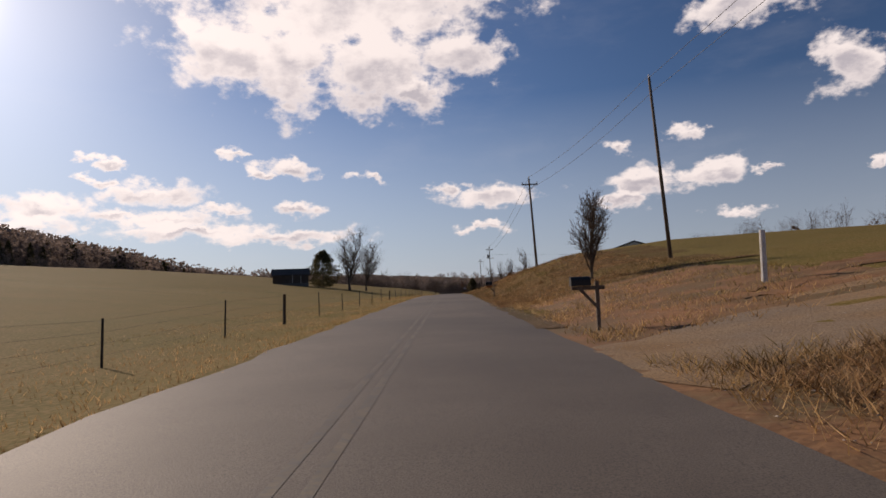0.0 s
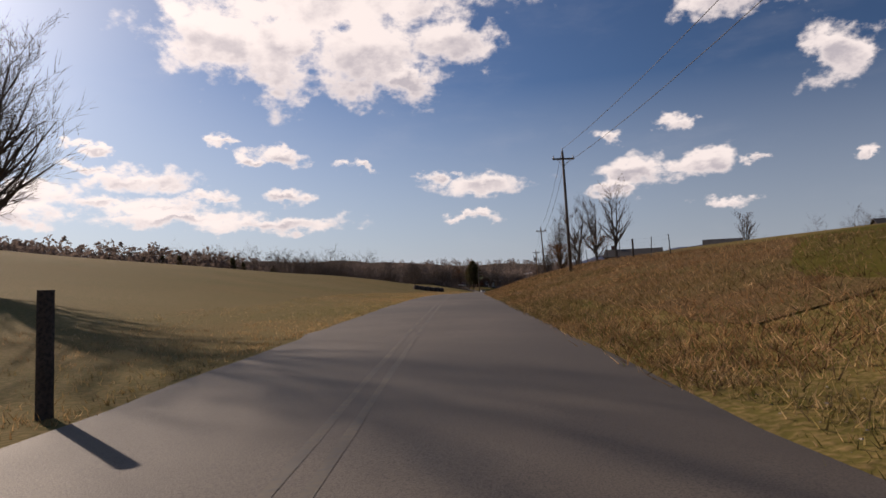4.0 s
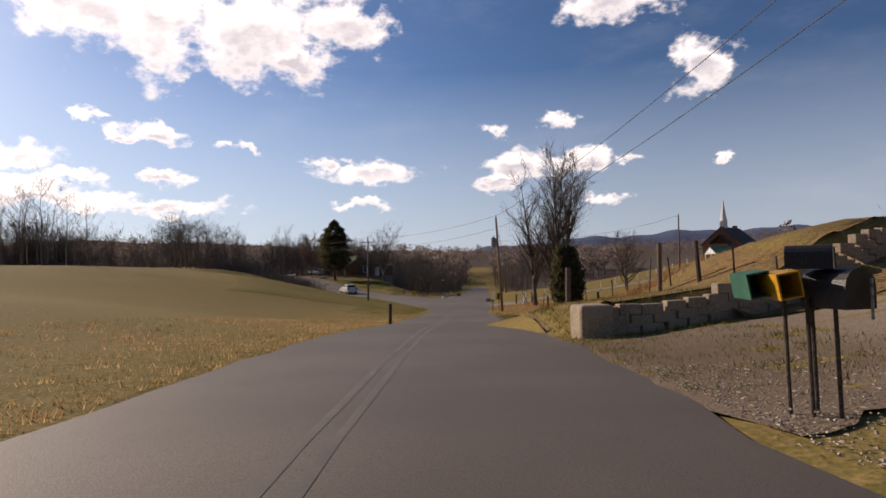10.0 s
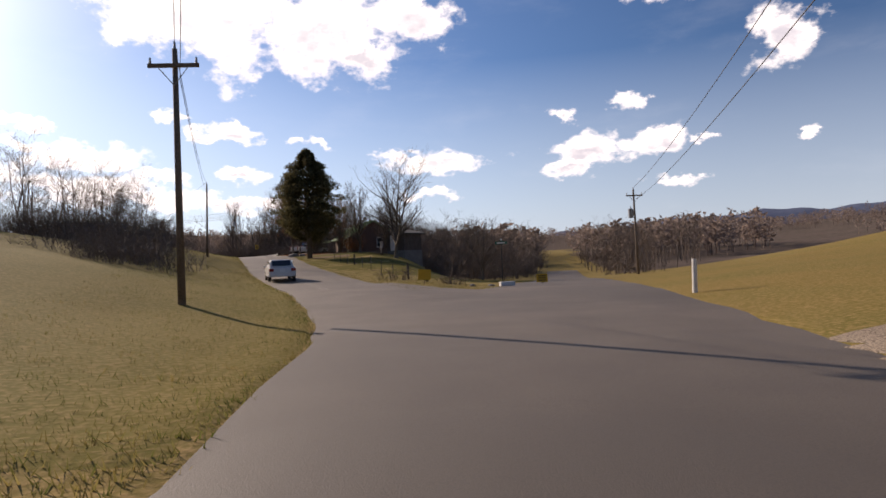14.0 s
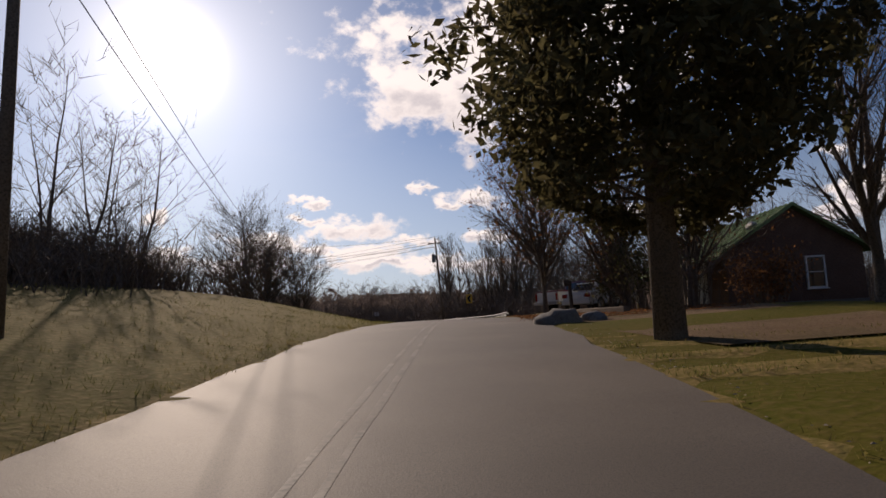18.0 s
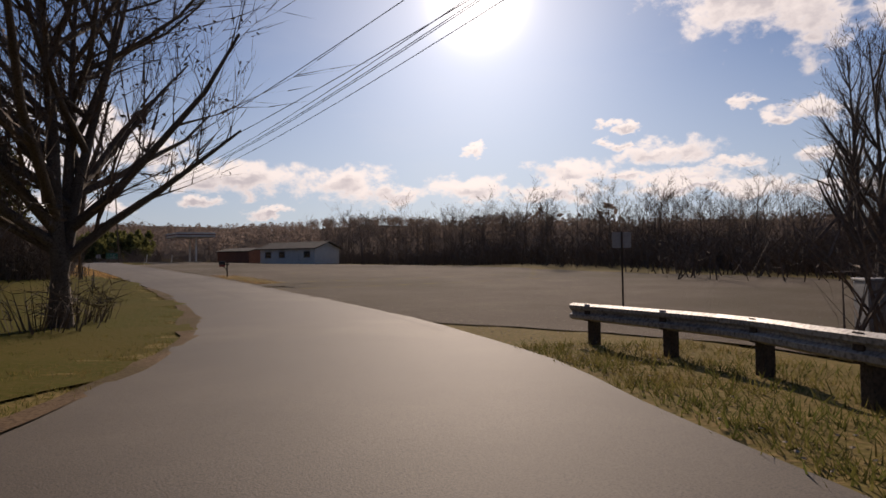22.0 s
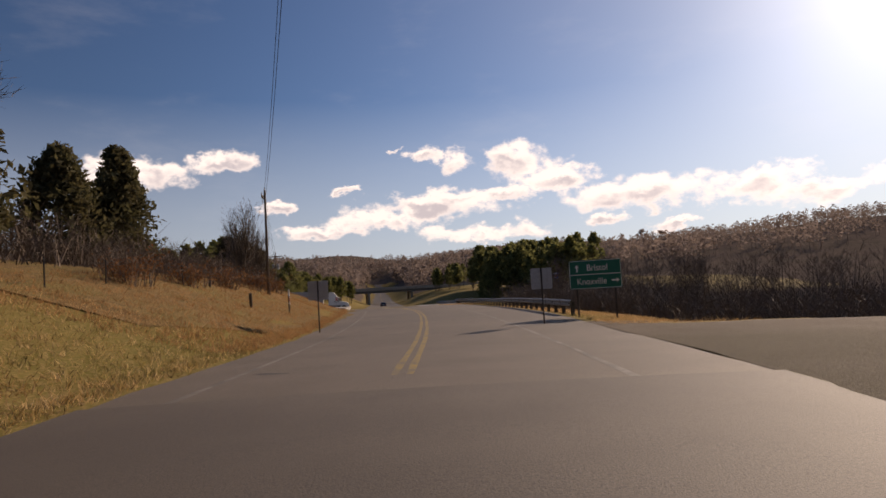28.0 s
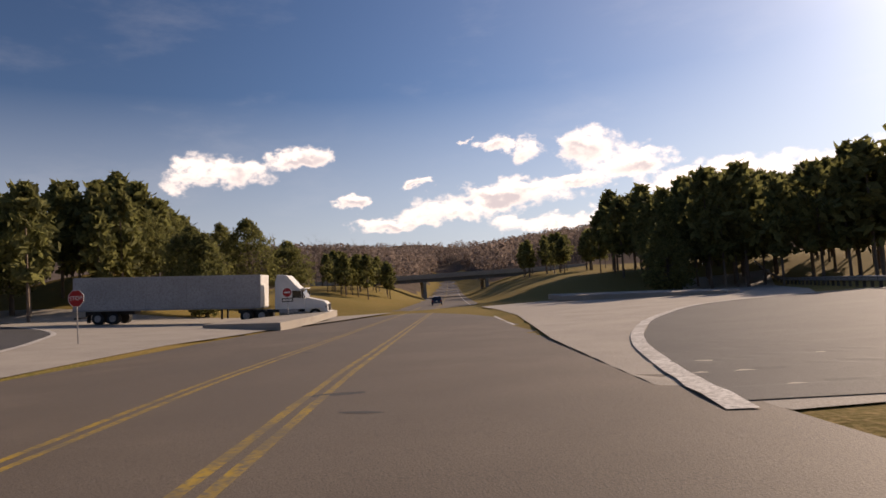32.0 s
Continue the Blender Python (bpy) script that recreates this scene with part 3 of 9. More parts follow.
def ground(x, y, detail=True, under=True):
    """The land's height at x, y (arrays)."""
    x, y = np.atleast_1d(np.asarray(x, float)), np.atleast_1d(np.asarray(y, float))
    top, low = np.zeros_like(x), np.zeros_like(x)
    near = np.full_like(x, 1e9)
    inside, outer = np.zeros(len(x), bool), np.zeros(len(x), bool)
    closest = np.full_like(x, 1e9)
    for line, tan, kind in PIECES:
        best, idx = np.full_like(x, 1e18), np.zeros(len(x), int)
        for i in range(len(line)):
            d = (x - line[i, 0]) ** 2 + (y - line[i, 1]) ** 2
            m = d < best
            best[m], idx[m] = d[m], i
        t = tan[idx]
        # measured along the normal of the nearest piece of road
        ddx, ddy = x - line[idx, 0], y - line[idx, 1]
        side = ddx * t[:, 1] - ddy * t[:, 0]
        dist = np.sqrt(best)
        off = np.where(side >= 0, dist, -dist)
        if kind == 0:
            h = line[idx, 2] + profile(line[idx, 3], off)
            st = line[idx, 3]
            m = dist < closest
            outer[m], closest[m] = (off < 0.25 - np.interp(st, EDGE_S, EDGE_L))[m], dist[m]
            inside |= (off > 0.25 - np.interp(st, EDGE_S, EDGE_L)) & (off < np.interp(st, EDGE_S, EDGE_R) - 0.25)
        else:
            e = np.maximum(0, dist - 3.2)
            inside |= (dist < 2.7) & ~outer
            wedge = (off > -6.2) & (off < 2.7) & (line[idx, 1] < 380) & (line[idx, 1] > 346) & ~outer
            h = line[idx, 2] + np.where(off > 0, np.interp(line[idx, 1], [340, 360, 400, 440], [0.08, 0.13, 0.09, 0.03]) * e, 0.02 * e)
        w = 1.0 / np.maximum(dist, 1.0) ** 5
        top += w * h
        low += w
        near = np.minimum(near, dist)
    z = top / low
    z = z + 3.6 * np.exp(-((x - 100) ** 2 + (y - 410) ** 2) / (2 * 34.0**2)) * np.clip((near - 14) / 30, 0, 1)
    z = z + 1.7 * np.exp(-((x - 35) ** 2 / 72 + (y - 311) ** 2 / 60)) * np.clip((x - 27.5) / 3, 0, 1) * np.clip((320 - y) / 4, 0, 1)
    z = z + 0.75 * np.clip((y - 304.75 - 0.02 * (x - 22.4) ** 2) / 0.5, 0, 1) * np.clip((318 - y) / 10, 0, 1) * np.clip((x - 21.9) / 1.2, 0, 1) * np.clip((38 - x) / 4, 0, 1)
    z = z + 1.0 * np.exp(-((x - 61) ** 2 + (y - 353) ** 2) / (2 * 9.0**2))
    away = np.clip((near - 9) / 60, 0, 1)
    if detail:
        z = z + away * (0.6 * np.sin(x * 0.031 + 1.3) * np.sin(y * 0.027) + 0.25 * np.sin(x * 0.11) * np.sin(y * 0.093 + 2))
    # wooded hills all round, lower where the valley runs out to the north-east
    far = np.clip((near - 150) / 430, 0, 1) ** 1.05
    turn = np.arctan2(x + 20, y - 250)
    valley = 1 - 0.8 * np.exp(-(((turn - 0.42) / 0.26) ** 2))
    west = 1 + 0.9 * np.exp(-(((turn + 1.6) / 0.55) ** 2))
    z = z + far * valley * west * 36 * (0.75 + 0.25 * np.sin(x * 0.0091 + 0.7) * np.sin(y * 0.0077 + 0.4) + 0.12 * np.sin(x * 0.023 + y * 0.017))
    z = z + 10.0 * np.exp(-(((x + 195) / 42) ** 2)) * np.clip((450 - y) / 60, 0, 1)
    # the interchange is graded flat
    flat = np.clip(1.6 - np.sqrt(((x + 256) / 34) ** 2 + ((y - 508) / 42) ** 2), 0, 0.6) / 0.6
    flat = flat * flat * (3 - 2 * flat)
    z = z * (1 - flat) + flat * (-4.02 + 0.0225 * (x + 200.9) + 0.055 * np.clip(499 - y, 0, 26))
    pad = np.clip(1.7 - np.hypot(x - 16.9, y - 446.4) / 3.4, 0, 1)
    z = z + (-3.98 - z) * pad * pad * (3 - 2 * pad)
    z = z + 4.6 * np.exp(-(((x + 286) / 15) ** 2 + ((y - 469) / 11) ** 2))
    if not under:
        return z - 0.02
    return z - np.where(wedge, 0.3, np.where(inside, 0.11, 0.02))


def gz(x, y):
    return float(ground([x], [y])[0])


def axis_lines(lo, hi, step, reach):
    """Grid lines: even in the middle, ever wider out to the reach."""
    mid = list(np.arange(lo, hi + 0.01, step))
    gap, a = step, lo
    left = []
    while a > -reach:
        gap *= 1.25
        a -= gap
        left.append(a)
    gap, a = step, hi
    right = []
    while a < reach:
        gap *= 1.25
        a += gap
        right.append(a)
    return np.array(left[::-1] + mid + right)


def sheet(xs, ys, height):
    gx, gy = np.meshgrid(xs, ys)
    z = height(gx.ravel(), gy.ravel())
    n, m = len(xs), len(ys)
    i = (np.arange(m - 1)[:, None] * n + np.arange(n - 1)[None]).ravel()
    return np.c_[gx.ravel(), gy.ravel(), z], np.stack([i, i + 1, i + n + 1, i + n], 1)


def road_gap(x, y):
    """Distance to the nearest road line."""
    lines = np.concatenate([MAIN[::2, :2], SIDE[::2, :2]])
    out = np.full(len(x), 1e18)
    for px, py in lines:
        out = np.minimum(out, (x - px) ** 2 + (y - py) ** 2)
    return np.sqrt(out)


GX, GY = axis_lines(-330, 90, 2.0, 4200), axis_lines(-40, 580, 2.0, 4200)
gv, gf = sheet(GX, GY, ground)
gmid = gv[gf].mean(1)
ggap = road_gap(gmid[:, 0], gmid[:, 1])
gsize = np.abs(gv[gf[:, 2], :2] - gv[gf[:, 0], :2]).max(1)
# beside the roads each square of land is cut into sixteen
ROUGH = [(0, 30, 2, 36), (16, 44, 288, 322), (-132, 0, 466, 516), (8, 34, 428, 452), (28, 46, 340, 372)]
fine_cells = ((ggap < 7.5) | np.any([(gmid[:, 0] > a) & (gmid[:, 0] < b) & (gmid[:, 1] > c) & (gmid[:, 1] < d) for a, b, c, d in ROUGH], axis=0) | ((gmid[:, 0] > -290) & (gmid[:, 0] < -202) & (np.abs(gmid[:, 1] - 512) < 42))) & (gsize < 2.1)
corner = gv[gf[fine_cells][:, 0], :2]
step_i = np.arange(5) * 0.5
fx = (corner[:, 0][:, None, None] + step_i[None, None, :] + np.zeros((1, 5, 1))).reshape(-1)
fy = (corner[:, 1][:, None, None] + step_i[None, :, None] + np.zeros((1, 1, 5))).reshape(-1)
fz = ground(fx, fy).reshape(-1, 5, 5)
grid_fine = np.pad(fine_cells.reshape(len(GY) - 1, len(GX) - 1), 1)
cr, cc = np.nonzero(grid_fine[1:-1, 1:-1])
run = np.linspace(0, 1, 5)
# where a fine square meets a coarse one its edge stays straight, so that the land has no cracks
for dr, dc, pick in ((0, -1, np.s_[:, 0]), (0, 1, np.s_[:, 4]), (-1, 0, np.s_[0, :]), (1, 0, np.s_[4, :])):
    lone = np.nonzero(~grid_fine[cr + 1 + dr, cc + 1 + dc])[0]
    edge = fz[(lone,) + pick]
    fz[(lone,) + pick] = edge[:, :1] * (1 - run) + edge[:, 4:] * run
fv = np.c_[fx, fy, fz.ravel()]
cell = (np.arange(4)[:, None] * 5 + np.arange(4)[None]).ravel()
ff = (np.arange(len(corner))[:, None] * 25 + cell[None]).ravel()
ff = np.stack([ff, ff + 1, ff + 6, ff + 5], 1) + len(gv)
gmat = np.r_[((ggap > 235) | ((gmid[:, 0] > 30) & (gmid[:, 1] > 445) & (ggap > 9)) | ((gmid[:, 0] < -128) & (gmid[:, 1] < 420) & (ggap > 118)) | ((gmid[:, 1] > 505) & (ggap > 70)) | ((gmid[:, 1] > 505) & (gmid[:, 0] < -125) & (gmid[:, 0] > -200) & (ggap > 14)) | (((gmid[:, 0] < -300) & (ggap > 45)) | ((gmid[:, 0] < -420) & (ggap > 13))) | ((gmid[:, 1] < 470) & (gmid[:, 0] < -120) & (ggap > 90) & (gmid[:, 1] > 380)))[~fine_cells].astype(int), np.zeros(len(ff), int)]
tagged(new("ground", from_arrays("ground", np.concatenate([gv, fv]), np.concatenate([gf[~fine_cells], ff]), [M_FIELD, M_HILL], True, gmat)), "rolling winter pasture of tan and green grass", "ground", kind="structure")


def ribbon(name, line, tan, s0, s1, a, b, lift, mat, label, across=4, kind="structure", wobble=0.0, category="road"):
    """A strip of paving along a road between two offsets (numbers or functions of the station)."""
    keep = (line[:, 3] >= s0) & (line[:, 3] <= s1)
    p, t, s = line[keep], tan[keep], line[keep, 3]
    nrm = np.stack([t[:, 1], -t[:, 0]], 1)
    ea = np.interp(s, EDGE_S, -np.array(EDGE_L)) if a == "L" else np.full(len(s), float(a)) if not callable(a) else a(s)
    eb = np.interp(s, EDGE_S, EDGE_R) if b == "R" else np.full(len(s), float(b)) if not callable(b) else b(s)
    rng = np.random.default_rng(3)
    if wobble:
        ea, eb = ea + rng.normal(0, wobble, len(s)), eb + rng.normal(0, wobble, len(s))
    vs, fs = [], []
    for k in range(across + 1):
        o = ea + (eb - ea) * k / across
        crown = 0.0 if across < 3 else 0.04 * (1 - (2 * k / across - 1) ** 2)
        vs.append(np.c_[p[:, :2] + nrm * o[:, None], p[:, 2] + lift + crown])
    n = len(p)
    for k in range(across):
        i = np.arange(n - 1) + k * n
        fs.append(np.stack([i, i + n, i + n + 1, i + 1], 1))
    vs, fs = np.concatenate(vs), np.concatenate(fs)
    # a skirt, so that the edge is a real step down to the verge
    if category == "road marking":
        return tagged(new(name, from_arrays(name, vs, fs, mat)), label, category, kind=kind)
    base = len(vs)
    vs = np.concatenate([vs, vs[:n] - [0, 0, 0.12], vs[across * n:across * n + n] - [0, 0, 0.12]])
    i = np.arange(n - 1)
    fs = np.concatenate([fs, np.stack([i, i + 1, base + i + 1, base + i], 1), np.stack([across * n + i + 1, across * n + i, base + n + i, base + n + i + 1], 1)])
    return tagged(new(name, from_arrays(name, vs, fs, mat)), label, category, kind=kind)


ribbon("side_road", SIDE, SIDE_T, 0.0, 5.0, (lambda s: -3.0 - 3.0 * np.clip((s - 1.0) * 2, 0, 1) * np.clip((2.9 - s) * 1.5, 0, 1)), 3.0, 0.0, M_ASPHALT, "narrow asphalt side road dipping into a wooded valley", wobble=0.06)
CUT = float(MAIN[np.argmin(np.abs(MAIN[:, 3] - 21.3)), 3])
ribbon("road", MAIN, MAIN_T, -2, CUT, "L", "R", 0.012, M_ASPHALT, "worn grey two-lane country road", across=6, wobble=0.06)
ribbon("road_lot", MAIN, MAIN_T, CUT, 28.4, "L", "R", 0.012, M_ASPHALT_BROWN, "dark resurfaced country road past the lot", across=6, wobble=0.06)
ribbon("highway", MAIN, MAIN_T, 28.35, 45, "L", "R", 0.0, M_HIGHWAY, "wide worn highway with cracked pale asphalt", across=6, wobble=0.03)


# ---- woods, made of a few tree shapes ----
def tree_segments(seed, height, levels, spread=0.8, bole=0.25, splits=(2, 3), width=0.36, fork=0):
    """Limbs of a bare tree as rows: start, end, radius at start, radius at end, level."""
    rnd = random.Random(seed)
    out = []

    def twist(d, j):
        return (d + Vector((rnd.uniform(-j, j), rnd.uniform(-j, j), rnd.uniform(-j, j)))).normalized()

    def limb(p, d, length, r, level):
        steps = 4 if level == 1 else 3 if level == 2 else 2
        q, dd = p, d
        for k in range(steps):
            dd = (twist(dd, 0.16) + Vector((0, 0, 0.10))).normalized()
            e = q + dd * length / steps
            r0, r1 = r * (1 - 0.75 * k / steps), r * (1 - 0.75 * (k + 1) / steps)
            out.append((q, e, r0, r1, level))
            if level < levels:
                for _ in range(rnd.randint(*splits)):
                    a = rnd.uniform(0, 2 * math.pi)
                    u = dd.orthogonal().normalized()
                    w = dd.cross(u)
                    nd = (dd * 0.75 + (u * math.cos(a) + w * math.sin(a)) * 0.6 + Vector((0, 0, 0.12))).normalized()
                    limb(q.lerp(e, rnd.uniform(0.2, 1.0)), nd, length * rnd.uniform(0.3, 0.55), r1 * 0.6, level + 1)
            q = e

    stems = [(Vector((0, 0, -0.3)), Vector((0, 0, 1)), height * 0.92, height * 0.02)]
    for k in range(fork):
        a = rnd.uniform(0, 6.28)
        stems.append((Vector((0, 0, height * bole * 0.7)), Vector((math.cos(a) * 0.35, math.sin(a) * 0.35, 1)).normalized(), height * 0.72, height * 0.015))
    for p, d, length, r in stems:
        steps = 8
        q, dd = p, d
        for k in range(steps):
            dd = (twist(dd, 0.05) + Vector((0, 0, 0.04))).normalized()
            e = q + dd * length / steps
            r0, r1 = r * (1 - 0.88 * (k / steps) ** 0.8), r * (1 - 0.88 * ((k + 1) / steps) ** 0.8)
            out.append((q, e, r0 * (1.35 if k == 0 and p.z < 0 else 1), r1, 0))
            u = max(e.z / height, 0)
            if u > bole * 0.8:
                for _ in range(rnd.randint(2, 3)):
                    a = rnd.uniform(0, 2 * math.pi)
                    nd = Vector((math.cos(a) * spread, math.sin(a) * spread, rnd.uniform(0.45, 0.95))).normalized()
                    ll = height * width * (1.15 - 0.75 * u) * rnd.uniform(0.7, 1.15)
                    limb(q.lerp(e, rnd.uniform(0.1, 1.0)), nd, ll, r1 * 0.62 + 0.008 * height * (1 - u) * 0.4, 1)
            q = e
    return out


def tubes(segs, sides_at):
    """Triangles round each limb; a limb of no more than three sides runs to a point."""
    vs, fs = [], []
    base = 0
    for a, b, r0, r1, level in segs:
        n = sides_at(level)
        d = b - a
        u = d.orthogonal().normalized()
        w = d.normalized().cross(u)
        tip = level >= 2
        for c, r in ((a, r0), (b, r1))[: 1 if tip else 2]:
            for k in range(n):
                t = 2 * math.pi * k / n
                vs.append(c + (u * math.cos(t) + w * math.sin(t)) * (max(r, 0.009) if r else 0.0022))
        if tip:
            vs.append(b + d * 0.15)
            for k in range(n):
                fs.append((base + k, base + (k + 1) % n, base + n))
            base += n + 1
            continue
        for k in range(n):
            j = (k + 1) % n
            fs.append((base + k, base + j, base + n + j))
            fs.append((base + k, base + n + j, base + n + k))
        base += 2 * n
    return np.array([tuple(v) for v in vs]), np.array(fs)


def leaf_cards(points, size, rng, n_each=1, jitter=0.3):
    """Small pointed leaves or sprays, each a bent pair of triangles, round the points."""
    pts = np.repeat(points, n_each, axis=0) + rng.normal(0, jitter, (len(points) * n_each, 3))
    n = len(pts)
    a = rng.normal(0, 1, (n, 3))
    a /= np.linalg.norm(a, axis=1)[:, None]
    b = np.cross(a, rng.normal(0, 1, (n, 3)))
    b /= np.linalg.norm(b, axis=1)[:, None] + 1e-9
    s = size * rng.uniform(0.6, 1.4, (n, 1))
    v = np.stack([pts - a * s, pts + b * s * 0.45 + a * s * 0.1, pts + a * s, pts - b * s * 0.45 + np.cross(a, b) * s * 0.2], 1).reshape(-1, 3)
    i = np.arange(n) * 4
    f = np.concatenate([np.stack([i, i + 1, i + 2], 1), np.stack([i, i + 2, i + 3], 1)])
    return v, f


def conifer_points(seed, height, radius, n, base=0.08, kind="cedar"):
    """Points in the shell of an evergreen's crown, in ragged tiers."""
    rng = np.random.default_rng(seed)
    u = base + (1 - base) * rng.uniform(0, 1, n * 3) ** 0.85
    if kind == "cedar":
        r = np.minimum(1.0, (1 - u) ** 0.6 * 1.25) * np.minimum(1, 0.45 + (u - base) * 3)
    else:
        r = np.sin(np.clip((u - base) / (1 - base), 0, 1) ** 0.8 * math.pi * 0.93 + 0.22) ** 0.8
    a = rng.uniform(0, 2 * math.pi, n * 3)
    ragged = 0.78 + 0.22 * np.sin(a * 3 + u * 17 + seed) * np.sin(a * 5 - u * 29) + 0.12 * np.sin(u * 60)
    rr = radius * r * ragged * np.sqrt(rng.uniform(0.25, 1.0, n * 3))
    p = np.stack([np.cos(a) * rr, np.sin(a) * rr, u * height], 1)
    hole = np.sin(p[:, 0] * 2.1 + seed) + np.sin(p[:, 1] * 2.3) + np.sin(p[:, 2] * 1.7)
    return p[hole > -1.1][:n]


def slivers(rows, rng):
    """One thin pointed triangle for each twig: rows of start, end, half width."""
    a = np.array([tuple(r[0]) for r in rows])
    b = np.array([tuple(r[1]) for r in rows])
    w = np.array([r[2] for r in rows])[:, None]
    u = np.cross(b - a, rng.normal(0, 1, a.shape))
    u /= np.linalg.norm(u, axis=1)[:, None] + 1e-9
    v = np.stack([a - u * w, a + u * w, b], 1).reshape(-1, 3)
    return v, np.arange(len(v)).reshape(-1, 3)


def light_tree(seed, height, limbs, twigs, sprigs, thick):
    """A leafless tree for the depth of a wood: a tapered trunk, limbs, and slivers of twigs."""
    rnd, rng = random.Random(seed), np.random.default_rng(seed)
    q, d, spine = Vector((0, 0, -0.4)), Vector((0, 0, 1)), []
    for k in range(6):
        d = (d + Vector((rnd.uniform(-0.12, 0.12), rnd.uniform(-0.12, 0.12), 0.1))).normalized()
        e = q + d * height / 6.2
        spine.append((q, e, thick * (1 - k / 6.6), thick * (1 - (k + 1) / 6.6), 0))
        q = e
    v, f = tubes(spine, lambda l: 4 if thick > 0.1 else 3)
    rows = []
    for k in range(limbs):
        u = rnd.uniform(0.22, 0.98)
        i = min(5, int(u * 6))
        p = spine[i][0].lerp(spine[i][1], u * 6 - i)
        a = rnd.uniform(0, 6.28)
        r = height * rnd.uniform(0.16, 0.34) * (1.25 - 0.8 * u)
        e = p + Vector((math.cos(a) * r, math.sin(a) * r, r * rnd.uniform(0.5, 1.5)))
        rows.append((p, e, thick * 0.42 * (1.15 - u)))
        for _ in range(twigs):
            o = p.lerp(e, rnd.uniform(0.25, 1.0))
            t = o + (e - p).normalized() * r * 0.3 + Vector((rnd.uniform(-1, 1), rnd.uniform(-1, 1), rnd.uniform(-0.2, 1.2))) * r * 0.42
            rows.append((o, t, max(0.022, thick * 0.14)))
            for _ in range(sprigs):
                o2 = o.lerp(t, rnd.uniform(0.2, 0.9))
                rows.append((o2, o2 + (t - o) * 0.4 + Vector((rnd.uniform(-1, 1), rnd.uniform(-1, 1), rnd.uniform(-0.3, 1))) * r * 0.25, 0.015))
    sv, sf = slivers(rows, rng)
    return np.concatenate([v, sv]), np.concatenate([f, sf + len(v)])


def woods_template(seed, height, kind):
    rng = np.random.default_rng(seed)
    if kind in ("bare", "far"):
        v, f = light_tree(seed, height, 19, 5, 2, 0.13) if kind == "bare" else light_tree(seed, height, 16, 4, 0, 0.15)
        return v, f, np.zeros(len(f))
    if kind == "hazy":
        tv, tf = tubes([(Vector((0, 0, -0.3)), Vector((0, 0, height * 0.8)), 0.16, 0.05, 0)], lambda l: 3)
        a, u = rng.uniform(0, 6.28, 46), rng.uniform(0, 1, 46)
        r = height * 0.27 * np.sin(0.35 + u * 2.6) ** 0.8 * np.sqrt(rng.uniform(0.1, 1, 46))
        lv, lf = leaf_cards(np.c_[np.cos(a) * r, np.sin(a) * r, height * (0.3 + 0.68 * u)], 0.85, rng, 1, 0.2)
        return np.concatenate([tv, lv]), np.concatenate([tf, lf + len(tv)]), np.zeros(len(tf) + len(lf))
    if kind == "brush":
        rnd = random.Random(seed)
        rows = []
        for _ in range(34):
            q = Vector((rnd.uniform(-1, 1) * height * 0.7, rnd.uniform(-1, 1) * height * 0.7, -0.1))
            e = q + Vector((rnd.uniform(-0.35, 0.35) * height, rnd.uniform(-0.35, 0.35) * height, height * rnd.uniform(0.4, 1.0)))
            rows.append((q, e, 0.028))
            for _ in range(4):
                o = q.lerp(e, rnd.uniform(0.2, 0.9))
                rows.append((o, o + Vector((rnd.uniform(-0.3, 0.3) * height, rnd.uniform(-0.3, 0.3) * height, height * 0.35 * rnd.random())), 0.02))
        v, f = slivers(rows, rng)
        return v, f, np.zeros(len(f))
    pts = conifer_points(seed, height, height * (0.2 if kind == "cedar" else 0.23), 260, 0.06 if kind == "cedar" else 0.3, kind)
    lv, lf = leaf_cards(pts, height * 0.05, rng, 2, height * 0.02)
    tv, tf = tubes([(Vector((0, 0, -0.3)), Vector((0, 0, height * 0.8)), height * 0.014, height * 0.006, 0)], lambda l: 5)
    return np.concatenate([tv, lv]), np.concatenate([tf, lf + len(tv)]), np.r_[np.zeros(len(tf)), np.ones(len(lf))]


TEMPLATES = {"bare": [woods_template(s, 12.0, "bare") for s in (1, 2, 3, 4)], "cedar": [woods_template(s, 9.0, "cedar") for s in (5, 6)], "pine": [woods_template(s, 14.0, "pine") for s in (7, 8)],
             "far": [woods_template(s, 12.0, "far") for s in (11, 12, 13)], "hazy": [woods_template(s, 12.0, "hazy") for s in (15, 16, 17, 18)], "brush": [woods_template(s, 3.0, "brush") for s in (21, 22, 23)]}


def woods(name, label, spots, leafmat, twigs=None):
    """Many trees of a wood in one mesh: rows x, y, height, kind."""
    rng = np.random.default_rng(len(spots))
    vs, fs, ms, base = [], [], [], 0
    z = ground([s[0] for s in spots], [s[1] for s in spots])
    for (x, y, h, kind), zz in zip(spots, z):
        v, f, m = TEMPLATES[kind][rng.integers(len(TEMPLATES[kind]))]
        k = h / {"bare": 12.0, "far": 12.0, "hazy": 12.0, "brush": 3.0, "cedar": 9.0, "pine": 14.0}[kind]
        a = rng.uniform(0, 6.28)
        c, s = math.cos(a), math.sin(a)
        w = rng.uniform(0.85, 1.2)
        vs.append(np.c_[(v[:, 0] * c - v[:, 1] * s) * k * w + x, (v[:, 0] * s + v[:, 1] * c) * k * w + y, v[:, 2] * k + zz - 0.1])
        fs.append(f + base)
        ms.append(m)
        base += len(v)
    return tagged(new(name, from_arrays(name, np.concatenate(vs), np.concatenate(fs), [twigs or M_TWIG, leafmat], False, np.concatenate(ms))), label, "woods", kind="stuff")


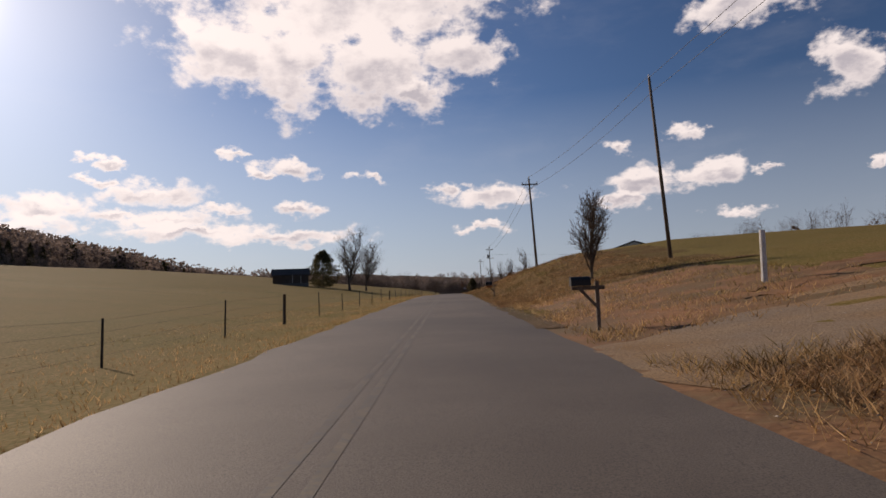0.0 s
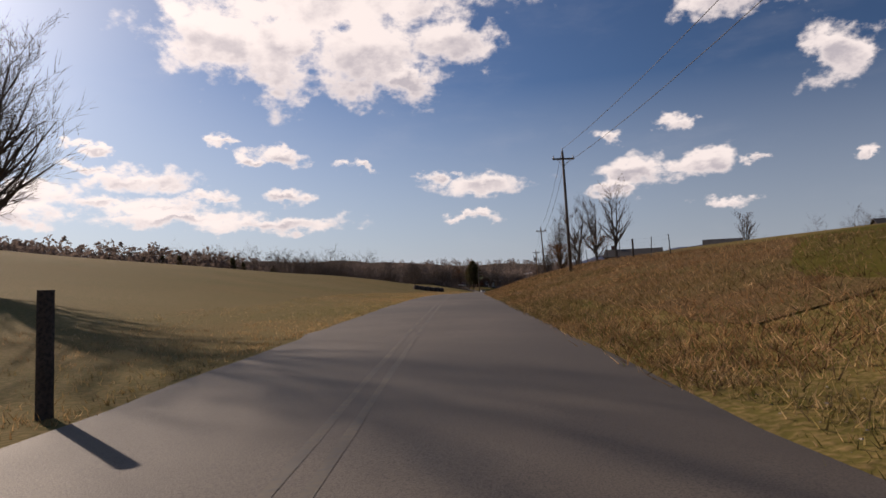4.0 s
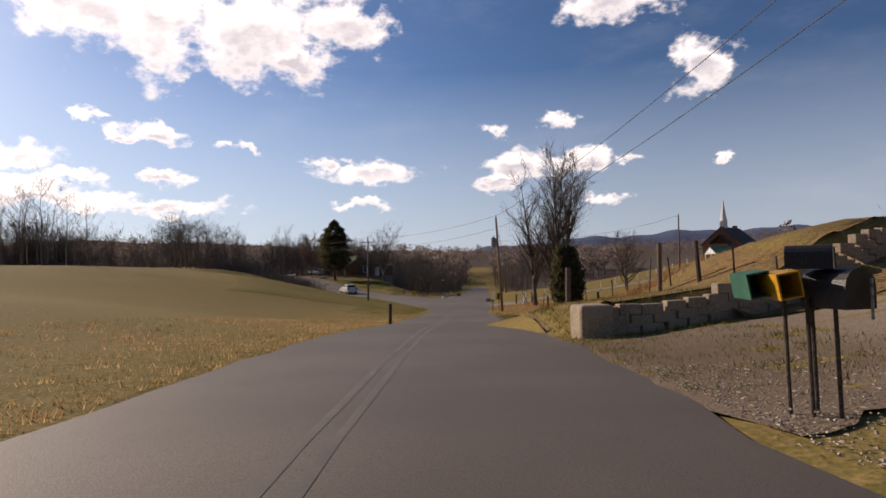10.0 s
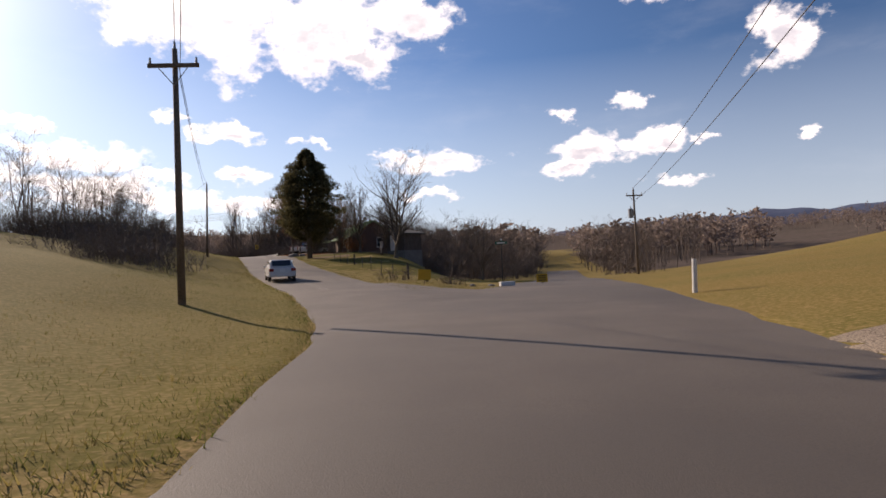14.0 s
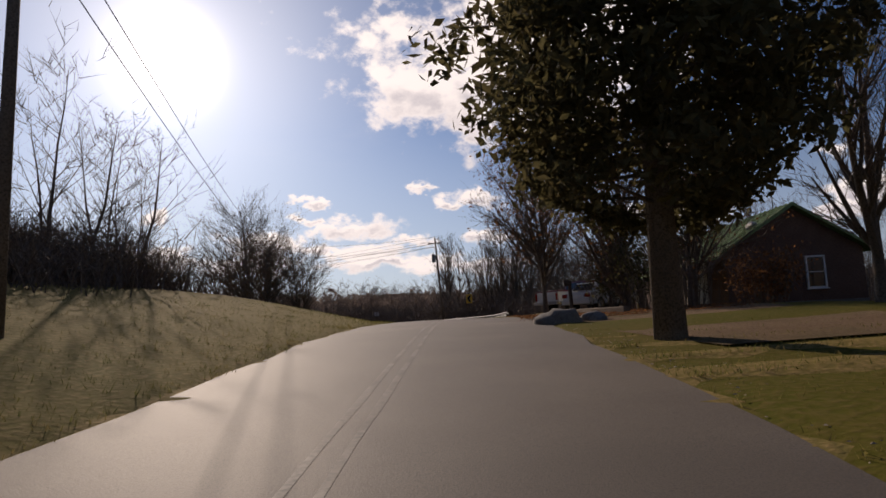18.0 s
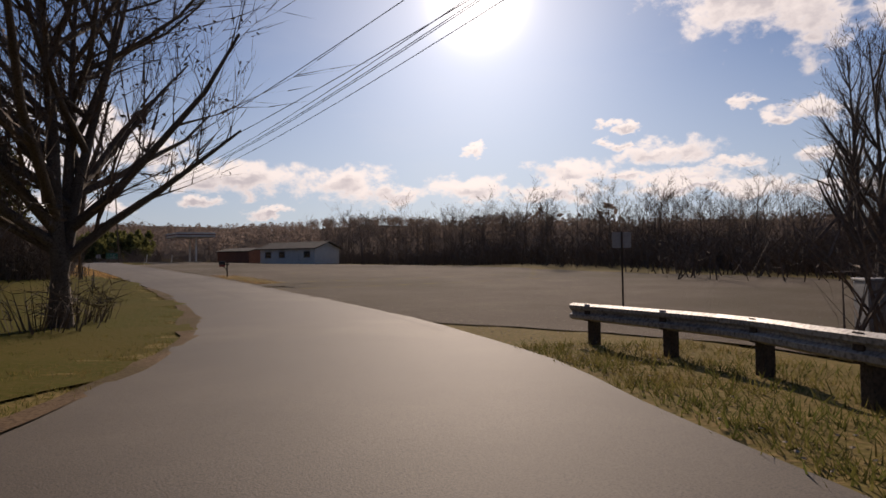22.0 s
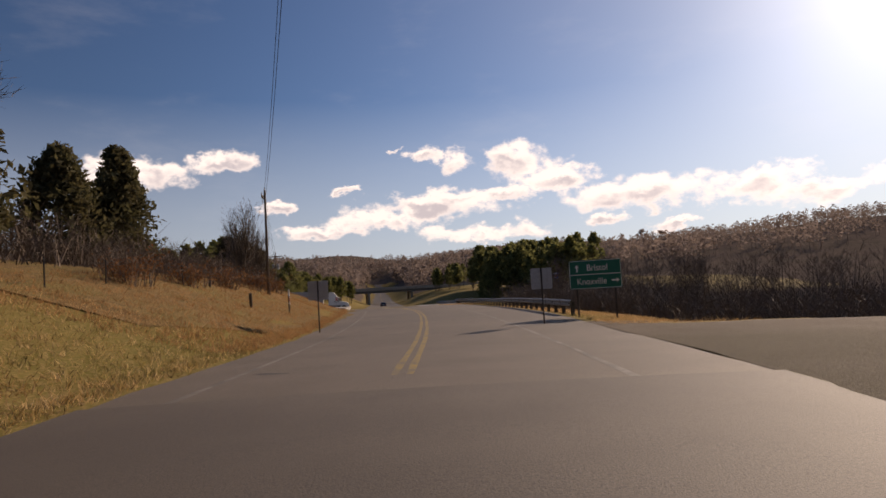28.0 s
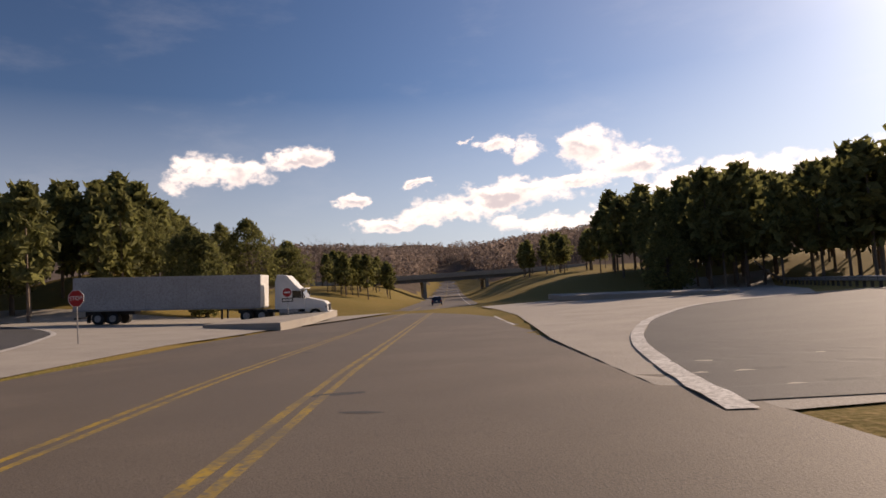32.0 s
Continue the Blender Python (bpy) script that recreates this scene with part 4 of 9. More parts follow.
def clear_of_roads(x, y, gap):
    d = np.min((MAIN[:, 0] - x) ** 2 + (MAIN[:, 1] - y) ** 2)
    d2 = np.min((SIDE[:, 0] - x) ** 2 + (SIDE[:, 1] - y) ** 2)
    return min(d, d2) > gap * gap


def scatter(seed, cx, cy, rx, ry, n, kind, h0, h1, gap=9.0, turn=0.0):
    rnd = random.Random(seed)
    out = []
    c, s = math.cos(radians(turn)), math.sin(radians(turn))
    for _ in range(n * 3):
        u, v = rnd.uniform(-1, 1), rnd.uniform(-1, 1)
        if u * u + v * v > 1:
            continue
        x, y = cx + u * rx * c - v * ry * s, cy + u * rx * s + v * ry * c
        if clear_of_roads(x, y, gap):
            out.append((x, y, rnd.uniform(h0, h1), kind))
        if len(out) >= n:
            break
    return out



def hero_tree(name, label, x, y, h, seed, levels=3, spread=0.8, bole=0.25, width=0.36, fork=0, leaves=0, leafmat=None, leaf_low=0.0, splits=(2, 3), leaf_size=0.09, turn=0.0, group="", girth=1.0):
    """A leafless or half-bare broad-leaved tree: trunk, limbs, twigs and what leaves are left."""
    ob = thing(name, x, y, gz(x, y), turn, label, "tree", group)
    segs = [(a, b, r0 * girth ** (1 - 0.75 * l), r1 * girth ** (1 - 0.75 * l), l) if l < 2 else (a, b, r0, r1, l) for a, b, r0, r1, l in tree_segments(seed, h, levels, spread, bole, splits, width, fork)]
    v, f = tubes([s for s in segs if s[4] == 0], lambda l: 9)
    part("trunk", from_arrays("trunk", v, f, M_BARK, True), None, ob)
    v, f = tubes([s for s in segs if s[4] == 1], lambda l: 5)
    part("limb_work", from_arrays("limb_work", v, f, M_BARK, True), None, ob)
    v, f = slivers([(s[0], s[1] + (s[1] - s[0]) * 0.3, max(s[2], 0.012)) for s in segs if s[4] >= 2], np.random.default_rng(seed))
    part("twig_spray", from_arrays("twig_spray", v, f, M_TWIG), None, ob)
    if leaves:
        rng = np.random.default_rng(seed)
        tips = np.array([tuple(s[1]) for s in segs if s[4] >= 2 and s[1].z > 0.15 * h and s[1].z < h * (1 - leaf_low)])
        tips = tips[rng.permutation(len(tips))[: leaves]]
        v, f = leaf_cards(tips, leaf_size, rng, 4, 0.16)
        part("dry_leaves", from_arrays("dry_leaves", v, f, leafmat or M_DEADLEAF), None, ob, "rust-brown dry leaves")
    return ob


def cedar_tree(name, label, x, y, h, radius, seed, n=3000, leafmat=None, kind="cedar", base=0.08, size=0.16, group=""):
    """An evergreen: a bare lower trunk and a ragged crown of many small sprays."""
    ob = thing(name, x, y, gz(x, y), 0, label, "tree", group)
    rng = np.random.default_rng(seed)
    part("trunk", rod((0, 0, -0.3), (0, 0, h * 0.85), h * 0.026, h * 0.006, 10), M_BARK, ob, smooth=True)
    pts = conifer_points(seed, h, radius, n, base, kind)
    arms = []
    for p in pts[:: max(1, n // 60)]:
        arms.append((Vector((0, 0, p[2] * 0.9)), Vector(p), 0.05, 0.02, 1))
    v, f = tubes(arms, lambda l: 4)
    part("limb_work", from_arrays("limb_work", v, f, M_BARK), None, ob)
    v, f = leaf_cards(pts, size, rng, 4, size * 1.0)
    part("crown", from_arrays("crown", v, f, leafmat or M_CEDAR), None, ob)
    return ob


def bush(name, label, x, y, h, w, seed, mat=None, twiggy=True, n=700, size=0.07):
    """A shrub of many thin stems with small leaves or dry sprays."""
    ob = thing(name, x, y, gz(x, y), 0, label, "shrub")
    rnd, rng = random.Random(seed), np.random.default_rng(seed)
    segs = []
    for _ in range(46):
        a, r = rnd.uniform(0, 6.28), rnd.uniform(0, 1)
        p = Vector((math.cos(a) * r * w * 0.4, math.sin(a) * r * w * 0.4, -0.1))
        e = p + Vector((math.cos(a) * w * 0.3 * rnd.random(), math.sin(a) * w * 0.3 * rnd.random(), h * rnd.uniform(0.55, 1.0)))
        segs.append((p, e, 0.015, 0.006, 2))
        for _ in range(4):
            u = rnd.uniform(0.3, 0.95)
            q = p.lerp(e, u)
            segs.append((q, q + Vector((rnd.uniform(-1, 1) * w * 0.2, rnd.uniform(-1, 1) * w * 0.2, h * 0.25 * rnd.random())), 0.009, 0.005, 2))
    v, f = slivers([(s[0], s[1], s[2] * 1.4) for s in segs], rng)
    part("stem_tangle", from_arrays("stem_tangle", v, f, M_TWIG), None, ob)
    if mat:
        ends = np.array([tuple(s[1]) for s in segs])
        pts = ends[rng.integers(len(ends), size=n)] * rng.uniform(0.55, 1.0, (n, 1))
        v, f = leaf_cards(pts, size, rng, 3, w * 0.07)
        part("leaves", from_arrays("leaves", v, f, mat), None, ob)
    return ob
rng_far = np.random.default_rng(77)
fp = np.c_[rng_far.uniform(-1100, 620, 60000), rng_far.uniform(-350, 1150, 60000)]
fd = road_gap(fp[:, 0], fp[:, 1])
patch_of = np.sin(fp[:, 0] * 0.013 + 1) * np.sin(fp[:, 1] * 0.011) + 0.5 * np.sin(fp[:, 0] * 0.03 + fp[:, 1] * 0.02)
keep_off = np.where((fp[:, 0] < 0) & (fp[:, 1] < 420), 190, np.where(fp[:, 1] < 400, 120, 85))
fp = fp[(fd > keep_off) & (fd < 640) & ((fd > 225) | (patch_of > -0.1))][:6200]
FAR = [(float(x), float(y), float(h), "hazy") for (x, y), h in zip(fp, rng_far.uniform(8.5, 14.5, len(fp)))]
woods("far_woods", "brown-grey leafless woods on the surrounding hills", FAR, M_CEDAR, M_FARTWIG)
woods("woods_valley", "leafless grey-brown woods along the valley", scatter(1, 52, 498, 50, 46, 300, "bare", 6, 10, 5) + scatter(2, 45, 452, 30, 20, 90, "bare", 5, 8, 6), M_CEDAR)
woods("woods_valley_far", "bare woods toned haze-pale where the valley closes", scatter(3, 90, 585, 70, 80, 330, "hazy", 9, 13, 7), M_CEDAR, M_FARTWIG)
woods("woods_bend", "bare woods on the low ground behind the guardrail", scatter(4, 26, 488, 26, 22, 230, "bare", 7.5, 11.5, 8) + scatter(5, -20, 542, 95, 20, 430, "bare", 6, 10, 20), M_CEDAR)
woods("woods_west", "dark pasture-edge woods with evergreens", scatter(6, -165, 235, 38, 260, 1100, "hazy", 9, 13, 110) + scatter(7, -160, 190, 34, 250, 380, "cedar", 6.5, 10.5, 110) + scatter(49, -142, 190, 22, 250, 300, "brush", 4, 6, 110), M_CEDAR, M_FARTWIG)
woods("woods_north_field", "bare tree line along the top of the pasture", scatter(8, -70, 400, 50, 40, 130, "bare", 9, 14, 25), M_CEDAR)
woods("woods_north_hill", "haze-pale toned bare woods with cedars beyond the pasture", scatter(50, -115, 390, 48, 60, 380, "hazy", 8, 12, 60) + scatter(53, -115, 380, 48, 60, 50, "cedar", 6, 9, 60), M_CEDAR, M_FARTWIG)
woods("woods_east", "bare woods on the ridge above the fields", scatter(46, 84, 120, 12, 85, 150, "bare", 4.5, 7.5, 50, 4) + scatter(51, 80, 215, 10, 45, 110, "bare", 4.5, 7.0, 50) + scatter(10, 150, 60, 50, 170, 130, "bare", 9, 13, 60) + scatter(11, 160, 300, 50, 120, 130, "bare", 10, 14, 60), M_CEDAR)
woods("woods_south_bank", "tangled roadside woods with cedars", scatter(12, -38, 460, 22, 9, 70, "bare", 7, 12, 9) + scatter(13, -130, 455, 40, 16, 90, "bare", 8, 12, 14) + scatter(14, -110, 470, 34, 7, 24, "cedar", 5, 8, 12), M_CEDAR)
woods("pine_woods", "green pine woods beside the interchange", scatter(15, -290, 554, 36, 15, 100, "pine", 10, 14, 18) + scatter(16, -285, 466, 30, 12, 55, "pine", 10, 14, 14) + scatter(43, -345, 498, 26, 7, 26, "pine", 6, 9, 12) + scatter(44, -352, 546, 26, 8, 30, "pine", 7, 10, 12), M_PINE)
woods("woods_interchange", "bare woods around the interchange", scatter(17, -172, 541, 40, 15, 170, "bare", 4.5, 6.8, 20) + scatter(18, -450, 462, 90, 34, 120, "bare", 10, 14, 16) + scatter(19, -460, 600, 90, 40, 120, "bare", 10, 14, 16) + scatter(52, -172, 540, 44, 14, 180, "brush", 2.6, 4.2, 17), M_CEDAR)
woods("woods_overpass_hill", "bare woods toned haze-pale on the hill beyond the overpass", scatter(45, -590, 540, 140, 150, 620, "hazy", 10, 15, 17) + scatter(47, -760, 560, 120, 190, 800, "hazy", 12, 17, 12), M_CEDAR, M_FARTWIG)


def brush_line(seed, pts, n, wide, h0, h1, gap=6.0):
    """Brush along a line of points."""
    rnd = random.Random(seed)
    out = []
    for _ in range(n):
        u = rnd.uniform(0, len(pts) - 1.001)
        i = int(u)
        x = pts[i][0] + (pts[i + 1][0] - pts[i][0]) * (u - i) + rnd.gauss(0, wide)
        y = pts[i][1] + (pts[i + 1][1] - pts[i][1]) * (u - i) + rnd.gauss(0, wide)
        if clear_of_roads(x, y, gap):
            out.append((x, y, rnd.uniform(h0, h1), "brush"))
    return out


# understory: tangled brush at the foot of the nearer woods
woods("brush_bend", "dense brown brush under the bend woods", brush_line(31, [(22.5, 461), (15, 465), (14, 478), (12, 490)], 330, 3.0, 2.4, 4.6, 8) + brush_line(54, [(1, 481), (6, 480), (10, 477), (15, 469)], 260, 1.8, 2.8, 4.6, 8) + brush_line(32, [(30, 470), (25, 492), (12, 512), (-20, 528), (-80, 548)], 520, 6, 3.0, 5.5, 12), M_CEDAR)
woods("brush_thicket", "tangled roadside thicket of saplings and vines", brush_line(33, [(-46, 465), (-51, 471.5), (-55, 474.5), (-61, 477.5), (-70, 479.5), (-82, 480)], 300, 1.2, 2.0, 4.2, 9) + brush_line(34, [(-44, 458), (-56, 466), (-70, 471), (-86, 476)], 220, 3, 2.5, 5.0, 12)
      + scatter(35, -55, 462, 20, 8, 120, "bare", 8, 15, 13, 22), M_CEDAR)
woods("brush_north", "brown brush and saplings above the road cutting", brush_line(36, [(2, 402), (1, 414), (-4, 428), (-8, 440)], 130, 2.2, 2.0, 3.6, 10) + scatter(37, -6, 415, 6, 22, 60, "bare", 6, 9, 13) + brush_line(38, [(15, 384), (8, 398)], 40, 1.5, 1.4, 2.4, 8), M_CEDAR)
woods("brush_valley", "brown undergrowth at the valley edge", brush_line(39, [(50, 438), (62, 462), (40, 470), (26, 462), (70, 520), (95, 560)], 420, 7, 2.5, 5.0, 7) + brush_line(40, [(-122, 530), (-150, 520), (-185, 521), (-204, 534)], 300, 3, 2.0, 3.8, 11)
      + brush_line(41, [(-130, 478), (-150, 482), (-172, 485), (-196, 486)], 130, 2, 1.6, 3.2, 14) + brush_line(42, [(-60, 548), (-110, 540), (-150, 545)], 150, 5, 2.5, 4.5, 20), M_CEDAR)


# ---- far ridge, verges, drives, lots and markings ----
ra = np.radians(np.linspace(-62, -8, 90))
rv, rf = [], []
for k, a in enumerate(ra):
    up = 150 * math.sin((k + 2) / 94 * math.pi) ** 0.7 + 9 * math.sin(k * 0.5) + 5 * math.sin(k * 1.3)
    for dist, hh in ((3300, -20), (3600, up * 0.7), (3800, up), (4100, -20)):
        rv.append((-math.sin(a) * dist, math.cos(a) * dist, hh))
for k in range(len(ra) - 1):
    for j in range(3):
        i = k * 4 + j
        rf.append((i, i + 4, i + 5, i + 1))
tagged(new("far_ridge", from_arrays("far_ridge", rv, rf, M_RIDGE, True)), "long mountain ridge tinted haze-blue on the horizon", "hill", kind="structure")


def at_station(s, off):
    """x, y at a station and a distance to the right of the lane."""
    x, y = np.interp(s, MAIN[:, 3], MAIN[:, 0]), np.interp(s, MAIN[:, 3], MAIN[:, 1])
    tx, ty = np.interp(s, MAIN[:, 3], MAIN_T[:, 0]), np.interp(s, MAIN[:, 3], MAIN_T[:, 1])
    return float(x + ty * off), float(y - tx * off)


def heading(s):
    """Turn about z that lays +y along the road."""
    tx, ty = np.interp(s, MAIN[:, 3], MAIN_T[:, 0]), np.interp(s, MAIN[:, 3], MAIN_T[:, 1])
    return math.degrees(math.atan2(-tx, ty))


def verge(name, s0, s1, a, b, lift, mat, label, category, across=8, ragged=0.5, step=1.2, seed=1, taper=True, hem=0.0, under=True):
    """A patch of ground cover between two offsets along the road, laid on the land, with a ragged outline."""
    rng = np.random.default_rng(seed)
    length = np.sum(np.linalg.norm(np.diff(MAIN[(MAIN[:, 3] >= s0) & (MAIN[:, 3] <= s1), :2], axis=0), axis=1))
    n = max(6, int(length / step))
    ss = np.linspace(s0, s1, n)
    jit = np.convolve(rng.normal(0, ragged, n + 8), np.ones(3) / 3, "same")[4:-4]
    jit2 = np.convolve(rng.normal(0, ragged, n + 8), np.ones(3) / 3, "same")[4:-4]
    vs = []
    for i, s in enumerate(ss):
        fade = min(1.0, 4.0 * min(i, n - 1 - i) / n + 0.15) if taper else 1.0
        aa = a(s) if callable(a) else a
        bb = b(s) if callable(b) else b
        for k in range(across + 1):
            u = k / across
            o = aa + (bb - aa) * (u if fade >= 1 else 0.5 + (u - 0.5) * (0.55 + 0.45 * fade)) + (jit[i] if k == 0 else jit2[i] if k == across else 0)
            vs.append(at_station(s, o))
    vs = np.array(vs)
    m = across + 1
    z = ground(vs[:, 0], vs[:, 1], True, under) + lift
    # the hem dips into the land and under the paving
    rim = np.zeros((n, m), bool)
    rim[0], rim[-1], rim[:, 0], rim[:, -1] = True, True, True, True
    z[rim.ravel()] -= hem
    i = (np.arange(n - 1)[:, None] * m + np.arange(across)[None]).ravel()
    return tagged(new(name, from_arrays(name, np.c_[vs, z], np.stack([i, i + 1, i + m + 1, i + m], 1), mat, True)), label, category, kind="structure")


def drive(name, points, width, lift, mat, label, category="drive", seed=2, jitter=0.12):
    """A track along points on the land."""
    line = dense([(x, y, 0) for x, y in points], 0.5)
    t = tangents(line)
    nrm = np.stack([t[:, 1], -t[:, 0]], 1)
    rng = np.random.default_rng(seed)
    vs = []
    for k in range(7):
        o = (k / 6 - 0.5) * (np.interp(line[:, 3], range(len(points)), width) if isinstance(width, list) else width) + (rng.normal(0, jitter, len(line)) if k in (0, 6) else 0)
        vs.append(line[:, :2] + nrm * np.reshape(o, (-1, 1)))
    vs = np.concatenate(vs)
    z = ground(vs[:, 0], vs[:, 1], True, jitter > 0.1) + lift
    n = len(line)
    f = np.concatenate([np.stack([np.arange(n - 1) + k * n, np.arange(n - 1) + (k + 1) * n, np.arange(n - 1) + (k + 1) * n + 1, np.arange(n - 1) + k * n + 1], 1) for k in range(6)])
    return tagged(new(name, from_arrays(name, np.c_[vs, z], f, mat, True)), label, category, kind="structure")


verge("lawn_strip_1", 2.3, 5.0, 5.5, 58, 0.05, M_LAWN, "green mown hillside beside the road", "lawn", across=30, seed=4, hem=0.1)
verge("lawn_strip_2", 17.0, 20.6, 2.0, 26, 0.03, M_LAWN, "shaded green front lawn", "lawn", across=36, seed=5, hem=0.08)
verge("lawn_strip_3", 22.3, 25.4, -13, -3.2, 0.03, M_LAWN, "sunlit green lawn along the fence", "lawn", seed=6, across=6)
verge("lawn_strip_4", 14.3, 20.6, -22, (lambda s: 0.12 - float(np.interp(s, EDGE_S, EDGE_L))), 0.04, M_RISE, "grassy rise beside the bend", "lawn", seed=7, across=44, ragged=0.0, step=0.7, taper=False, hem=0.12)
verge("lawn_strip_5", 10.3, 13.0, 24, 60, 0.06, M_LAWN, "mown green slope below the white house", "lawn", across=24, seed=8, hem=0.1)
verge("thatch_1", 0.75, 2.9, 2.3, 17, 0.03, M_BANK_THATCH, "matted dry grass thatch on the bank", "grass", across=14, seed=41, ragged=0.5)
verge("thatch_2", 4.3, 9.95, 2.2, 16, 0.03, M_BANK_THATCH, "matted dry grass thatch on the bank", "grass", across=14, seed=42, ragged=0.5)
verge("thatch_3", 10.9, 13.3, 4.2, 20, 0.03, M_THATCH, "matted dry weeds below the fence", "grass", across=12, seed=43, ragged=0.6)
verge("thatch_4", 28.9, 32.1, -22, -5.4, 0.03, M_THATCH, "matted red-brown grass on the cut bank", "grass", across=12, seed=44, ragged=0.4)
verge("soil_patch_1", -0.3, 0.75, 2.3, 11, 0.015, M_SOIL, "bare red clay beside a new driveway", "soil", across=18, seed=9, ragged=0.1, step=0.5, taper=False)
verge("soil_edge", 0.4, 2.4, 2.1, 3.0, 0.04, M_DIRT, "eroded brown dirt along the road edge", "soil", seed=11, across=3, ragged=0.25)
verge("soil_edge_2", 6.0, 9.6, 2.1, 2.65, 0.038, M_DIRT, "eroded brown dirt along the road edge", "soil", seed=12, across=3, ragged=0.22)
verge("soil_edge_3", 11.0, 13.2, 2.1, 2.6, 0.038, M_DIRT, "eroded brown dirt along the road edge", "soil", seed=13, across=3, ragged=0.18)
verge("soil_edge_4", 22.3, 24.6, -3.9, -3.3, 0.04, M_DIRT, "brown soil along the road edge", "soil", seed=14, across=3, ragged=0.2)
drive("drive_clay", [(1.8, 8.5), (7, 11.5), (14, 16), (26, 24), (44, 31)], [4.6, 3.8, 3.4, 3.2, 3.0], 0.026, M_SANDY, "new gravel and clay driveway climbing a field")
drive("clay_cut", [(7.0, 15.2), (12, 18.6), (19, 23.0), (28, 28.0), (40, 33)], [1.0, 1.6, 2.0, 1.8, 1.0], 0.03, M_SOIL, "raw red clay cut along the driveway", "soil", jitter=0.3)
drive("drive_gravel", [(19.5, 299.5), (27, 300), (38, 300.5), (56, 297), (80, 300)], [9.0, 6.0, 4.6, 4.2, 4], 0.025, M_GRAVEL, "grey gravel driveway turnout")
drive("drive_church", [(31.0, 355.0), (38, 357.5), (50, 365), (66, 378), (90, 400)], [7.0, 4.0, 3.0, 3.0, 3.0], 0.03, M_GRAVEL, "dirt lane up to the church")
verge("leaf_bed", 18.55, 20.0, 2.6, 9.5, 0.045, M_DIRT, "bare brown earth under fallen leaves", "soil", across=10, seed=45, ragged=0.4)
drive("drive_parking", [(10.8, 437), (13.2, 440.5), (15.3, 444.5), (16.9, 450)], [8, 7.5, 7.5, 6], 0.03, M_DIRT, "leaf-strewn dirt parking pad")
verge("gravel_lot", 22.6, 29.1, (lambda s: float(np.interp(s, EDGE_S, EDGE_R) - 0.04 + np.interp(s, [22.4, 22.8, 23.15], [5.0, 4.0, 0.0]))), (lambda s: float(np.interp(s, [28.7, 29.1], [34, 13]))), 0.03, M_LOT, "wide empty gravel lot", "lot", across=48, ragged=0.03, taper=False, seed=15, under=False)
verge("lot_island", 24.6, 25.2, 2.9, 4.6, 0.045, M_FIELD, "small tan grass island in the gravel lot", "grass", across=6, seed=16, ragged=0.4, hem=0.035)
verge("lot_island_2", 26.95, 27.75, 2.7, 5.6, 0.045, M_FIELD, "grass strip round the utility pole", "grass", across=6, seed=17, ragged=0.4, hem=0.035)


def crown(off, s):
    """Height of the cambered road surface over its edges."""
    l, r = -np.interp(s, EDGE_S, EDGE_L), np.interp(s, EDGE_S, EDGE_R)
    u = np.clip((off - l) / (r - l), 0, 1) * 6
    return np.interp(u, range(7), [0.04 * (1 - (k / 3 - 1) ** 2) for k in range(7)])


def paint(name, s0, s1, off, width, mat, label, base=0.012):
    """A worn painted line lying on the road."""
    line = MAIN.copy()
    o = np.array([off(s) if callable(off) else off for s in line[:, 3]])
    line[:, 2] += crown(o, line[:, 3])
    return ribbon(name, line, MAIN_T, s0, s1, (lambda s: np.interp(s, line[:, 3], o) - width / 2), (lambda s: np.interp(s, line[:, 3], o) + width / 2), base + 0.003, mat, label, across=1, wobble=0.008, category="road marking")


for k, o in enumerate((-1.08, -0.84)):
    paint(f"centre_line_{k + 1}", -2, 13.2, o, 0.09, M_YELLOW_OLD, "faded double yellow centre line")
    paint(f"centre_line_{k + 3}", 16.2, 22.3, o, 0.08, M_PALE_LINE, "worn pale centre line")
    paint(f"centre_line_{k + 5}", 24.0, 28.2, o, 0.08, M_GONE_LINE, "very faded centre line")
    paint(f"highway_centre_{k + 1}", 28.4, 40, (lambda s, o=o: float(np.interp(s, [30.3, 30.7, 31.6, 32.4, 36], [o + 0.15, o + 0.15, o - 0.5, o - 1.0, o - 1.0]))), 0.12, M_YELLOW, "double yellow highway centre line", 0.0)
    paint(f"turn_lane_left_{k + 1}", 30.85, 34, (lambda s, o=o: float(np.interp(s, [30.7, 31.6, 32.4, 34], [o + 0.1, o - 2.0, o - 3.4, o - 4.0]))), 0.12, M_YELLOW, "double yellow line along the painted median", 0.0)
paint("edge_line_right", 27.9, 31.2, (lambda s: float(np.interp(s, [27.9, 29, 31.2], [2.1, 2.5, 2.5]))), 0.11, M_PALE_LINE, "worn white edge line", 0.0)
paint("edge_line_left", 28.3, 31.3, (lambda s: float(np.interp(s, [28.3, 29.3, 31.3], [-3.6, -4.2, -5.6]))), 0.11, M_PALE_LINE, "worn white edge line", 0.0)
paint("edge_line_far", 32.8, 36, 2.5, 0.12, M_WHITE_LINE, "white edge line past the ramp", 0.0)
paint("edge_line_lot", 23.0, 27.6, 1.9, 0.08, M_GONE_LINE, "broken white edge line beside the lot")
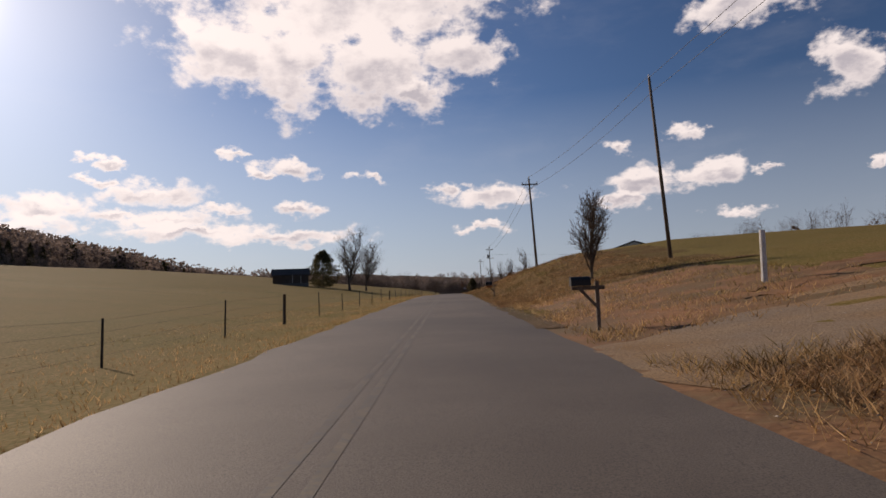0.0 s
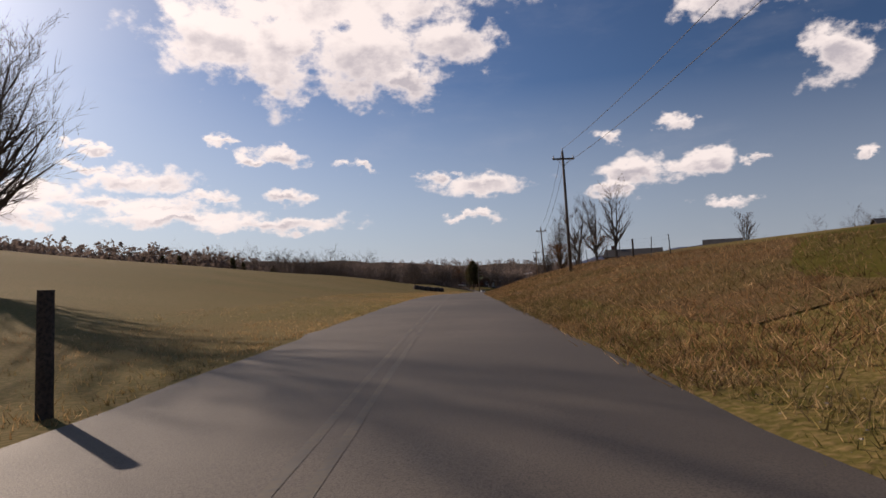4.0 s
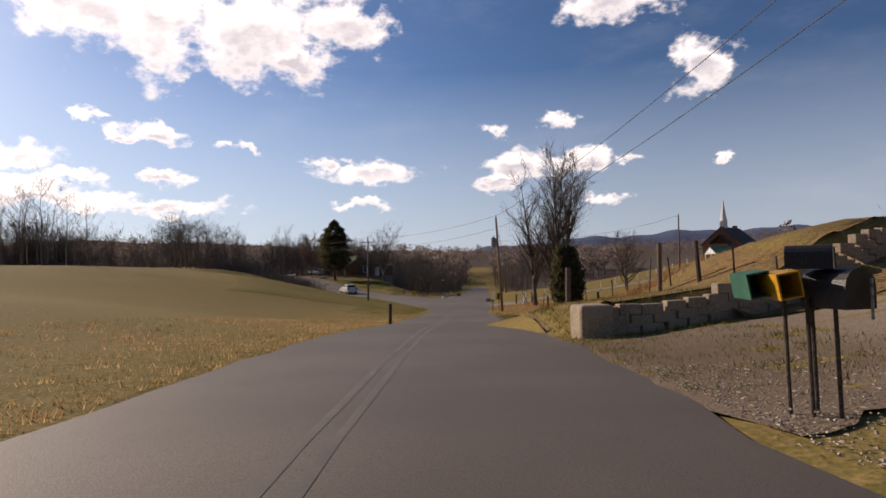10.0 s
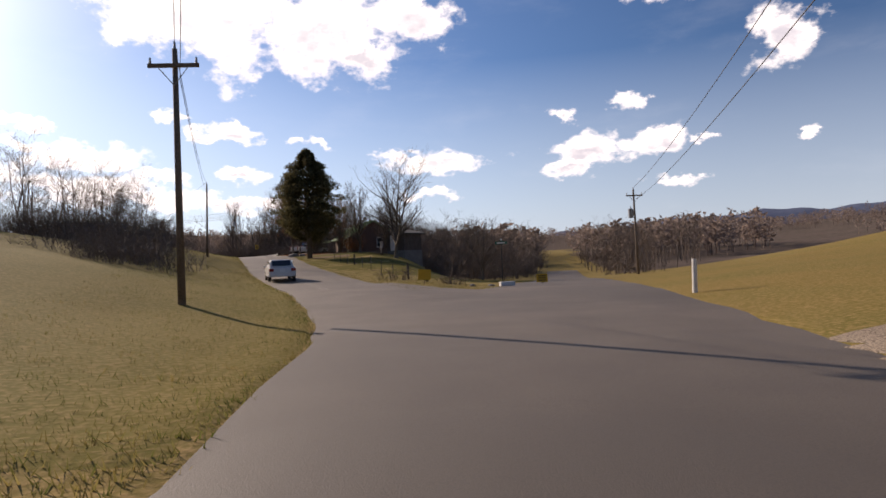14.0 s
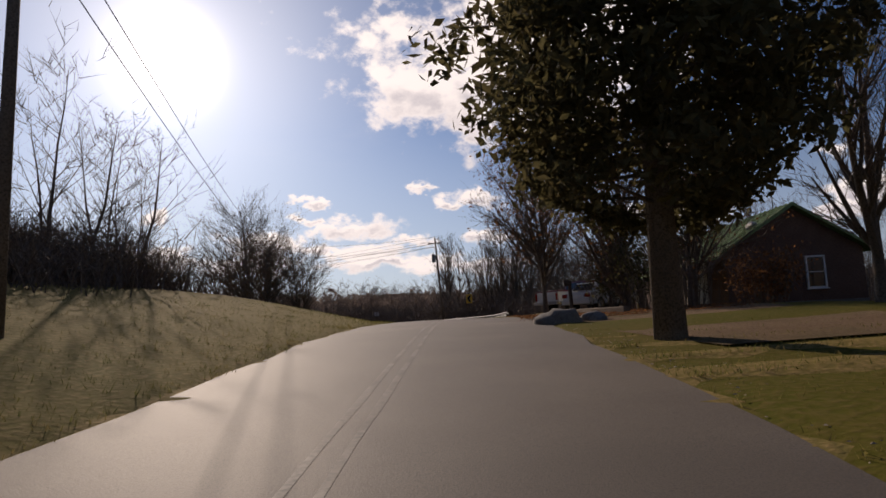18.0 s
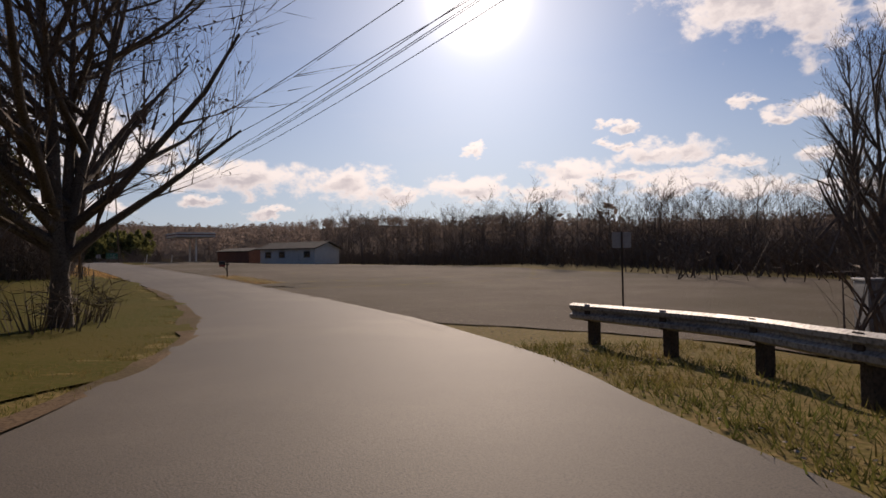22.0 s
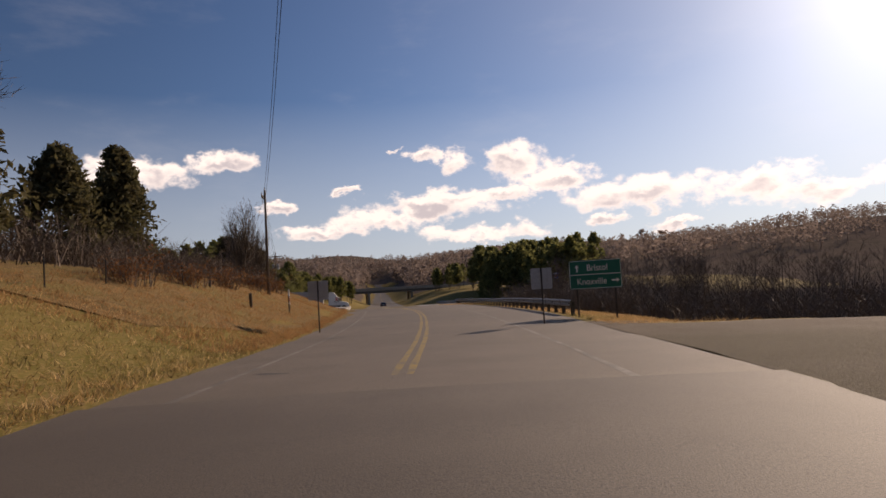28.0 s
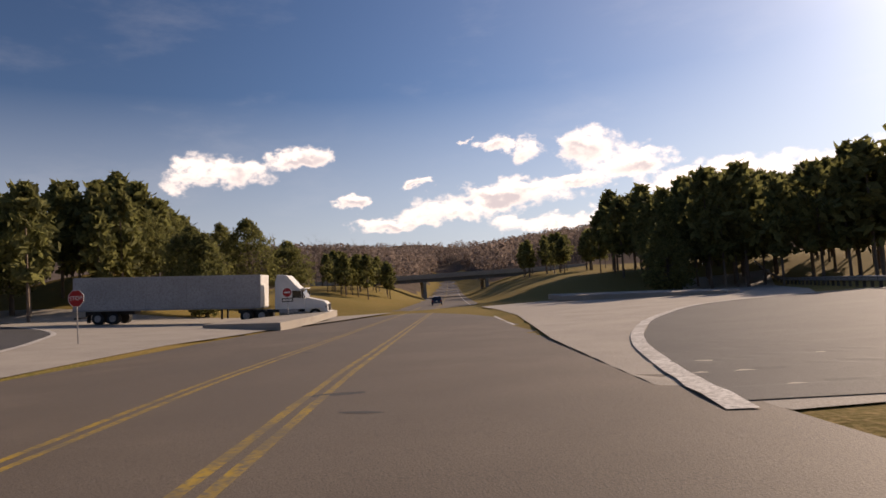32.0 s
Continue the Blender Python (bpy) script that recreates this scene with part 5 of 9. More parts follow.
for k, s in enumerate((31.05, 31.3, 31.55, 31.8, 32.05)):
    left = -0.96 + float(np.interp(s, [30.7, 31.6, 32.4, 34], [0.1, -2.0, -3.4, -4.0]))
    right = -0.96 + float(np.interp(s, [30.7, 31.6, 32.4], [0.15, -0.5, -1.0]))
    o = (left + right) / 2
    hx, hy = at_station(s, o)
    zz = float(np.interp(s, MAIN[:, 3], MAIN[:, 2]) + crown(o, s)) + 0.006
    hatch = bmesh.new()
    add_box(hatch, 0, 0, 0, 0.2, (right - left) * 1.35, 0.004)
    tagged(new("hatch_bar", bm_mesh("hatch_bar", hatch, M_YELLOW)), "diagonal yellow hatch bar in the median", "road marking", kind="structure").matrix_world = pose(hx, hy, zz, 0, 0, heading(s) - 45)

# ramps at the interchange: pale concrete aprons, islands with kerbs, dark ramp asphalt
def patch(name, pts, lift, mat, label, category="ramp", cuts=9):
    """A flat patch of paving with the given outline, laid on the land."""
    bm = bmesh.new()
    bm.faces.new([bm.verts.new((x, y, 0)) for x, y in pts])
    bmesh.ops.triangulate(bm, faces=bm.faces[:])
    bmesh.ops.subdivide_edges(bm, edges=bm.edges[:], cuts=cuts, use_grid_fill=True)
    co = np.array([v.co[:2] for v in bm.verts])
    z = ground(co[:, 0], co[:, 1], False, False) + lift
    for v, zz in zip(bm.verts, z):
        v.co.z = zz
    return tagged(new(name, bm_mesh(name, bm, mat)), label, category, kind="structure")


patch("ramp_right", [(-208.5, 510.9), (-206.5, 511.4), (-206.5, 514), (-211, 516), (-218, 519), (-226, 524), (-232, 529), (-245, 537), (-262, 545), (-280, 555), (-286, 547), (-275, 533), (-271, 521.5), (-266, 515.6), (-250, 515), (-235, 513.9), (-217, 511.6)], 0.022, M_CONCRETE, "pale concrete entrance ramp", cuts=16)
patch("ramp_right_asphalt", [(-207.0, 511.2), (-210, 511.8), (-214.9, 513.2), (-220.7, 515.7), (-226, 518.8), (-229.6, 521.3), (-232.5, 524.5), (-234, 527.5), (-236, 536), (-228, 537), (-214, 528), (-206, 518)], 0.034, M_ASPHALT_DARK, "dark asphalt inside the white ramp line", cuts=16)
patch("ramp_left", [(-206, 498.6), (-206, 494), (-217, 492.0), (-228, 490), (-238, 485), (-247, 479), (-254, 472), (-258, 455), (-272, 455), (-270, 475), (-272, 490), (-268, 506.5), (-250, 502.5), (-240, 499.5), (-228, 498), (-216, 498.1)], 0.022, M_CONCRETE, "pale concrete exit ramp", cuts=16)
patch("ramp_left_asphalt", [(-208, 495.9), (-220.5, 494.0), (-228, 491.8), (-233.4, 489.7), (-240.8, 486.5), (-248, 481.8), (-255, 475.5), (-260, 466), (-258, 455), (-238, 460), (-222, 476), (-209, 485)], 0.034, M_ASPHALT_DARK, "dark asphalt shoulder of the ramp", cuts=16)
drive("ramp_line", [(-206.6, 511.0), (-210, 511.7), (-214.9, 513.1), (-220.7, 515.6), (-226, 518.7), (-229.6, 521.2), (-232.5, 524.4), (-234, 527.4), (-236, 536)], 0.3, 0.048, M_WHITE_LINE, "solid white ramp edge line", "road marking", jitter=0.008)
drive("ramp_line_left", [(-208, 496.0), (-220.5, 494.1), (-228, 491.9), (-233.4, 489.8), (-240.8, 486.6), (-248, 481.9), (-255, 475.6), (-260, 466), (-258, 455)], 0.3, 0.048, M_WHITE_LINE, "solid white ramp edge line", "road marking", jitter=0.008)


patch("fork_apron", [(28.2, 364.5), (34.5, 364.5), (36.0, 374.0), (34.6, 380.0), (32.4, 380.4), (30.6, 382.5), (28.4, 387.0), (26.0, 386.0), (27.4, 376.0)], 0.036, M_ASPHALT, "asphalt fan between the two roads at the fork", "road", cuts=12)


def island(name, pts, h, label):
    """A raised concrete island with a kerb."""
    bm = bmesh.new()
    z = max(gz(x, y) for x, y in pts) + 0.12
    top = [bm.verts.new((x, y, z + h)) for x, y in pts]
    low = [bm.verts.new((x, y, z - 0.4)) for x, y in pts]
    bm.faces.new(top)
    for i in range(len(pts)):
        j = (i + 1) % len(pts)
        bm.faces.new((low[i], low[j], top[j], top[i]))
    bmesh.ops.bevel(bm, geom=[e for e in bm.edges if all(v in top for v in e.verts)], offset=0.04, segments=2, affect="EDGES")
    return tagged(new(name, bm_mesh(name, bm, M_CONCRETE)), label, "traffic island", kind="structure")


island("traffic_island_1", [(-240.5, 500.2), (-247, 501.2), (-258, 501.8), (-256, 498.6), (-250, 495.0), (-246, 493.8)], 0.13, "raised concrete traffic island with a broken kerb")
island("traffic_island_2", [(-262, 523.0), (-270, 523.6), (-258, 531.0), (-249, 534.0), (-247, 532.0)], 0.13, "raised concrete island at the entrance ramp")


# ---- roadside furniture ----
POLES = {}


def utility_pole(key, x, y, top, lean=(0.0, 0.0), arms="", cans=0, mat=None, label="weathered wooden utility pole", base=None, r=0.125, turn=0.0, lamp=False, can_drop=2.1, first=-1):
    """A utility pole: shaft, crossarm with pins and braces, transformer, lamp."""
    zb = gz(x, y) if base is None else base
    h = top - zb
    ob = thing("utility_pole", x, y, zb, turn, label, "utility pole", "utility poles along the road")
    tip = Vector((lean[0] * h, lean[1] * h, h))
    up = tip.normalized()
    part("shaft", rod((0, 0, -0.4), tip, r, r * 0.62, 12), mat or M_POLE, ob, smooth=True)

    def along(d):
        return up * (h - d)

    if arms:
        a = along(0.55)
        w = 1.15 if arms == "wide" else 0.75
        part("crossarm", box(a.x, a.y - 0.16, a.z, w * 2, 0.09, 0.12, bevel=0.012), M_POLE, ob)
        for s in (-1, 1):
            part("brace", rod((a.x + s * w * 0.6, a.y - 0.2, a.z - 0.05), (a.x, a.y - 0.14, a.z - 0.6), 0.014, sides=6), M_STEEL, ob)
        for u in (-0.92, -0.4, 0.92) if arms == "wide" else (-0.9, 0.9):
            part("insulator", rod((a.x + u * w, a.y - 0.16, a.z + 0.06), (a.x + u * w, a.y - 0.16, a.z + 0.24), 0.045, 0.03, 8), M_GREYMETAL, ob)
    part("insulator", rod(tip, tip + Vector((0, 0, 0.22)), 0.045, 0.03, 8), M_GREYMETAL, ob)
    for k in range(cans):
        c = along(can_drop + 0.9 * (k // 2))
        s = first if k % 2 == 0 else -first
        can = bmesh.new()
        add_rod(can, (c.x + s * 0.36, c.y, c.z - 0.42), (c.x + s * 0.36, c.y, c.z + 0.36), 0.21, 0.21, 14)
        add_rod(can, (c.x + s * 0.36, c.y, c.z + 0.36), (c.x + s * 0.36, c.y, c.z + 0.43), 0.22, 0.13, 14)
        t = part("transformer", can, M_GREYMETAL, ob, "grey transformer can")
        part("bushing", rod((c.x + s * 0.36, c.y - 0.08, c.z + 0.42), (c.x + s * 0.36, c.y - 0.08, c.z + 0.64), 0.035, 0.02, 8), M_BLACK, t)
        part("bracket", box(c.x + s * 0.14, c.y, c.z, 0.16, 0.08, 0.5), M_STEEL, t)
    if lamp:
        c = along(2.6)
        arm = part("lamp_arm", rod(c, (c.x + 0.75, c.y, c.z + 0.25), 0.025, sides=6), M_STEEL, ob)
        part("lamp_head", rod((c.x + 0.75, c.y, c.z + 0.27), (c.x + 0.75, c.y, c.z + 0.02), 0.06, 0.16, 10), M_GREYMETAL, arm)
    POLES[key] = Vector((x, y, zb)) + Matrix.Rotation(radians(turn), 3, "Z") @ tip
    return ob


def wire(a, b, drop, label="thin black overhead power line", r=0.013):
    """A slack cable between two points."""
    a, b = Vector(a), Vector(b)
    n = max(8, int((b - a).length / 4))
    pts = [a.lerp(b, k / n) - Vector((0, 0, drop * 4 * (k / n) * (1 - k / n))) for k in range(n + 1)]
    segs = [(pts[k], pts[k + 1], r, r, 0) for k in range(n)]
    v, f = tubes(segs, lambda l: 4)
    ob = new("power_line", from_arrays("power_line", v - np.array(tuple(a)), f, M_WIRE))
    ob.location = a
    return tagged(ob, label, "cable", "overhead lines")


utility_pole("A", 13.6, 37.7, 12.4, (-0.06, 0), label="tall dark utility pole leaning over a field")
utility_pole("B", 8.7, 58.7, 10.1, (-0.045, 0), "small", label="grey utility pole on top of a grassy bank", base=gz(8.7, 58.7))
utility_pole("C", 10.5, 140.8, 9.2, (-0.01, 0), "small", 1, lamp=True, label="utility pole with transformer and street lamp")
utility_pole("D", 11.3, 189.2, 8.7, (-0.03, 0), "small", label="leaning utility pole beyond a gate")
utility_pole("Y", 18.7, 240.9, 7.4, (-0.06, 0), "small", label="grey utility pole on a grassy bank")
utility_pole("E", 25.0, 286.2, 5.8, (-0.03, 0), "small", 1, M_POLE_NEW, label="tan utility pole with a transformer")
utility_pole("L", 12.5, 294.0, 2.3, (-0.02, 0), r=0.12, label="plain dark pole at the pasture edge")
utility_pole("F", 31.3, 342.4, 1.9, (-0.055, 0), "", 1, M_POLE_NEW, label="leaning tan utility pole with a transformer")
utility_pole("G", 22.0, 369.5, 1.5, (0.01, 0), "small", label="utility pole with crossarm at the pasture corner")
utility_pole("H", 50.0, 404.0, 0.0, (-0.02, 0), "small", 1, label="utility pole beside the side road")
utility_pole("X", 9.3, 417.4, 3.4, (0.03, 0), label="slender pole in roadside brush")
utility_pole("M", -0.45, 473.65, 4.7, (-0.06, -0.02), "small", 1, label="dark utility pole behind the guardrail")
utility_pole("N", -15.4, 464.8, 3.8, (-0.02, 0), label="dark pole among roadside trees")
utility_pole("W", -16.2, 465.6, 3.5, (-0.05, 0), label="dark leaning pole beside another among trees")
utility_pole("O", -69.5, 482.2, 3.6, (0.0, 0), label="utility pole at the lawn's edge")
pole_p = utility_pole("P", -107.0, 499.3, 9.2, (-0.027, 0.05), "", 1, label="tall leaning utility pole with a transformer", turn=90, can_drop=4.75, first=1)
part("flood_lamp", box(0.05, 0.34, 6.55, 0.3, 0.22, 0.26, bevel=0.04), M_BLACK, pole_p, "small black flood lamp")
guy = part("guy_wire", rod((0.85, 0.1, -0.1), (-0.1, 0.32, 6.3), 0.008, sides=5), M_WIRE, pole_p)
part("guy_guard", rod((0.84, 0.1, -0.05), (0.54, 0.17, 1.9), 0.03, sides=8), M_YELLOW, guy, "yellow plastic guy-wire guard")
utility_pole("Q", -121.5, 480.5, 5.2, r=0.1, label="slim service pole behind the fence")
utility_pole("R", -162.6, 492.8, 6.6, (0.01, 0), "small", label="grey utility pole on a brushy bank")
utility_pole("S", -211.5, 489.3, 5.1, (0.02, 0), "wide", 2, label="utility pole with a wide crossarm", turn=80)
utility_pole("T", -252.0, 470.0, 7.6, label="thin far utility pole before pines")
utility_pole("U", 21.5, 262.0, 3.2, (-0.08, 0), r=0.11, label="bare leaning pole above the bank")
utility_pole("V", 52.6, 350.2, 2.6, r=0.11, label="thin service pole on the grassy slope")
for a, b, drop in (("A", "B", 0.5), ("B", "C", 1.0), ("C", "D", 0.8), ("D", "Y", 0.9), ("Y", "E", 0.7), ("E", "F", 0.9), ("F", "H", 0.9), ("F", "G", 0.6), ("G", "X", 0.9), ("X", "N", 0.7), ("M", "O", 1.2), ("P", "R", 1.2), ("R", "S", 0.8), ("S", "T", 0.7), ("N", "M", 0.3)):
    for dz, o in ((0.15, 0.0), (-0.9, 0.12)):
        wire(POLES[a] + Vector((o, 0, dz)), POLES[b] + Vector((o, 0, dz)), drop)
for o in (-0.5, 0.0, 0.5, 1.2):
    wire(POLES["M"] + Vector((o * 0.2, 0, -0.3 - 0.5 * abs(o))), POLES["P"] + Vector((o * 0.4, o * 0.3, -0.2 - 0.4 * abs(o))), 2.6)
wire(POLES["C"] + Vector((0, 0, -1.6)), (60, 128, 7.0), 0.8)
wire(POLES["F"] + Vector((0, 0, -2.0)), POLES["V"], 0.7)
wire(POLES["A"], (14, -30, 12), 0.6)
wire(POLES["A"] + Vector((0.1, 0, -0.9)), (14, -30, 11), 0.6)
wire(POLES["O"], (-25, 470, 6.5), 0.8)
wire(POLES["O"] + Vector((0, 0, -0.6)), (-25, 470, 5.6), 0.8)
wire(POLES["O"], POLES["P"] + Vector((0, 0, -3.2)), 0.8)
wire(POLES["P"] + Vector((0, 0, -3.4)), (-112, 512, 2.0), 0.5)
wire(POLES["P"] + Vector((0, 0, -3.0)), POLES["Q"], 0.6)
# guy wires with yellow guards
for a, q in ((POLES["F"] + Vector((0, 0, -1.2)), (36.0, 349.5)), (POLES["F"] + Vector((0, 0, -1.8)), (37.2, 350.2)), (POLES["P"] + Vector((0, 0, -4.0)), (-113.5, 501.5))):
    foot = Vector((q[0], q[1], gz(*q)))
    g = thing("guy_wire", foot.x, foot.y, foot.z, 0, "steel guy wire with a yellow guard", "cable", "guy wires")
    part("strand", rod((0, 0, -0.1), a - foot, 0.012, sides=5), M_STEEL, g)
    d = (a - foot).normalized()
    part("guard", rod(d * 0.1, d * 2.4, 0.03, sides=8), material("yellow_plastic", (0.55, 0.38, 0.04), 0.5, (0.45, 0.3, 0.04), 4.0, (0.3, 0.2, 0.03), 30.0, 0.1), g, "yellow plastic guard")


def box_shell(w, d, h, arch=True):
    """A mailbox body: flat sides and a rounded top, along y."""
    pts = [(-w / 2, 0), (w / 2, 0), (w / 2, h * 0.55)]
    if arch:
        pts += [(w / 2 * math.cos(a), h * 0.55 + h * 0.45 * math.sin(a)) for a in [math.pi * k / 8 for k in range(1, 8)]]
    else:
        pts += [(w / 2, h), (-w / 2, h)]
    pts += [(-w / 2, h * 0.55)]
    return prism(pts, -d / 2, d / 2)


def letters(parent, text, size, loc, rot, mat, name="lettering"):
    c = bpy.data.curves.new(name, "FONT")
    c.body, c.size, c.extrude, c.align_x, c.align_y = text, size, 0.003, "CENTER", "CENTER"
    c.materials.append(mat)
    ob = new(name, c)
    ob.parent = parent
    ob.matrix_local = pose(*loc, *rot)
    return ob


def mailbox(x, y, turn, body, label, post=M_DARKWOOD, height=1.05, size=0.88, arm=True, brace=True, tube=None, bars=False, post_off=(0.32, 0.0), twin=None):
    """A roadside mailbox on a post; the door faces the lane (to -x)."""
    z = gz(x, y)
    ob = thing("mailbox", x, y, z, turn, label, "mailbox", "roadside mailboxes")
    px, py = post_off
    part("post", box(px, py, (height + 0.1) / 2 - 0.15, 0.085, 0.085, height + 0.4, bevel=0.008), post, ob)
    if arm:
        part("arm", box(px / 2 - 0.05, py, height - 0.05, 0.75, 0.09, 0.09, bevel=0.006), post, ob)
    if brace:
        part("brace", rod((px, py, height - 0.5), (px - 0.38, py, height - 0.08), 0.035, sides=6), post, ob)
    sh = bm_mesh("body", box_shell(0.22 * size, 0.5 * size, 0.24 * size), body)
    b = part("body", sh, None, ob)
    b.matrix_local = pose(-0.05, py, height, 0, 0, 90)
    door = bm_mesh("door", box_shell(0.23 * size, 0.012, 0.245 * size), body)
    d = part("door", door, None, b)
    d.matrix_local = pose(0, 0.256 * size, 0)
    part("knob", rod((0, 0.262 * size, 0.2 * size), (0, 0.285 * size, 0.2 * size), 0.012, sides=6), M_STEEL, b)
    part("flag", box(0.118 * size, -0.02, 0.16 * size, 0.012, 0.05, 0.16), material("red_flag", (0.4, 0.03, 0.02), 0.5, (0.3, 0.03, 0.02), 4.0, (0.25, 0.02, 0.02), 40.0, 0.0), b, "small red flag")
    if bars:
        for k in range(4):
            part("mark", box(0.113 * size, 0.12 - 0.07 * k, 0.1 * size, 0.006, 0.03, 0.07), M_BLACK if bars == "dark" else M_WHITE, b)
    if tube:
        t = part("newspaper_tube", bm_mesh("newspaper_tube", box_shell(0.15, 0.42, 0.15), tube), None, ob, "plastic newspaper tube")
        t.matrix_local = pose(-0.05, py, height - 0.2, 0, 0, 90)
    return ob


M_ORANGE = material("orange_plastic", (0.5, 0.17, 0.03), 0.5, (0.42, 0.14, 0.03), 5.0, (0.3, 0.1, 0.03), 30.0, 0.05)
M_AMBER = material("amber_plastic", (0.62, 0.33, 0.02), 0.45, (0.52, 0.27, 0.02), 5.0, (0.4, 0.2, 0.02), 30.0, 0.05)
M_GREENPL = material("green_plastic", (0.02, 0.11, 0.07), 0.5, (0.03, 0.14, 0.09), 5.0, (0.015, 0.08, 0.05), 30.0, 0.05)
M_REDPL = material("red_plastic", (0.35, 0.03, 0.03), 0.5, (0.28, 0.03, 0.03), 5.0, (0.2, 0.02, 0.02), 30.0, 0.05)
mailbox(3.15, 14.4, 0, M_BLACK, "dark mailbox on a wooden cross post", M_POLE)
mailbox(3.2, 44.3, 2, M_BLACK, "black mailbox with an orange newspaper tube", M_POLE, tube=M_ORANGE, bars=True, post_off=(0.3, 0.05))
mailbox(4.0, 117.8, 0, M_GREYMETAL, "silver metal mailbox on a dark post", M_DARKWOOD, size=0.98, bars="dark", height=0.88)
mailbox(31.3, 346.7, -12, M_GREYMETAL, "grey mailbox on a thin post", M_DARKWOOD, brace=False, height=0.95)
mailbox(-47.3, 486.4, 75, M_BLACK, "mailbox with a red newspaper tube on a stone-grey post", M_DARKWOOD, tube=M_REDPL)
# a cluster on thin steel legs: two open tubes and two black boxes
cl = thing("mailbox_cluster", 20.3, 295.5, gz(20.3, 295.5), -34, "black mailboxes and two open newspaper tubes on steel legs", "mailbox")
for lx, ly in ((-0.25, 0.1), (0.02, 0.0), (0.1, 0.12), (0.35, -0.05)):
    part("leg", rod((lx * 0.6, ly, -0.3), (lx * 0.6 - 0.03, ly, 1.02), 0.018, sides=8), M_DARKWOOD, cl)
for lx, ly, mat, nm in ((-0.42, 0.12, M_GREENPL, "green open newspaper tube"), (-0.2, 0.0, M_AMBER, "amber open newspaper tube")):
    tube = bmesh.new()
    for cx, cz, sx, sz in ((0, 0.0, 0.19, 0.014), (0, 0.21, 0.19, 0.014), (-0.09, 0.105, 0.014, 0.2), (0.09, 0.105, 0.014, 0.2)):
        add_box(tube, cx, 0, cz, sx, 0.4, sz)
    add_box(tube, 0, 0.19, 0.105, 0.18, 0.012, 0.2)
    tb = part("newspaper_tube", tube, mat, cl, nm)
    tb.matrix_local = pose(lx, ly, 1.02, 0, -10, 18)
for lx, hz, wd, lg, hg, tn in ((0.2, 0.93, 0.3, 0.44, 0.33, 38), (0.0, 1.26, 0.2, 0.34, 0.2, 80)):
    b = part("box", bm_mesh("box", box_shell(wd, lg, hg, True), M_BLACK), None, cl)
    b.matrix_local = pose(lx, 0, hz, 0, 0, tn)
    dd = part("door", bm_mesh("door", box_shell(wd * 1.04, 0.012, hg * 1.03, True), M_BLACK), None, b)
    dd.matrix_local = pose(0, -lg / 2 - 0.006, 0)
part("strap", rod((0.42, -0.17, 0.85), (0.42, -0.17, 1.18), 0.012, sides=6), M_STEEL, cl)


def fence(name, pts, label, h=1.15, steel=True, strands=4, every=3.0, r=0.03, mat=None, seed=1, tilt=3.0):
    """Posts with strands of wire between them."""
    rnd = random.Random(seed)
    line = dense([(x, y, 0) for x, y in pts], 0.5)
    seg = np.r_[0, np.cumsum(np.linalg.norm(np.diff(line[:, :2], axis=0), axis=1))]
    n = max(2, int(seg[-1] / every) + 1)
    d = np.linspace(0, seg[-1], n)
    xs, ys = np.interp(d, seg, line[:, 0]), np.interp(d, seg, line[:, 1])
    zs = ground(xs, ys)
    ob = thing(name, float(xs[0]), float(ys[0]), float(zs[0]), 0, label, "fence")
    o = Vector((xs[0], ys[0], zs[0]))
    posts = []
    for i in range(n):
        p = Vector((xs[i], ys[i], zs[i])) - o
        hh = h * rnd.uniform(0.88, 1.12)
        t = Vector((rnd.uniform(-1, 1) * radians(tilt), rnd.uniform(-1, 1) * radians(tilt), 1)) * hh
        wood = (not steel) or rnd.random() < 0.15
        part("post", rod(p - Vector((0, 0, 0.3)), p + t, (0.075 if wood else r) * rnd.uniform(0.9, 1.1), (0.065 if wood else r * 0.9), 8 if wood else 5), mat or (M_DARKWOOD if wood else M_BLACK), ob)
        posts.append((p, t))
    for k in range(strands):
        u = 0.25 + 0.7 * k / max(1, strands - 1)
        segs = [(posts[i][0] + posts[i][1] * u, posts[i + 1][0] + posts[i + 1][1] * u, 0.0, 0.0, 0) for i in range(n - 1)]
        v, f = tubes(segs, lambda l: 3)
        part("strand", from_arrays("strand", v, f, M_WIRE), None, ob)
    return ob


def st(pairs):
    return [at_station(s, o) for s, o in pairs]


fence("pasture_fence", st([(-0.5, -7.5), (1, -7), (2.5, -6.5), (3.6, -6.3)]), "wire pasture fence on dark steel posts", every=7.0, seed=3)
fence("bank_fence", st([(5.2, 12), (6.5, 11.5), (8, 11), (9, 11), (9.6, 11)]), "wire fence on leaning posts along the bank top", every=3.6, seed=4, h=1.3, tilt=7, strands=5)
fence("sedge_fence", st([(10.7, 8.5), (11.4, 7.6), (12, 6.8), (12.6, 6.2), (13.0, 6.0)]), "wire fence of thin dark posts in tall dry grass", every=2.2, seed=5, h=1.25, tilt=5, strands=4)
fence("lane_fence", [(39, 360), (46, 365.5), (56, 373), (70, 386), (84, 399)], "row of short white fence posts along a lane", every=4.5, steel=False, mat=M_WHITE, strands=0, h=1.0, seed=6)
fence("yard_fence", [(30.5, 389), (28.2, 396), (25.2, 407), (22.4, 417)], "low wire yard fence on rusty posts", every=3.2, seed=7, h=1.05)
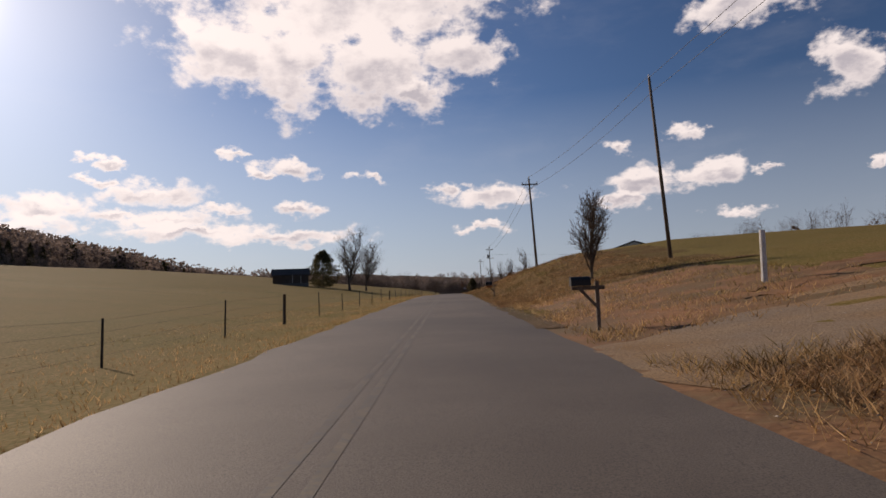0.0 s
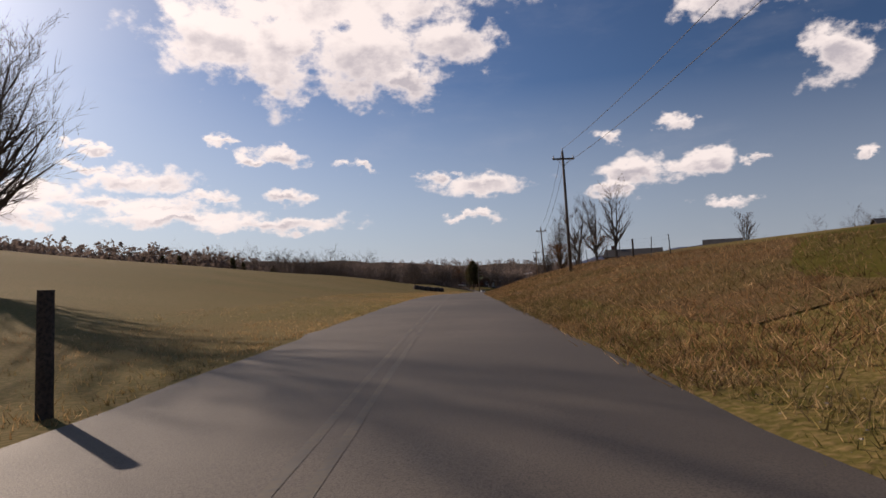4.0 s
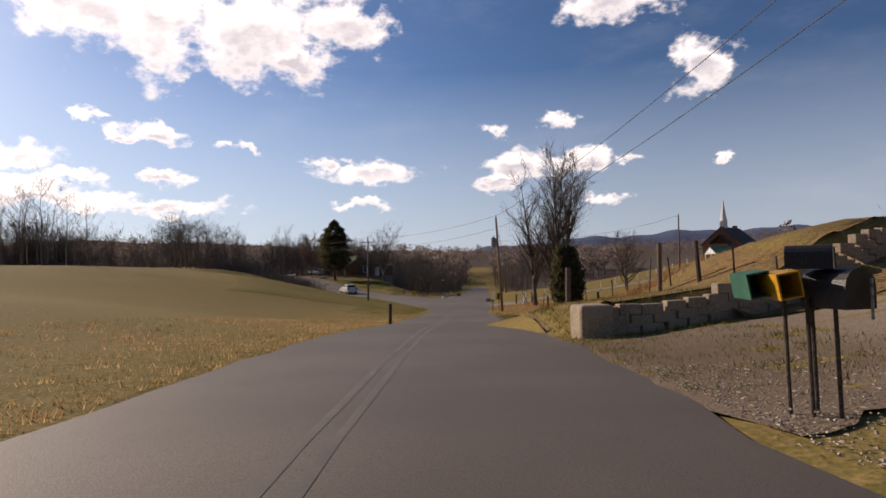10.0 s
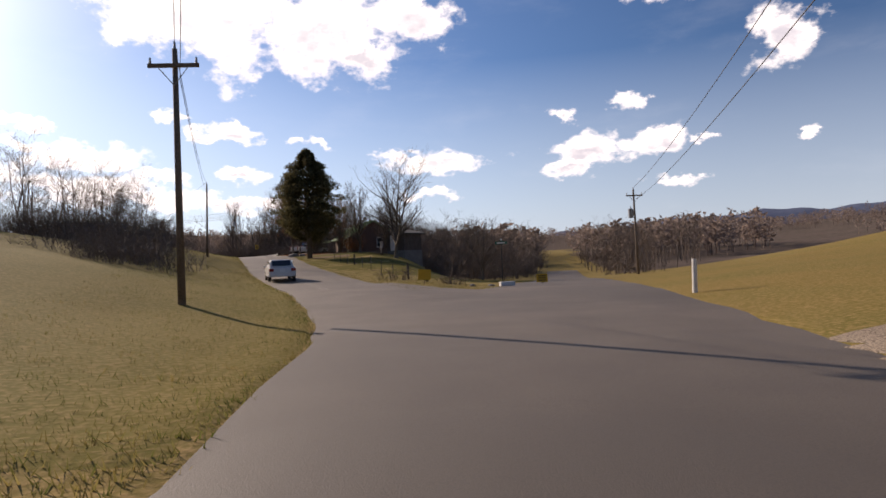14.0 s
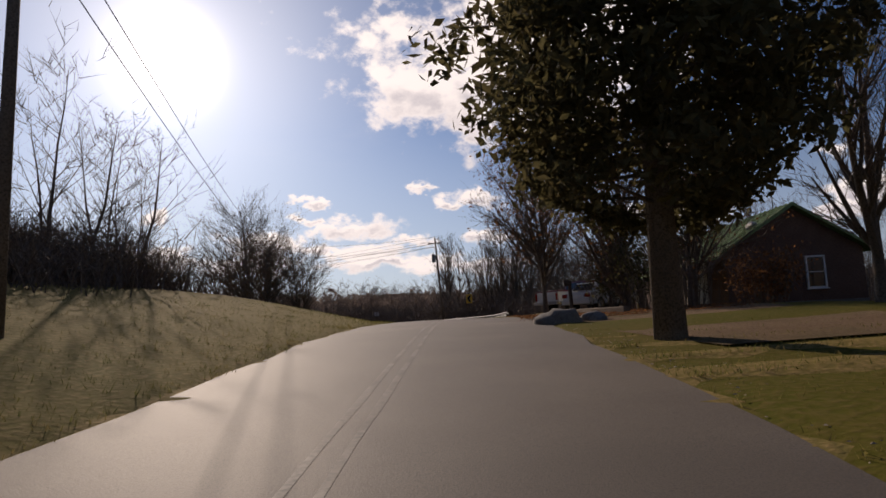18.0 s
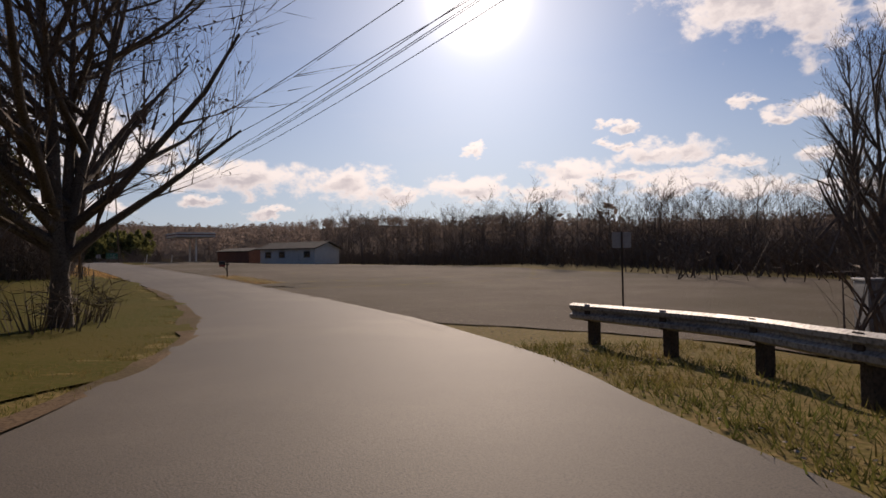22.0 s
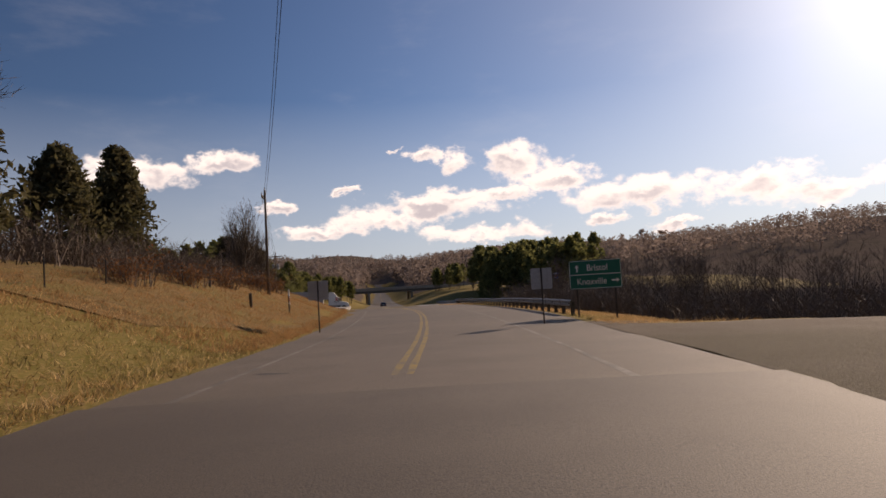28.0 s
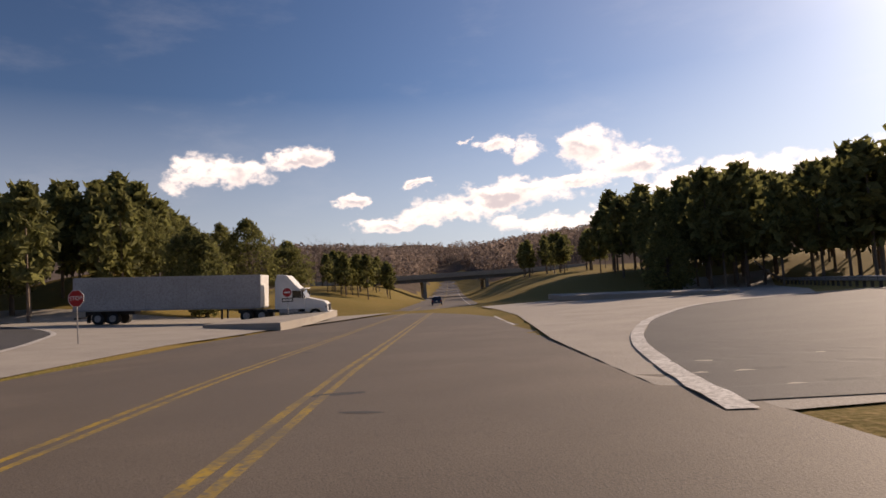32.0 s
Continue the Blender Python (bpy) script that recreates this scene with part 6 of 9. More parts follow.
fence("lawn_fence", [(-34.5, 473.4), (-38.1, 474.5), (-42.3, 475.9), (-46, 476.5), (-51, 477.7), (-56.5, 479.8)], "wire fence of thin dark posts across a lawn", every=2.6, seed=8, h=0.95, strands=3)
fence("upper_fence", st([(28.2, -12), (29, -13), (30, -13)]), "old wire fence on the bank", every=4, seed=9, h=1.0)
fence("field_fence", st([(2.9, 20), (3.4, 24), (4.2, 30)]), "thin wire fence across the hillside", every=8, seed=10, h=1.1)

# gate posts and braces by the field
gt = thing("wooden_gate", 8.6, 140.5, gz(8.6, 140.5), 5, "weathered wooden gate and brace posts", "gate")
for dx, hh in ((-1.6, 1.25), (-1.0, 1.3), (-0.7, 1.3), (1.1, 1.35)):
    part("post", rod((dx, 0, -0.3), (dx, 0, hh), 0.09, 0.085, 9), M_DARKWOOD, gt)
part("rail", rod((-1.6, 0, 1.15), (-0.7, 0, 1.2), 0.05, sides=7), M_DARKWOOD, gt)
part("brace", rod((-0.6, 0, 1.15), (0.7, 0, 0.05), 0.05, sides=7), M_DARKWOOD, gt)
gt2 = thing("brace_posts", 17.2, 246.5, gz(17.2, 246.5), 8, "weathered H-brace of fence posts with a white rail", "gate")
for dx in (-0.9, -0.1, 0.6):
    part("post", rod((dx, 0, -0.3), (dx + 0.08, 0, 1.5), 0.08, 0.075, 8), M_POLE, gt2)
part("rail", box(-0.3, 0, 1.25, 1.3, 0.12, 0.14, ry=-10), M_WHITE, gt2)
for px, py, hh, mat in ((36.4, 354.8, 1.0, M_DARKWOOD), (37.6, 353.2, 1.05, M_DARKWOOD), (23.6, 309.0, 1.2, M_POLE), (27.8, 311.0, 1.9, M_POLE), (19.6, 322.3, 1.0, M_DARKWOOD), (-2.1, 152.6, 1.3, M_DARKWOOD), (-48.9, 477.0, 1.9, M_POLE_NEW), (38.2, 369.8, 1.1, M_WHITE), (27.0, 436.4, 1.6, M_WHITE), (9.0, 17.8, 1.5, M_WHITE)):
    s = new("fence_post", bm_mesh("fence_post", rod((0, 0, -0.3), (0.03, 0, hh), 0.085, 0.08, 9), mat))
    s.location = (px, py, gz(px, py))
    tagged(s, "white painted wooden post in the grass" if mat is M_WHITE else "single weathered wooden fence post in the grass", "post", "single posts")
lean = new("leaning_board", bm_mesh("leaning_board", box(0, 0, 0.5, 0.16, 0.06, 1.25, ry=22, bevel=0.005), M_WHITE))
lean.location = (36.9, 353.2, gz(36.9, 353.2))
tagged(lean, "peeling white board leaning by a gate post", "board")


def guardrail(name, pts, label, posts_every=1.9, h=0.72, steel_posts=False):
    """A W-beam rail on short posts."""
    line = dense([(x, y, 0) for x, y in pts], 0.6)
    t = tangents(line)
    nrm = np.stack([t[:, 1], -t[:, 0]], 1)
    z = ground(line[:, 0], line[:, 1])
    z = np.convolve(np.r_[[z[0]] * 4, z, [z[-1]] * 4], np.ones(9) / 9, "valid")
    o = Vector((line[0, 0], line[0, 1], z[0]))
    ob = thing(name, o.x, o.y, o.z, 0, label, "guardrail")
    prof = [(0.0, 0.31), (0.07, 0.27), (0.07, 0.21), (0.015, 0.17), (0.015, 0.14), (0.07, 0.10), (0.07, 0.04), (0.0, 0.0)]
    rows = []
    for thick in (0.0, -0.012):
        for px, pz in prof:
            rows.append(np.c_[line[:, :2] - nrm * (px + thick), z + h - 0.31 + pz])
    n, m = len(line), len(prof)
    v = np.concatenate(rows) - np.array(tuple(o))
    f = []
    for k in range(m - 1):
        i = np.arange(n - 1) + k * n
        f.append(np.stack([i, i + 1, i + n + 1, i + n], 1))
        j = i + m * n
        f.append(np.stack([j, j + n, j + n + 1, j + 1], 1))
    for k in (0, m - 1):
        i = np.arange(n - 1) + k * n
        f.append(np.stack([i, i + m * n, i + m * n + 1, i + 1], 1))
    part("rail", from_arrays("rail", v, np.concatenate(f), M_STEEL), None, ob, "galvanised W-beam rail")
    seg = np.r_[0, np.cumsum(np.linalg.norm(np.diff(line[:, :2], axis=0), axis=1))]
    for d in np.arange(0.3, seg[-1], posts_every):
        x, y, zz = (float(np.interp(d, seg, c)) for c in (line[:, 0], line[:, 1], z))
        nx, ny = float(np.interp(d, seg, nrm[:, 0])), float(np.interp(d, seg, nrm[:, 1]))
        p = part("post", box(0, 0, h / 2 - 0.35, 0.16, 0.18, h + 0.55, bevel=0.01), M_STEEL if steel_posts else M_DARKWOOD, ob)
        p.location = (x + nx * 0.12 - o.x, y + ny * 0.12 - o.y, zz - o.z)
        p.rotation_euler = (0, 0, math.atan2(ny, nx))
        bk = part("blockout", box(0, 0, h - 0.16, 0.12, 0.14, 0.3), M_STEEL if steel_posts else M_DARKWOOD, p)
        bk.location = (-0.1, 0, 0)
    return ob


guardrail("guardrail", [(10.4, 452.4), (9.9, 455.4), (7.6, 460.2), (3.4, 465.2), (-1.0, 468.8), (-3.0, 470.5), (-4.9, 472.2), (-8.1, 473.6)], "weathered steel guardrail round a sharp bend", h=0.72)
guardrail("guardrail", [(10.15, 453.3), (9.7, 455.3), (7.45, 460.05), (3.3, 465.05), (2.1, 466.1)], "second lower steel rail in front of the bend guardrail", h=0.4)
guardrail("guardrail", st([(29.4, 6.0), (30.2, 6.3), (31, 6.9), (31.7, 7.3), (32.15, 7.3), (32.3, 8.2)]), "long galvanised highway guardrail on dark posts")
guardrail("guardrail", [(-225, 530), (-240, 537), (-262, 547), (-285, 556)], "far guardrail along the entrance ramp")
guardrail("guardrail", [(-196, 523), (-206, 525), (-216, 528), (-222, 534)], "short guardrail behind the ramp corner")


# ---- signs ----
M_SIGN_Y = material("yellow_sign_sheeting", (0.62, 0.36, 0.02), 0.5, (0.55, 0.32, 0.02), 2.0, (0.45, 0.27, 0.03), 20.0, 0.05)
M_SIGN_G = material("green_sign_sheeting", (0.0, 0.12, 0.075), 0.5, (0.0, 0.10, 0.065), 2.0, (0.01, 0.13, 0.085), 20.0, 0.05)
M_SIGN_R = material("red_sign_sheeting", (0.42, 0.02, 0.02), 0.5, (0.34, 0.02, 0.02), 2.0, (0.3, 0.02, 0.02), 20.0, 0.05)
M_SIGN_B = material("blue_sign_sheeting", (0.02, 0.06, 0.26), 0.5, (0.02, 0.05, 0.21), 2.0, (0.02, 0.05, 0.2), 20.0, 0.05)
M_SIGN_BACK = material("sign_back_aluminium", (0.42, 0.41, 0.4), 0.5, (0.36, 0.35, 0.34), 2.0, (0.3, 0.29, 0.28), 20.0, 0.05, metal=0.3)
M_SIGN_W = material("white_sign_sheeting", (0.75, 0.75, 0.73), 0.5, (0.68, 0.68, 0.66), 2.0, (0.6, 0.6, 0.58), 20.0, 0.05)


def plate(pts, thick=0.012):
    """A flat sign with the outline points (x, z), facing -y."""
    return prism(pts, -thick / 2, thick / 2)


def rect(w, h, r=0.05):
    out = []
    for cx, cz, a0 in ((w / 2 - r, h / 2 - r, 0), (-w / 2 + r, h / 2 - r, 90), (-w / 2 + r, -h / 2 + r, 180), (w / 2 - r, -h / 2 + r, 270)):
        out += [(cx + r * math.cos(radians(a0 + k * 30)), cz + r * math.sin(radians(a0 + k * 30))) for k in range(4)]
    return out


def sign(name, x, y, turn, label, height, post_mat=M_DARKWOOD, post_r=0.03, sink=0.0):
    ob = thing(name, x, y, gz(x, y), turn, label, "road sign")
    part("post", rod((0, 0.03, -0.3), (0, 0.03, height), post_r, sides=8), post_mat, ob)
    return ob


def chevron(x, y, turn, z, label, size=1.0):
    ob = sign("chevron_sign", x, y, turn, label, z + 0.42 * size)
    f = part("panel", plate(rect(0.46 * size, 0.61 * size)), M_SIGN_Y, ob)
    f.location = (0, 0, z)
    a = part("arrow", prism([(px * size, pz * size) for px, pz in ((0.15, 0.24), (-0.01, 0.24), (-0.16, 0.0), (-0.01, -0.24), (0.15, -0.24), (0.02, 0.0))], -0.004, 0.004), M_BLACK, f, "black chevron arrow")
    a.location = (0, -0.011, 0)


chevron(31.3, 343.5, -14, 1.35, "yellow chevron sign on a dark post")
chevron(4.6, 464.8, 44, 2.43, "yellow chevron sign behind the guardrail", 1.3)

ys = sign("yellow_square_sign", 30.2, 386.0, 12, "plain yellow warning sign low on brush", 0.45, M_DARKWOOD)
f = part("panel", plate(rect(0.75, 0.6, 0.03)), M_SIGN_Y, ys)
f.matrix_local = pose(0, 0, 0.55, 0, 4, 0)
ys2 = sign("yellow_square_sign", 37.5, 388.0, -30, "weathered orange sign with dark bars", 0.45, M_DARKWOOD)
f = part("panel", plate(rect(0.7, 0.5, 0.03)), M_SIGN_Y, ys2)
f.location = (0, 0, 0.5)
for k in range(3):
    part("bar", box(0, -0.01, 0.13 - 0.13 * k, 0.5, 0.004, 0.06), M_BLACK, f)
ss = sign("street_name_sign", 35.2, 388.8, -20, "street name sign on a tall dark post", 2.75, M_BLACK)
f = part("blade", plate(rect(0.75, 0.17, 0.02)), M_SIGN_G, ss)
f.location = (0, 0, 2.65)
part("bar", box(0, -0.008, 0, 0.5, 0.003, 0.07), M_SIGN_W, f)
f = part("blade", plate(rect(0.6, 0.15, 0.02)), M_SIGN_G, ss)
f.matrix_local = pose(0, 0, 2.84, 0, 0, 90)
part("bar", box(0, -0.008, 0, 0.4, 0.003, 0.06), M_SIGN_W, f)
wb = new("concrete_block", bm_mesh("concrete_block", box(0, 0, 0.12, 0.9, 0.3, 0.3, bevel=0.03), M_WHITE))
wb.matrix_world = pose(35.0, 386.2, gz(35.0, 386.2), 0, 0, 15)
tagged(wb, "pale painted concrete block on the road edge", "block")


def sign_back(x, y, turn, label, z, w, h, two=False):
    ob = sign("sign_back", x, y, turn, label, z + h / 2)
    f = part("panel", plate(rect(w, h)), M_SIGN_BACK, ob)
    f.location = (0, 0.065, z)
    for dz in (-h * 0.3, h * 0.3):
        part("bolt", rod((0, -0.03, dz), (0, -0.01, dz), 0.02, sides=6), M_STEEL, f)


sign_back(-134.5, 504.9, 80, "grey back of a road sign", 1.75, 0.76, 0.76)
sign_back(-139.5, 496.9, 80, "grey back of a wide road sign", 1.85, 0.85, 0.8)
sign_back(-11.3, 481.5, 45, "dark back of a road sign behind the guardrail", 2.3, 0.6, 0.5)
gs = thing("guide_sign", -138.5, 508.7, gz(-138.5, 508.7), 66, "green highway guide sign on two posts", "road sign")
gs.scale = (0.8, 0.8, 0.92)
for dx in (-1.0, 1.0):
    part("post", box(dx, 0.06, 0.9, 0.1, 0.1, 2.6), M_DARKWOOD, gs)
f = part("panel", plate(rect(2.75, 1.35, 0.08), 0.02), M_SIGN_G, gs)
f.location = (0, 0, 2.05)
part("border", box(0, -0.013, 0.0, 2.62, 0.004, 0.03), M_SIGN_W, f)
for dz in (-0.645, 0.645):
    part("border", box(0, -0.013, dz, 2.62, 0.004, 0.02), M_SIGN_W, f)
for dx in (-1.345, 1.345):
    part("border", box(dx, -0.013, 0, 0.02, 0.004, 1.27), M_SIGN_W, f)
letters(f, "Bristol", 0.42, (0.12, -0.016, 0.3), (90, 0, 0), M_SIGN_W)
letters(f, "Knoxville", 0.42, (-0.2, -0.016, -0.34), (90, 0, 0), M_SIGN_W)
part("arrow", prism([(0, 0.18), (0.11, 0.03), (0.035, 0.03), (0.035, -0.18), (-0.035, -0.18), (-0.035, 0.03), (-0.11, 0.03)], -0.003, 0.003), M_SIGN_W, f, "white up arrow").location = (-0.95, -0.014, 0.3)
part("arrow", prism([(0.2, 0), (0.05, 0.11), (0.05, 0.035), (-0.2, 0.035), (-0.2, -0.035), (0.05, -0.035), (0.05, -0.11)], -0.003, 0.003), M_SIGN_W, f, "white right arrow").location = (1.05, -0.014, -0.32)

sh = thing("route_shields", -212.0, 533.5, gz(-212.0, 533.5), 62, "two blue interstate route shields with arrow plates", "road sign")
for dx, arr in ((-0.48, 0), (0.48, 1)):
    part("post", rod((dx, 0.04, -0.5), (dx, 0.04, 3.6), 0.035, sides=8), M_STEEL, sh)
    s1 = part("shield", plate([(0, -0.42), (0.26, -0.25), (0.38, 0.02), (0.36, 0.25), (0.28, 0.38), (0.1, 0.34), (0, 0.38), (-0.1, 0.34), (-0.28, 0.38), (-0.36, 0.25), (-0.38, 0.02), (-0.26, -0.25)]), M_SIGN_B, sh)
    s1.location = (dx, 0, 3.0)
    part("red_band", box(0, -0.009, 0.25, 0.64, 0.003, 0.13), M_SIGN_R, s1)
    letters(s1, "81", 0.5, (0, -0.012, -0.04), (90, 0, 0), M_SIGN_W)
    p1 = part("plate", plate(rect(0.76, 0.3, 0.03)), M_SIGN_B, sh)
    p1.location = (dx, 0, 3.62)
    part("bar", box(0, -0.009, 0, 0.5, 0.003, 0.12), M_SIGN_W, p1)
    p2 = part("plate", plate(rect(0.7, 0.5, 0.03)), M_SIGN_B, sh)
    p2.location = (dx, 0, 2.25)
    ar = part("arrow", prism([(0, 0.17), (0.11, 0.02), (0.04, 0.02), (0.04, -0.17), (-0.04, -0.17), (-0.04, 0.02), (-0.11, 0.02)], -0.002, 0.002), M_SIGN_W, p2)
    ar.matrix_local = pose(0, -0.01, 0, 0, 90 * arr, 0)

stp = sign("stop_sign", -230.4, 493.2, 80, "red octagonal stop sign on a steel post", 2.2, M_STEEL)
f = part("panel", plate([(0.41 * math.cos(radians(22.5 + 45 * k)), 0.41 * math.sin(radians(22.5 + 45 * k))) for k in range(8)]), M_SIGN_W, stp)
f.location = (0, 0, 2.05)
f2 = part("face", plate([(0.385 * math.cos(radians(22.5 + 45 * k)), 0.385 * math.sin(radians(22.5 + 45 * k))) for k in range(8)], 0.006), M_SIGN_R, f)
f2.location = (0, -0.009, 0)
letters(f2, "STOP", 0.26, (0, -0.006, 0), (90, 0, 0), M_SIGN_W)
dne = sign("do_not_enter_sign", -252.0, 498.6, 82, "do-not-enter disc over a one-way plate on the island", 2.9, M_STEEL)
f = part("panel", plate(rect(0.76, 0.76, 0.04)), M_SIGN_W, dne)
f.location = (0, 0, 2.5)
part("disc", rod((0, -0.006, 0), (0, -0.014, 0), 0.35, sides=28), M_SIGN_R, f)
part("bar", box(0, -0.018, 0, 0.5, 0.004, 0.12), M_SIGN_W, f)
f = part("one_way_plate", plate(rect(0.92, 0.31, 0.03)), M_BLACK, dne)
f.location = (0, 0, 1.9)
part("arrow", prism([(0.4, 0), (0.25, 0.11), (0.25, 0.08), (-0.4, 0.08), (-0.4, -0.08), (0.25, -0.08), (0.25, -0.11)], -0.002, 0.002), M_SIGN_W, f).location = (0, -0.009, 0)
letters(f, "ONE WAY", 0.13, (-0.05, -0.013, 0), (90, 0, 0), M_BLACK)
mk = thing("marker_post", -151.0, 495.0, gz(-151.0, 495.0), 0, "red and white striped marker post", "marker post")
for k in range(5):
    part("band", rod((0, 0, 0.2 + 0.24 * k), (0, 0, 0.44 + 0.24 * k), 0.05, sides=10), (M_BLACK, M_SIGN_W, M_SIGN_R, M_SIGN_W, M_SIGN_W)[k], mk)
part("stake", rod((0.07, 0, -0.2), (0.07, 0, 1.0), 0.04, sides=7), M_DARKWOOD, mk)
stub = new("leaning_stub", bm_mesh("leaning_stub", rod((0, 0, -0.2), (0.35, 0, 0.75), 0.08, 0.08, 9), M_DARKWOOD))
stub.location = (-146.5, 493.4, gz(-146.5, 493.4))
tagged(stub, "short leaning dark wooden stub in dry grass", "post")
for bx, by, hh in ((-3.8, 479.0, 1.2), (-3.2, 483.0, 1.5)):
    u = thing("utility_box", bx, by, gz(bx, by), 30, "grey utility cabinet behind the guardrail", "utility box")
    part("body", box(0, 0, hh / 2, 1.5, 0.8, hh, bevel=0.03), M_GREYMETAL, u)
    part("lid", box(0, 0, hh + 0.03, 1.56, 0.86, 0.06, bevel=0.015), M_GREYMETAL, u)
    part("door", box(0, -0.41, hh / 2, 1.3, 0.02, hh * 0.8, bevel=0.005), M_GREYMETAL, u)


# ---- buildings ----
M_BRICK = material("red_brick_wall", (0.24, 0.10, 0.07), 0.9, (0.19, 0.08, 0.06), 1.5, (0.3, 0.17, 0.12), 18.0, 0.3)
M_BRICK2 = material("brown_brick_wall", (0.13, 0.075, 0.055), 0.9, (0.16, 0.095, 0.07), 1.5, (0.09, 0.055, 0.045), 18.0, 0.3)
M_ROOF_DARK = material("dark_shingles", (0.07, 0.066, 0.064), 0.9, (0.095, 0.088, 0.082), 0.8, (0.05, 0.046, 0.044), 12.0, 0.4)
M_ROOF_GREEN = material("green_metal_roof", (0.025, 0.12, 0.075), 0.5, (0.03, 0.14, 0.09), 0.5, (0.02, 0.09, 0.055), 8.0, 0.1, metal=0.2)
M_ROOF_MOSS = material("mossy_green_roof", (0.16, 0.27, 0.1), 0.6, (0.2, 0.3, 0.13), 0.5, (0.1, 0.14, 0.06), 8.0, 0.2)
M_SIDING = material("white_vinyl_siding", (0.72, 0.71, 0.68), 0.6, (0.66, 0.65, 0.62), 0.7, (0.6, 0.59, 0.56), 9.0, 0.1)
M_BARNWOOD = material("dark_barn_boards", (0.10, 0.075, 0.06), 0.95, (0.14, 0.105, 0.085), 1.5, (0.065, 0.05, 0.04), 14.0, 0.5)
M_BLOCK = material("concrete_block_wall", (0.36, 0.285, 0.2), 0.95, (0.26, 0.205, 0.145), 1.2, (0.43, 0.35, 0.25), 16.0, 0.6)
M_STONE_DARK = material("dark_foundation", (0.16, 0.15, 0.14), 0.95, (0.2, 0.19, 0.18), 1.2, (0.12, 0.11, 0.1), 16.0, 0.4)
M_GLASS = bpy.data.materials.new("window_glass")
M_GLASS.use_nodes = True
_p = M_GLASS.node_tree.nodes["Principled BSDF"]
_p.inputs["Base Color"].default_value, _p.inputs["Roughness"].default_value, _p.inputs["Specular IOR Level"].default_value = (0.025, 0.03, 0.035, 1), 0.06, 0.8


def window(parent, x, y, z, w, h, turn=0, frame_mat=None, shutters=None, bars=True):
    """A window set in a wall that faces -y: frame, pane, sill, glazing bars."""
    wdw = part("window", box(0, 0, 0, w, 0.05, h), M_GLASS, parent)
    wdw.matrix_local = pose(x, y, z, 0, 0, turn)
    fm = frame_mat or M_WHITE
    for dx, dz, sx, sz in ((0, h / 2 + 0.04, w + 0.16, 0.08), (0, -h / 2 - 0.04, w + 0.16, 0.08), (-w / 2 - 0.04, 0, 0.08, h), (w / 2 + 0.04, 0, 0.08, h)):
        part("frame", box(dx, -0.03, dz, sx, 0.09, sz), fm, wdw)
    part("sill", box(0, -0.07, -h / 2 - 0.1, w + 0.24, 0.14, 0.05), fm, wdw)
    if bars:
        part("glazing_bar", box(0, -0.03, 0, w, 0.03, 0.04), fm, wdw)
    for s in (-1, 1) if shutters else ():
        part("shutter", box(s * (w / 2 + 0.26), -0.04, 0, 0.3, 0.04, h + 0.1), shutters, wdw)
    return wdw


def door(parent, x, y, z, w=0.92, h=2.03, turn=0, mat=None):
    d = part("door", box(0, 0, h / 2, w, 0.06, h, bevel=0.006), mat or M_WHITE, parent)
    d.matrix_local = pose(x, y, z, 0, 0, turn)
    part("door_handle", rod((w * 0.38, -0.03, 1.0), (w * 0.38, -0.1, 1.0), 0.025, sides=8), M_STEEL, d)
    for dx, dz, sx, sz in ((0, h + 0.05, w + 0.2, 0.1), (-w / 2 - 0.05, h / 2, 0.1, h), (w / 2 + 0.05, h / 2, 0.1, h)):
        part("door_frame", box(dx, -0.02, dz, sx, 0.1, sz), M_WHITE, d)


def gable_roof(parent, L, W, z, rise, over, mat, axis="x", thick=0.14, gable=None, label=""):
    """Two roof slopes and the gable walls under them; the ridge runs along the axis."""
    half = W / 2 + over
    pts = [(-half, -rise * over / (W / 2)), (0, rise), (half, -rise * over / (W / 2)), (half, -rise * over / (W / 2) + thick), (0, rise + thick), (-half, -rise * over / (W / 2) + thick)]
    r = part("roof", prism(pts, -L / 2 - over, L / 2 + over), mat, parent, label)
    r.matrix_local = pose(0, 0, z, 0, 0, 90 if axis == "x" else 0)
    if gable:
        for s in (-1, 1):
            g = part("gable", prism([(-W / 2, 0), (W / 2, 0), (0, rise - 0.02)], -0.1, 0.1), gable, parent)
            g.matrix_local = pose(0, 0, z, 0, 0, 90 if axis == "x" else 0) @ pose(0, s * (L / 2 - 0.11), 0)
    return r


def walls(parent, L, W, h, mat, thick=0.2, base=0.6):
    for nm, cx, cy, sx, sy in (("wall", 0, -W / 2 + thick / 2, L, thick), ("wall", 0, W / 2 - thick / 2, L, thick), ("wall", -L / 2 + thick / 2, 0, thick, W - 2 * thick), ("wall", L / 2 - thick / 2, 0, thick, W - 2 * thick)):
        part(nm, box(cx, cy, h / 2, sx, sy, h), mat, parent)
    part("foundation", box(0, 0, -base / 2 - 0.01, L + 0.06, W + 0.06, base), M_STONE_DARK, parent)


def house(name, x, y, turn, L, W, h, rise, wall, roof, label, over=0.4, lift=0.4, category="house", axis="x"):
    z = gz(x, y) + lift
    ob = thing(name, x, y, z, turn, label, category)
    walls(ob, L, W, h, wall, base=lift + 1.2)
    gable_roof(ob, L if axis == "x" else W, W if axis == "x" else L, h, rise, over, roof, axis, gable=wall)
    return ob


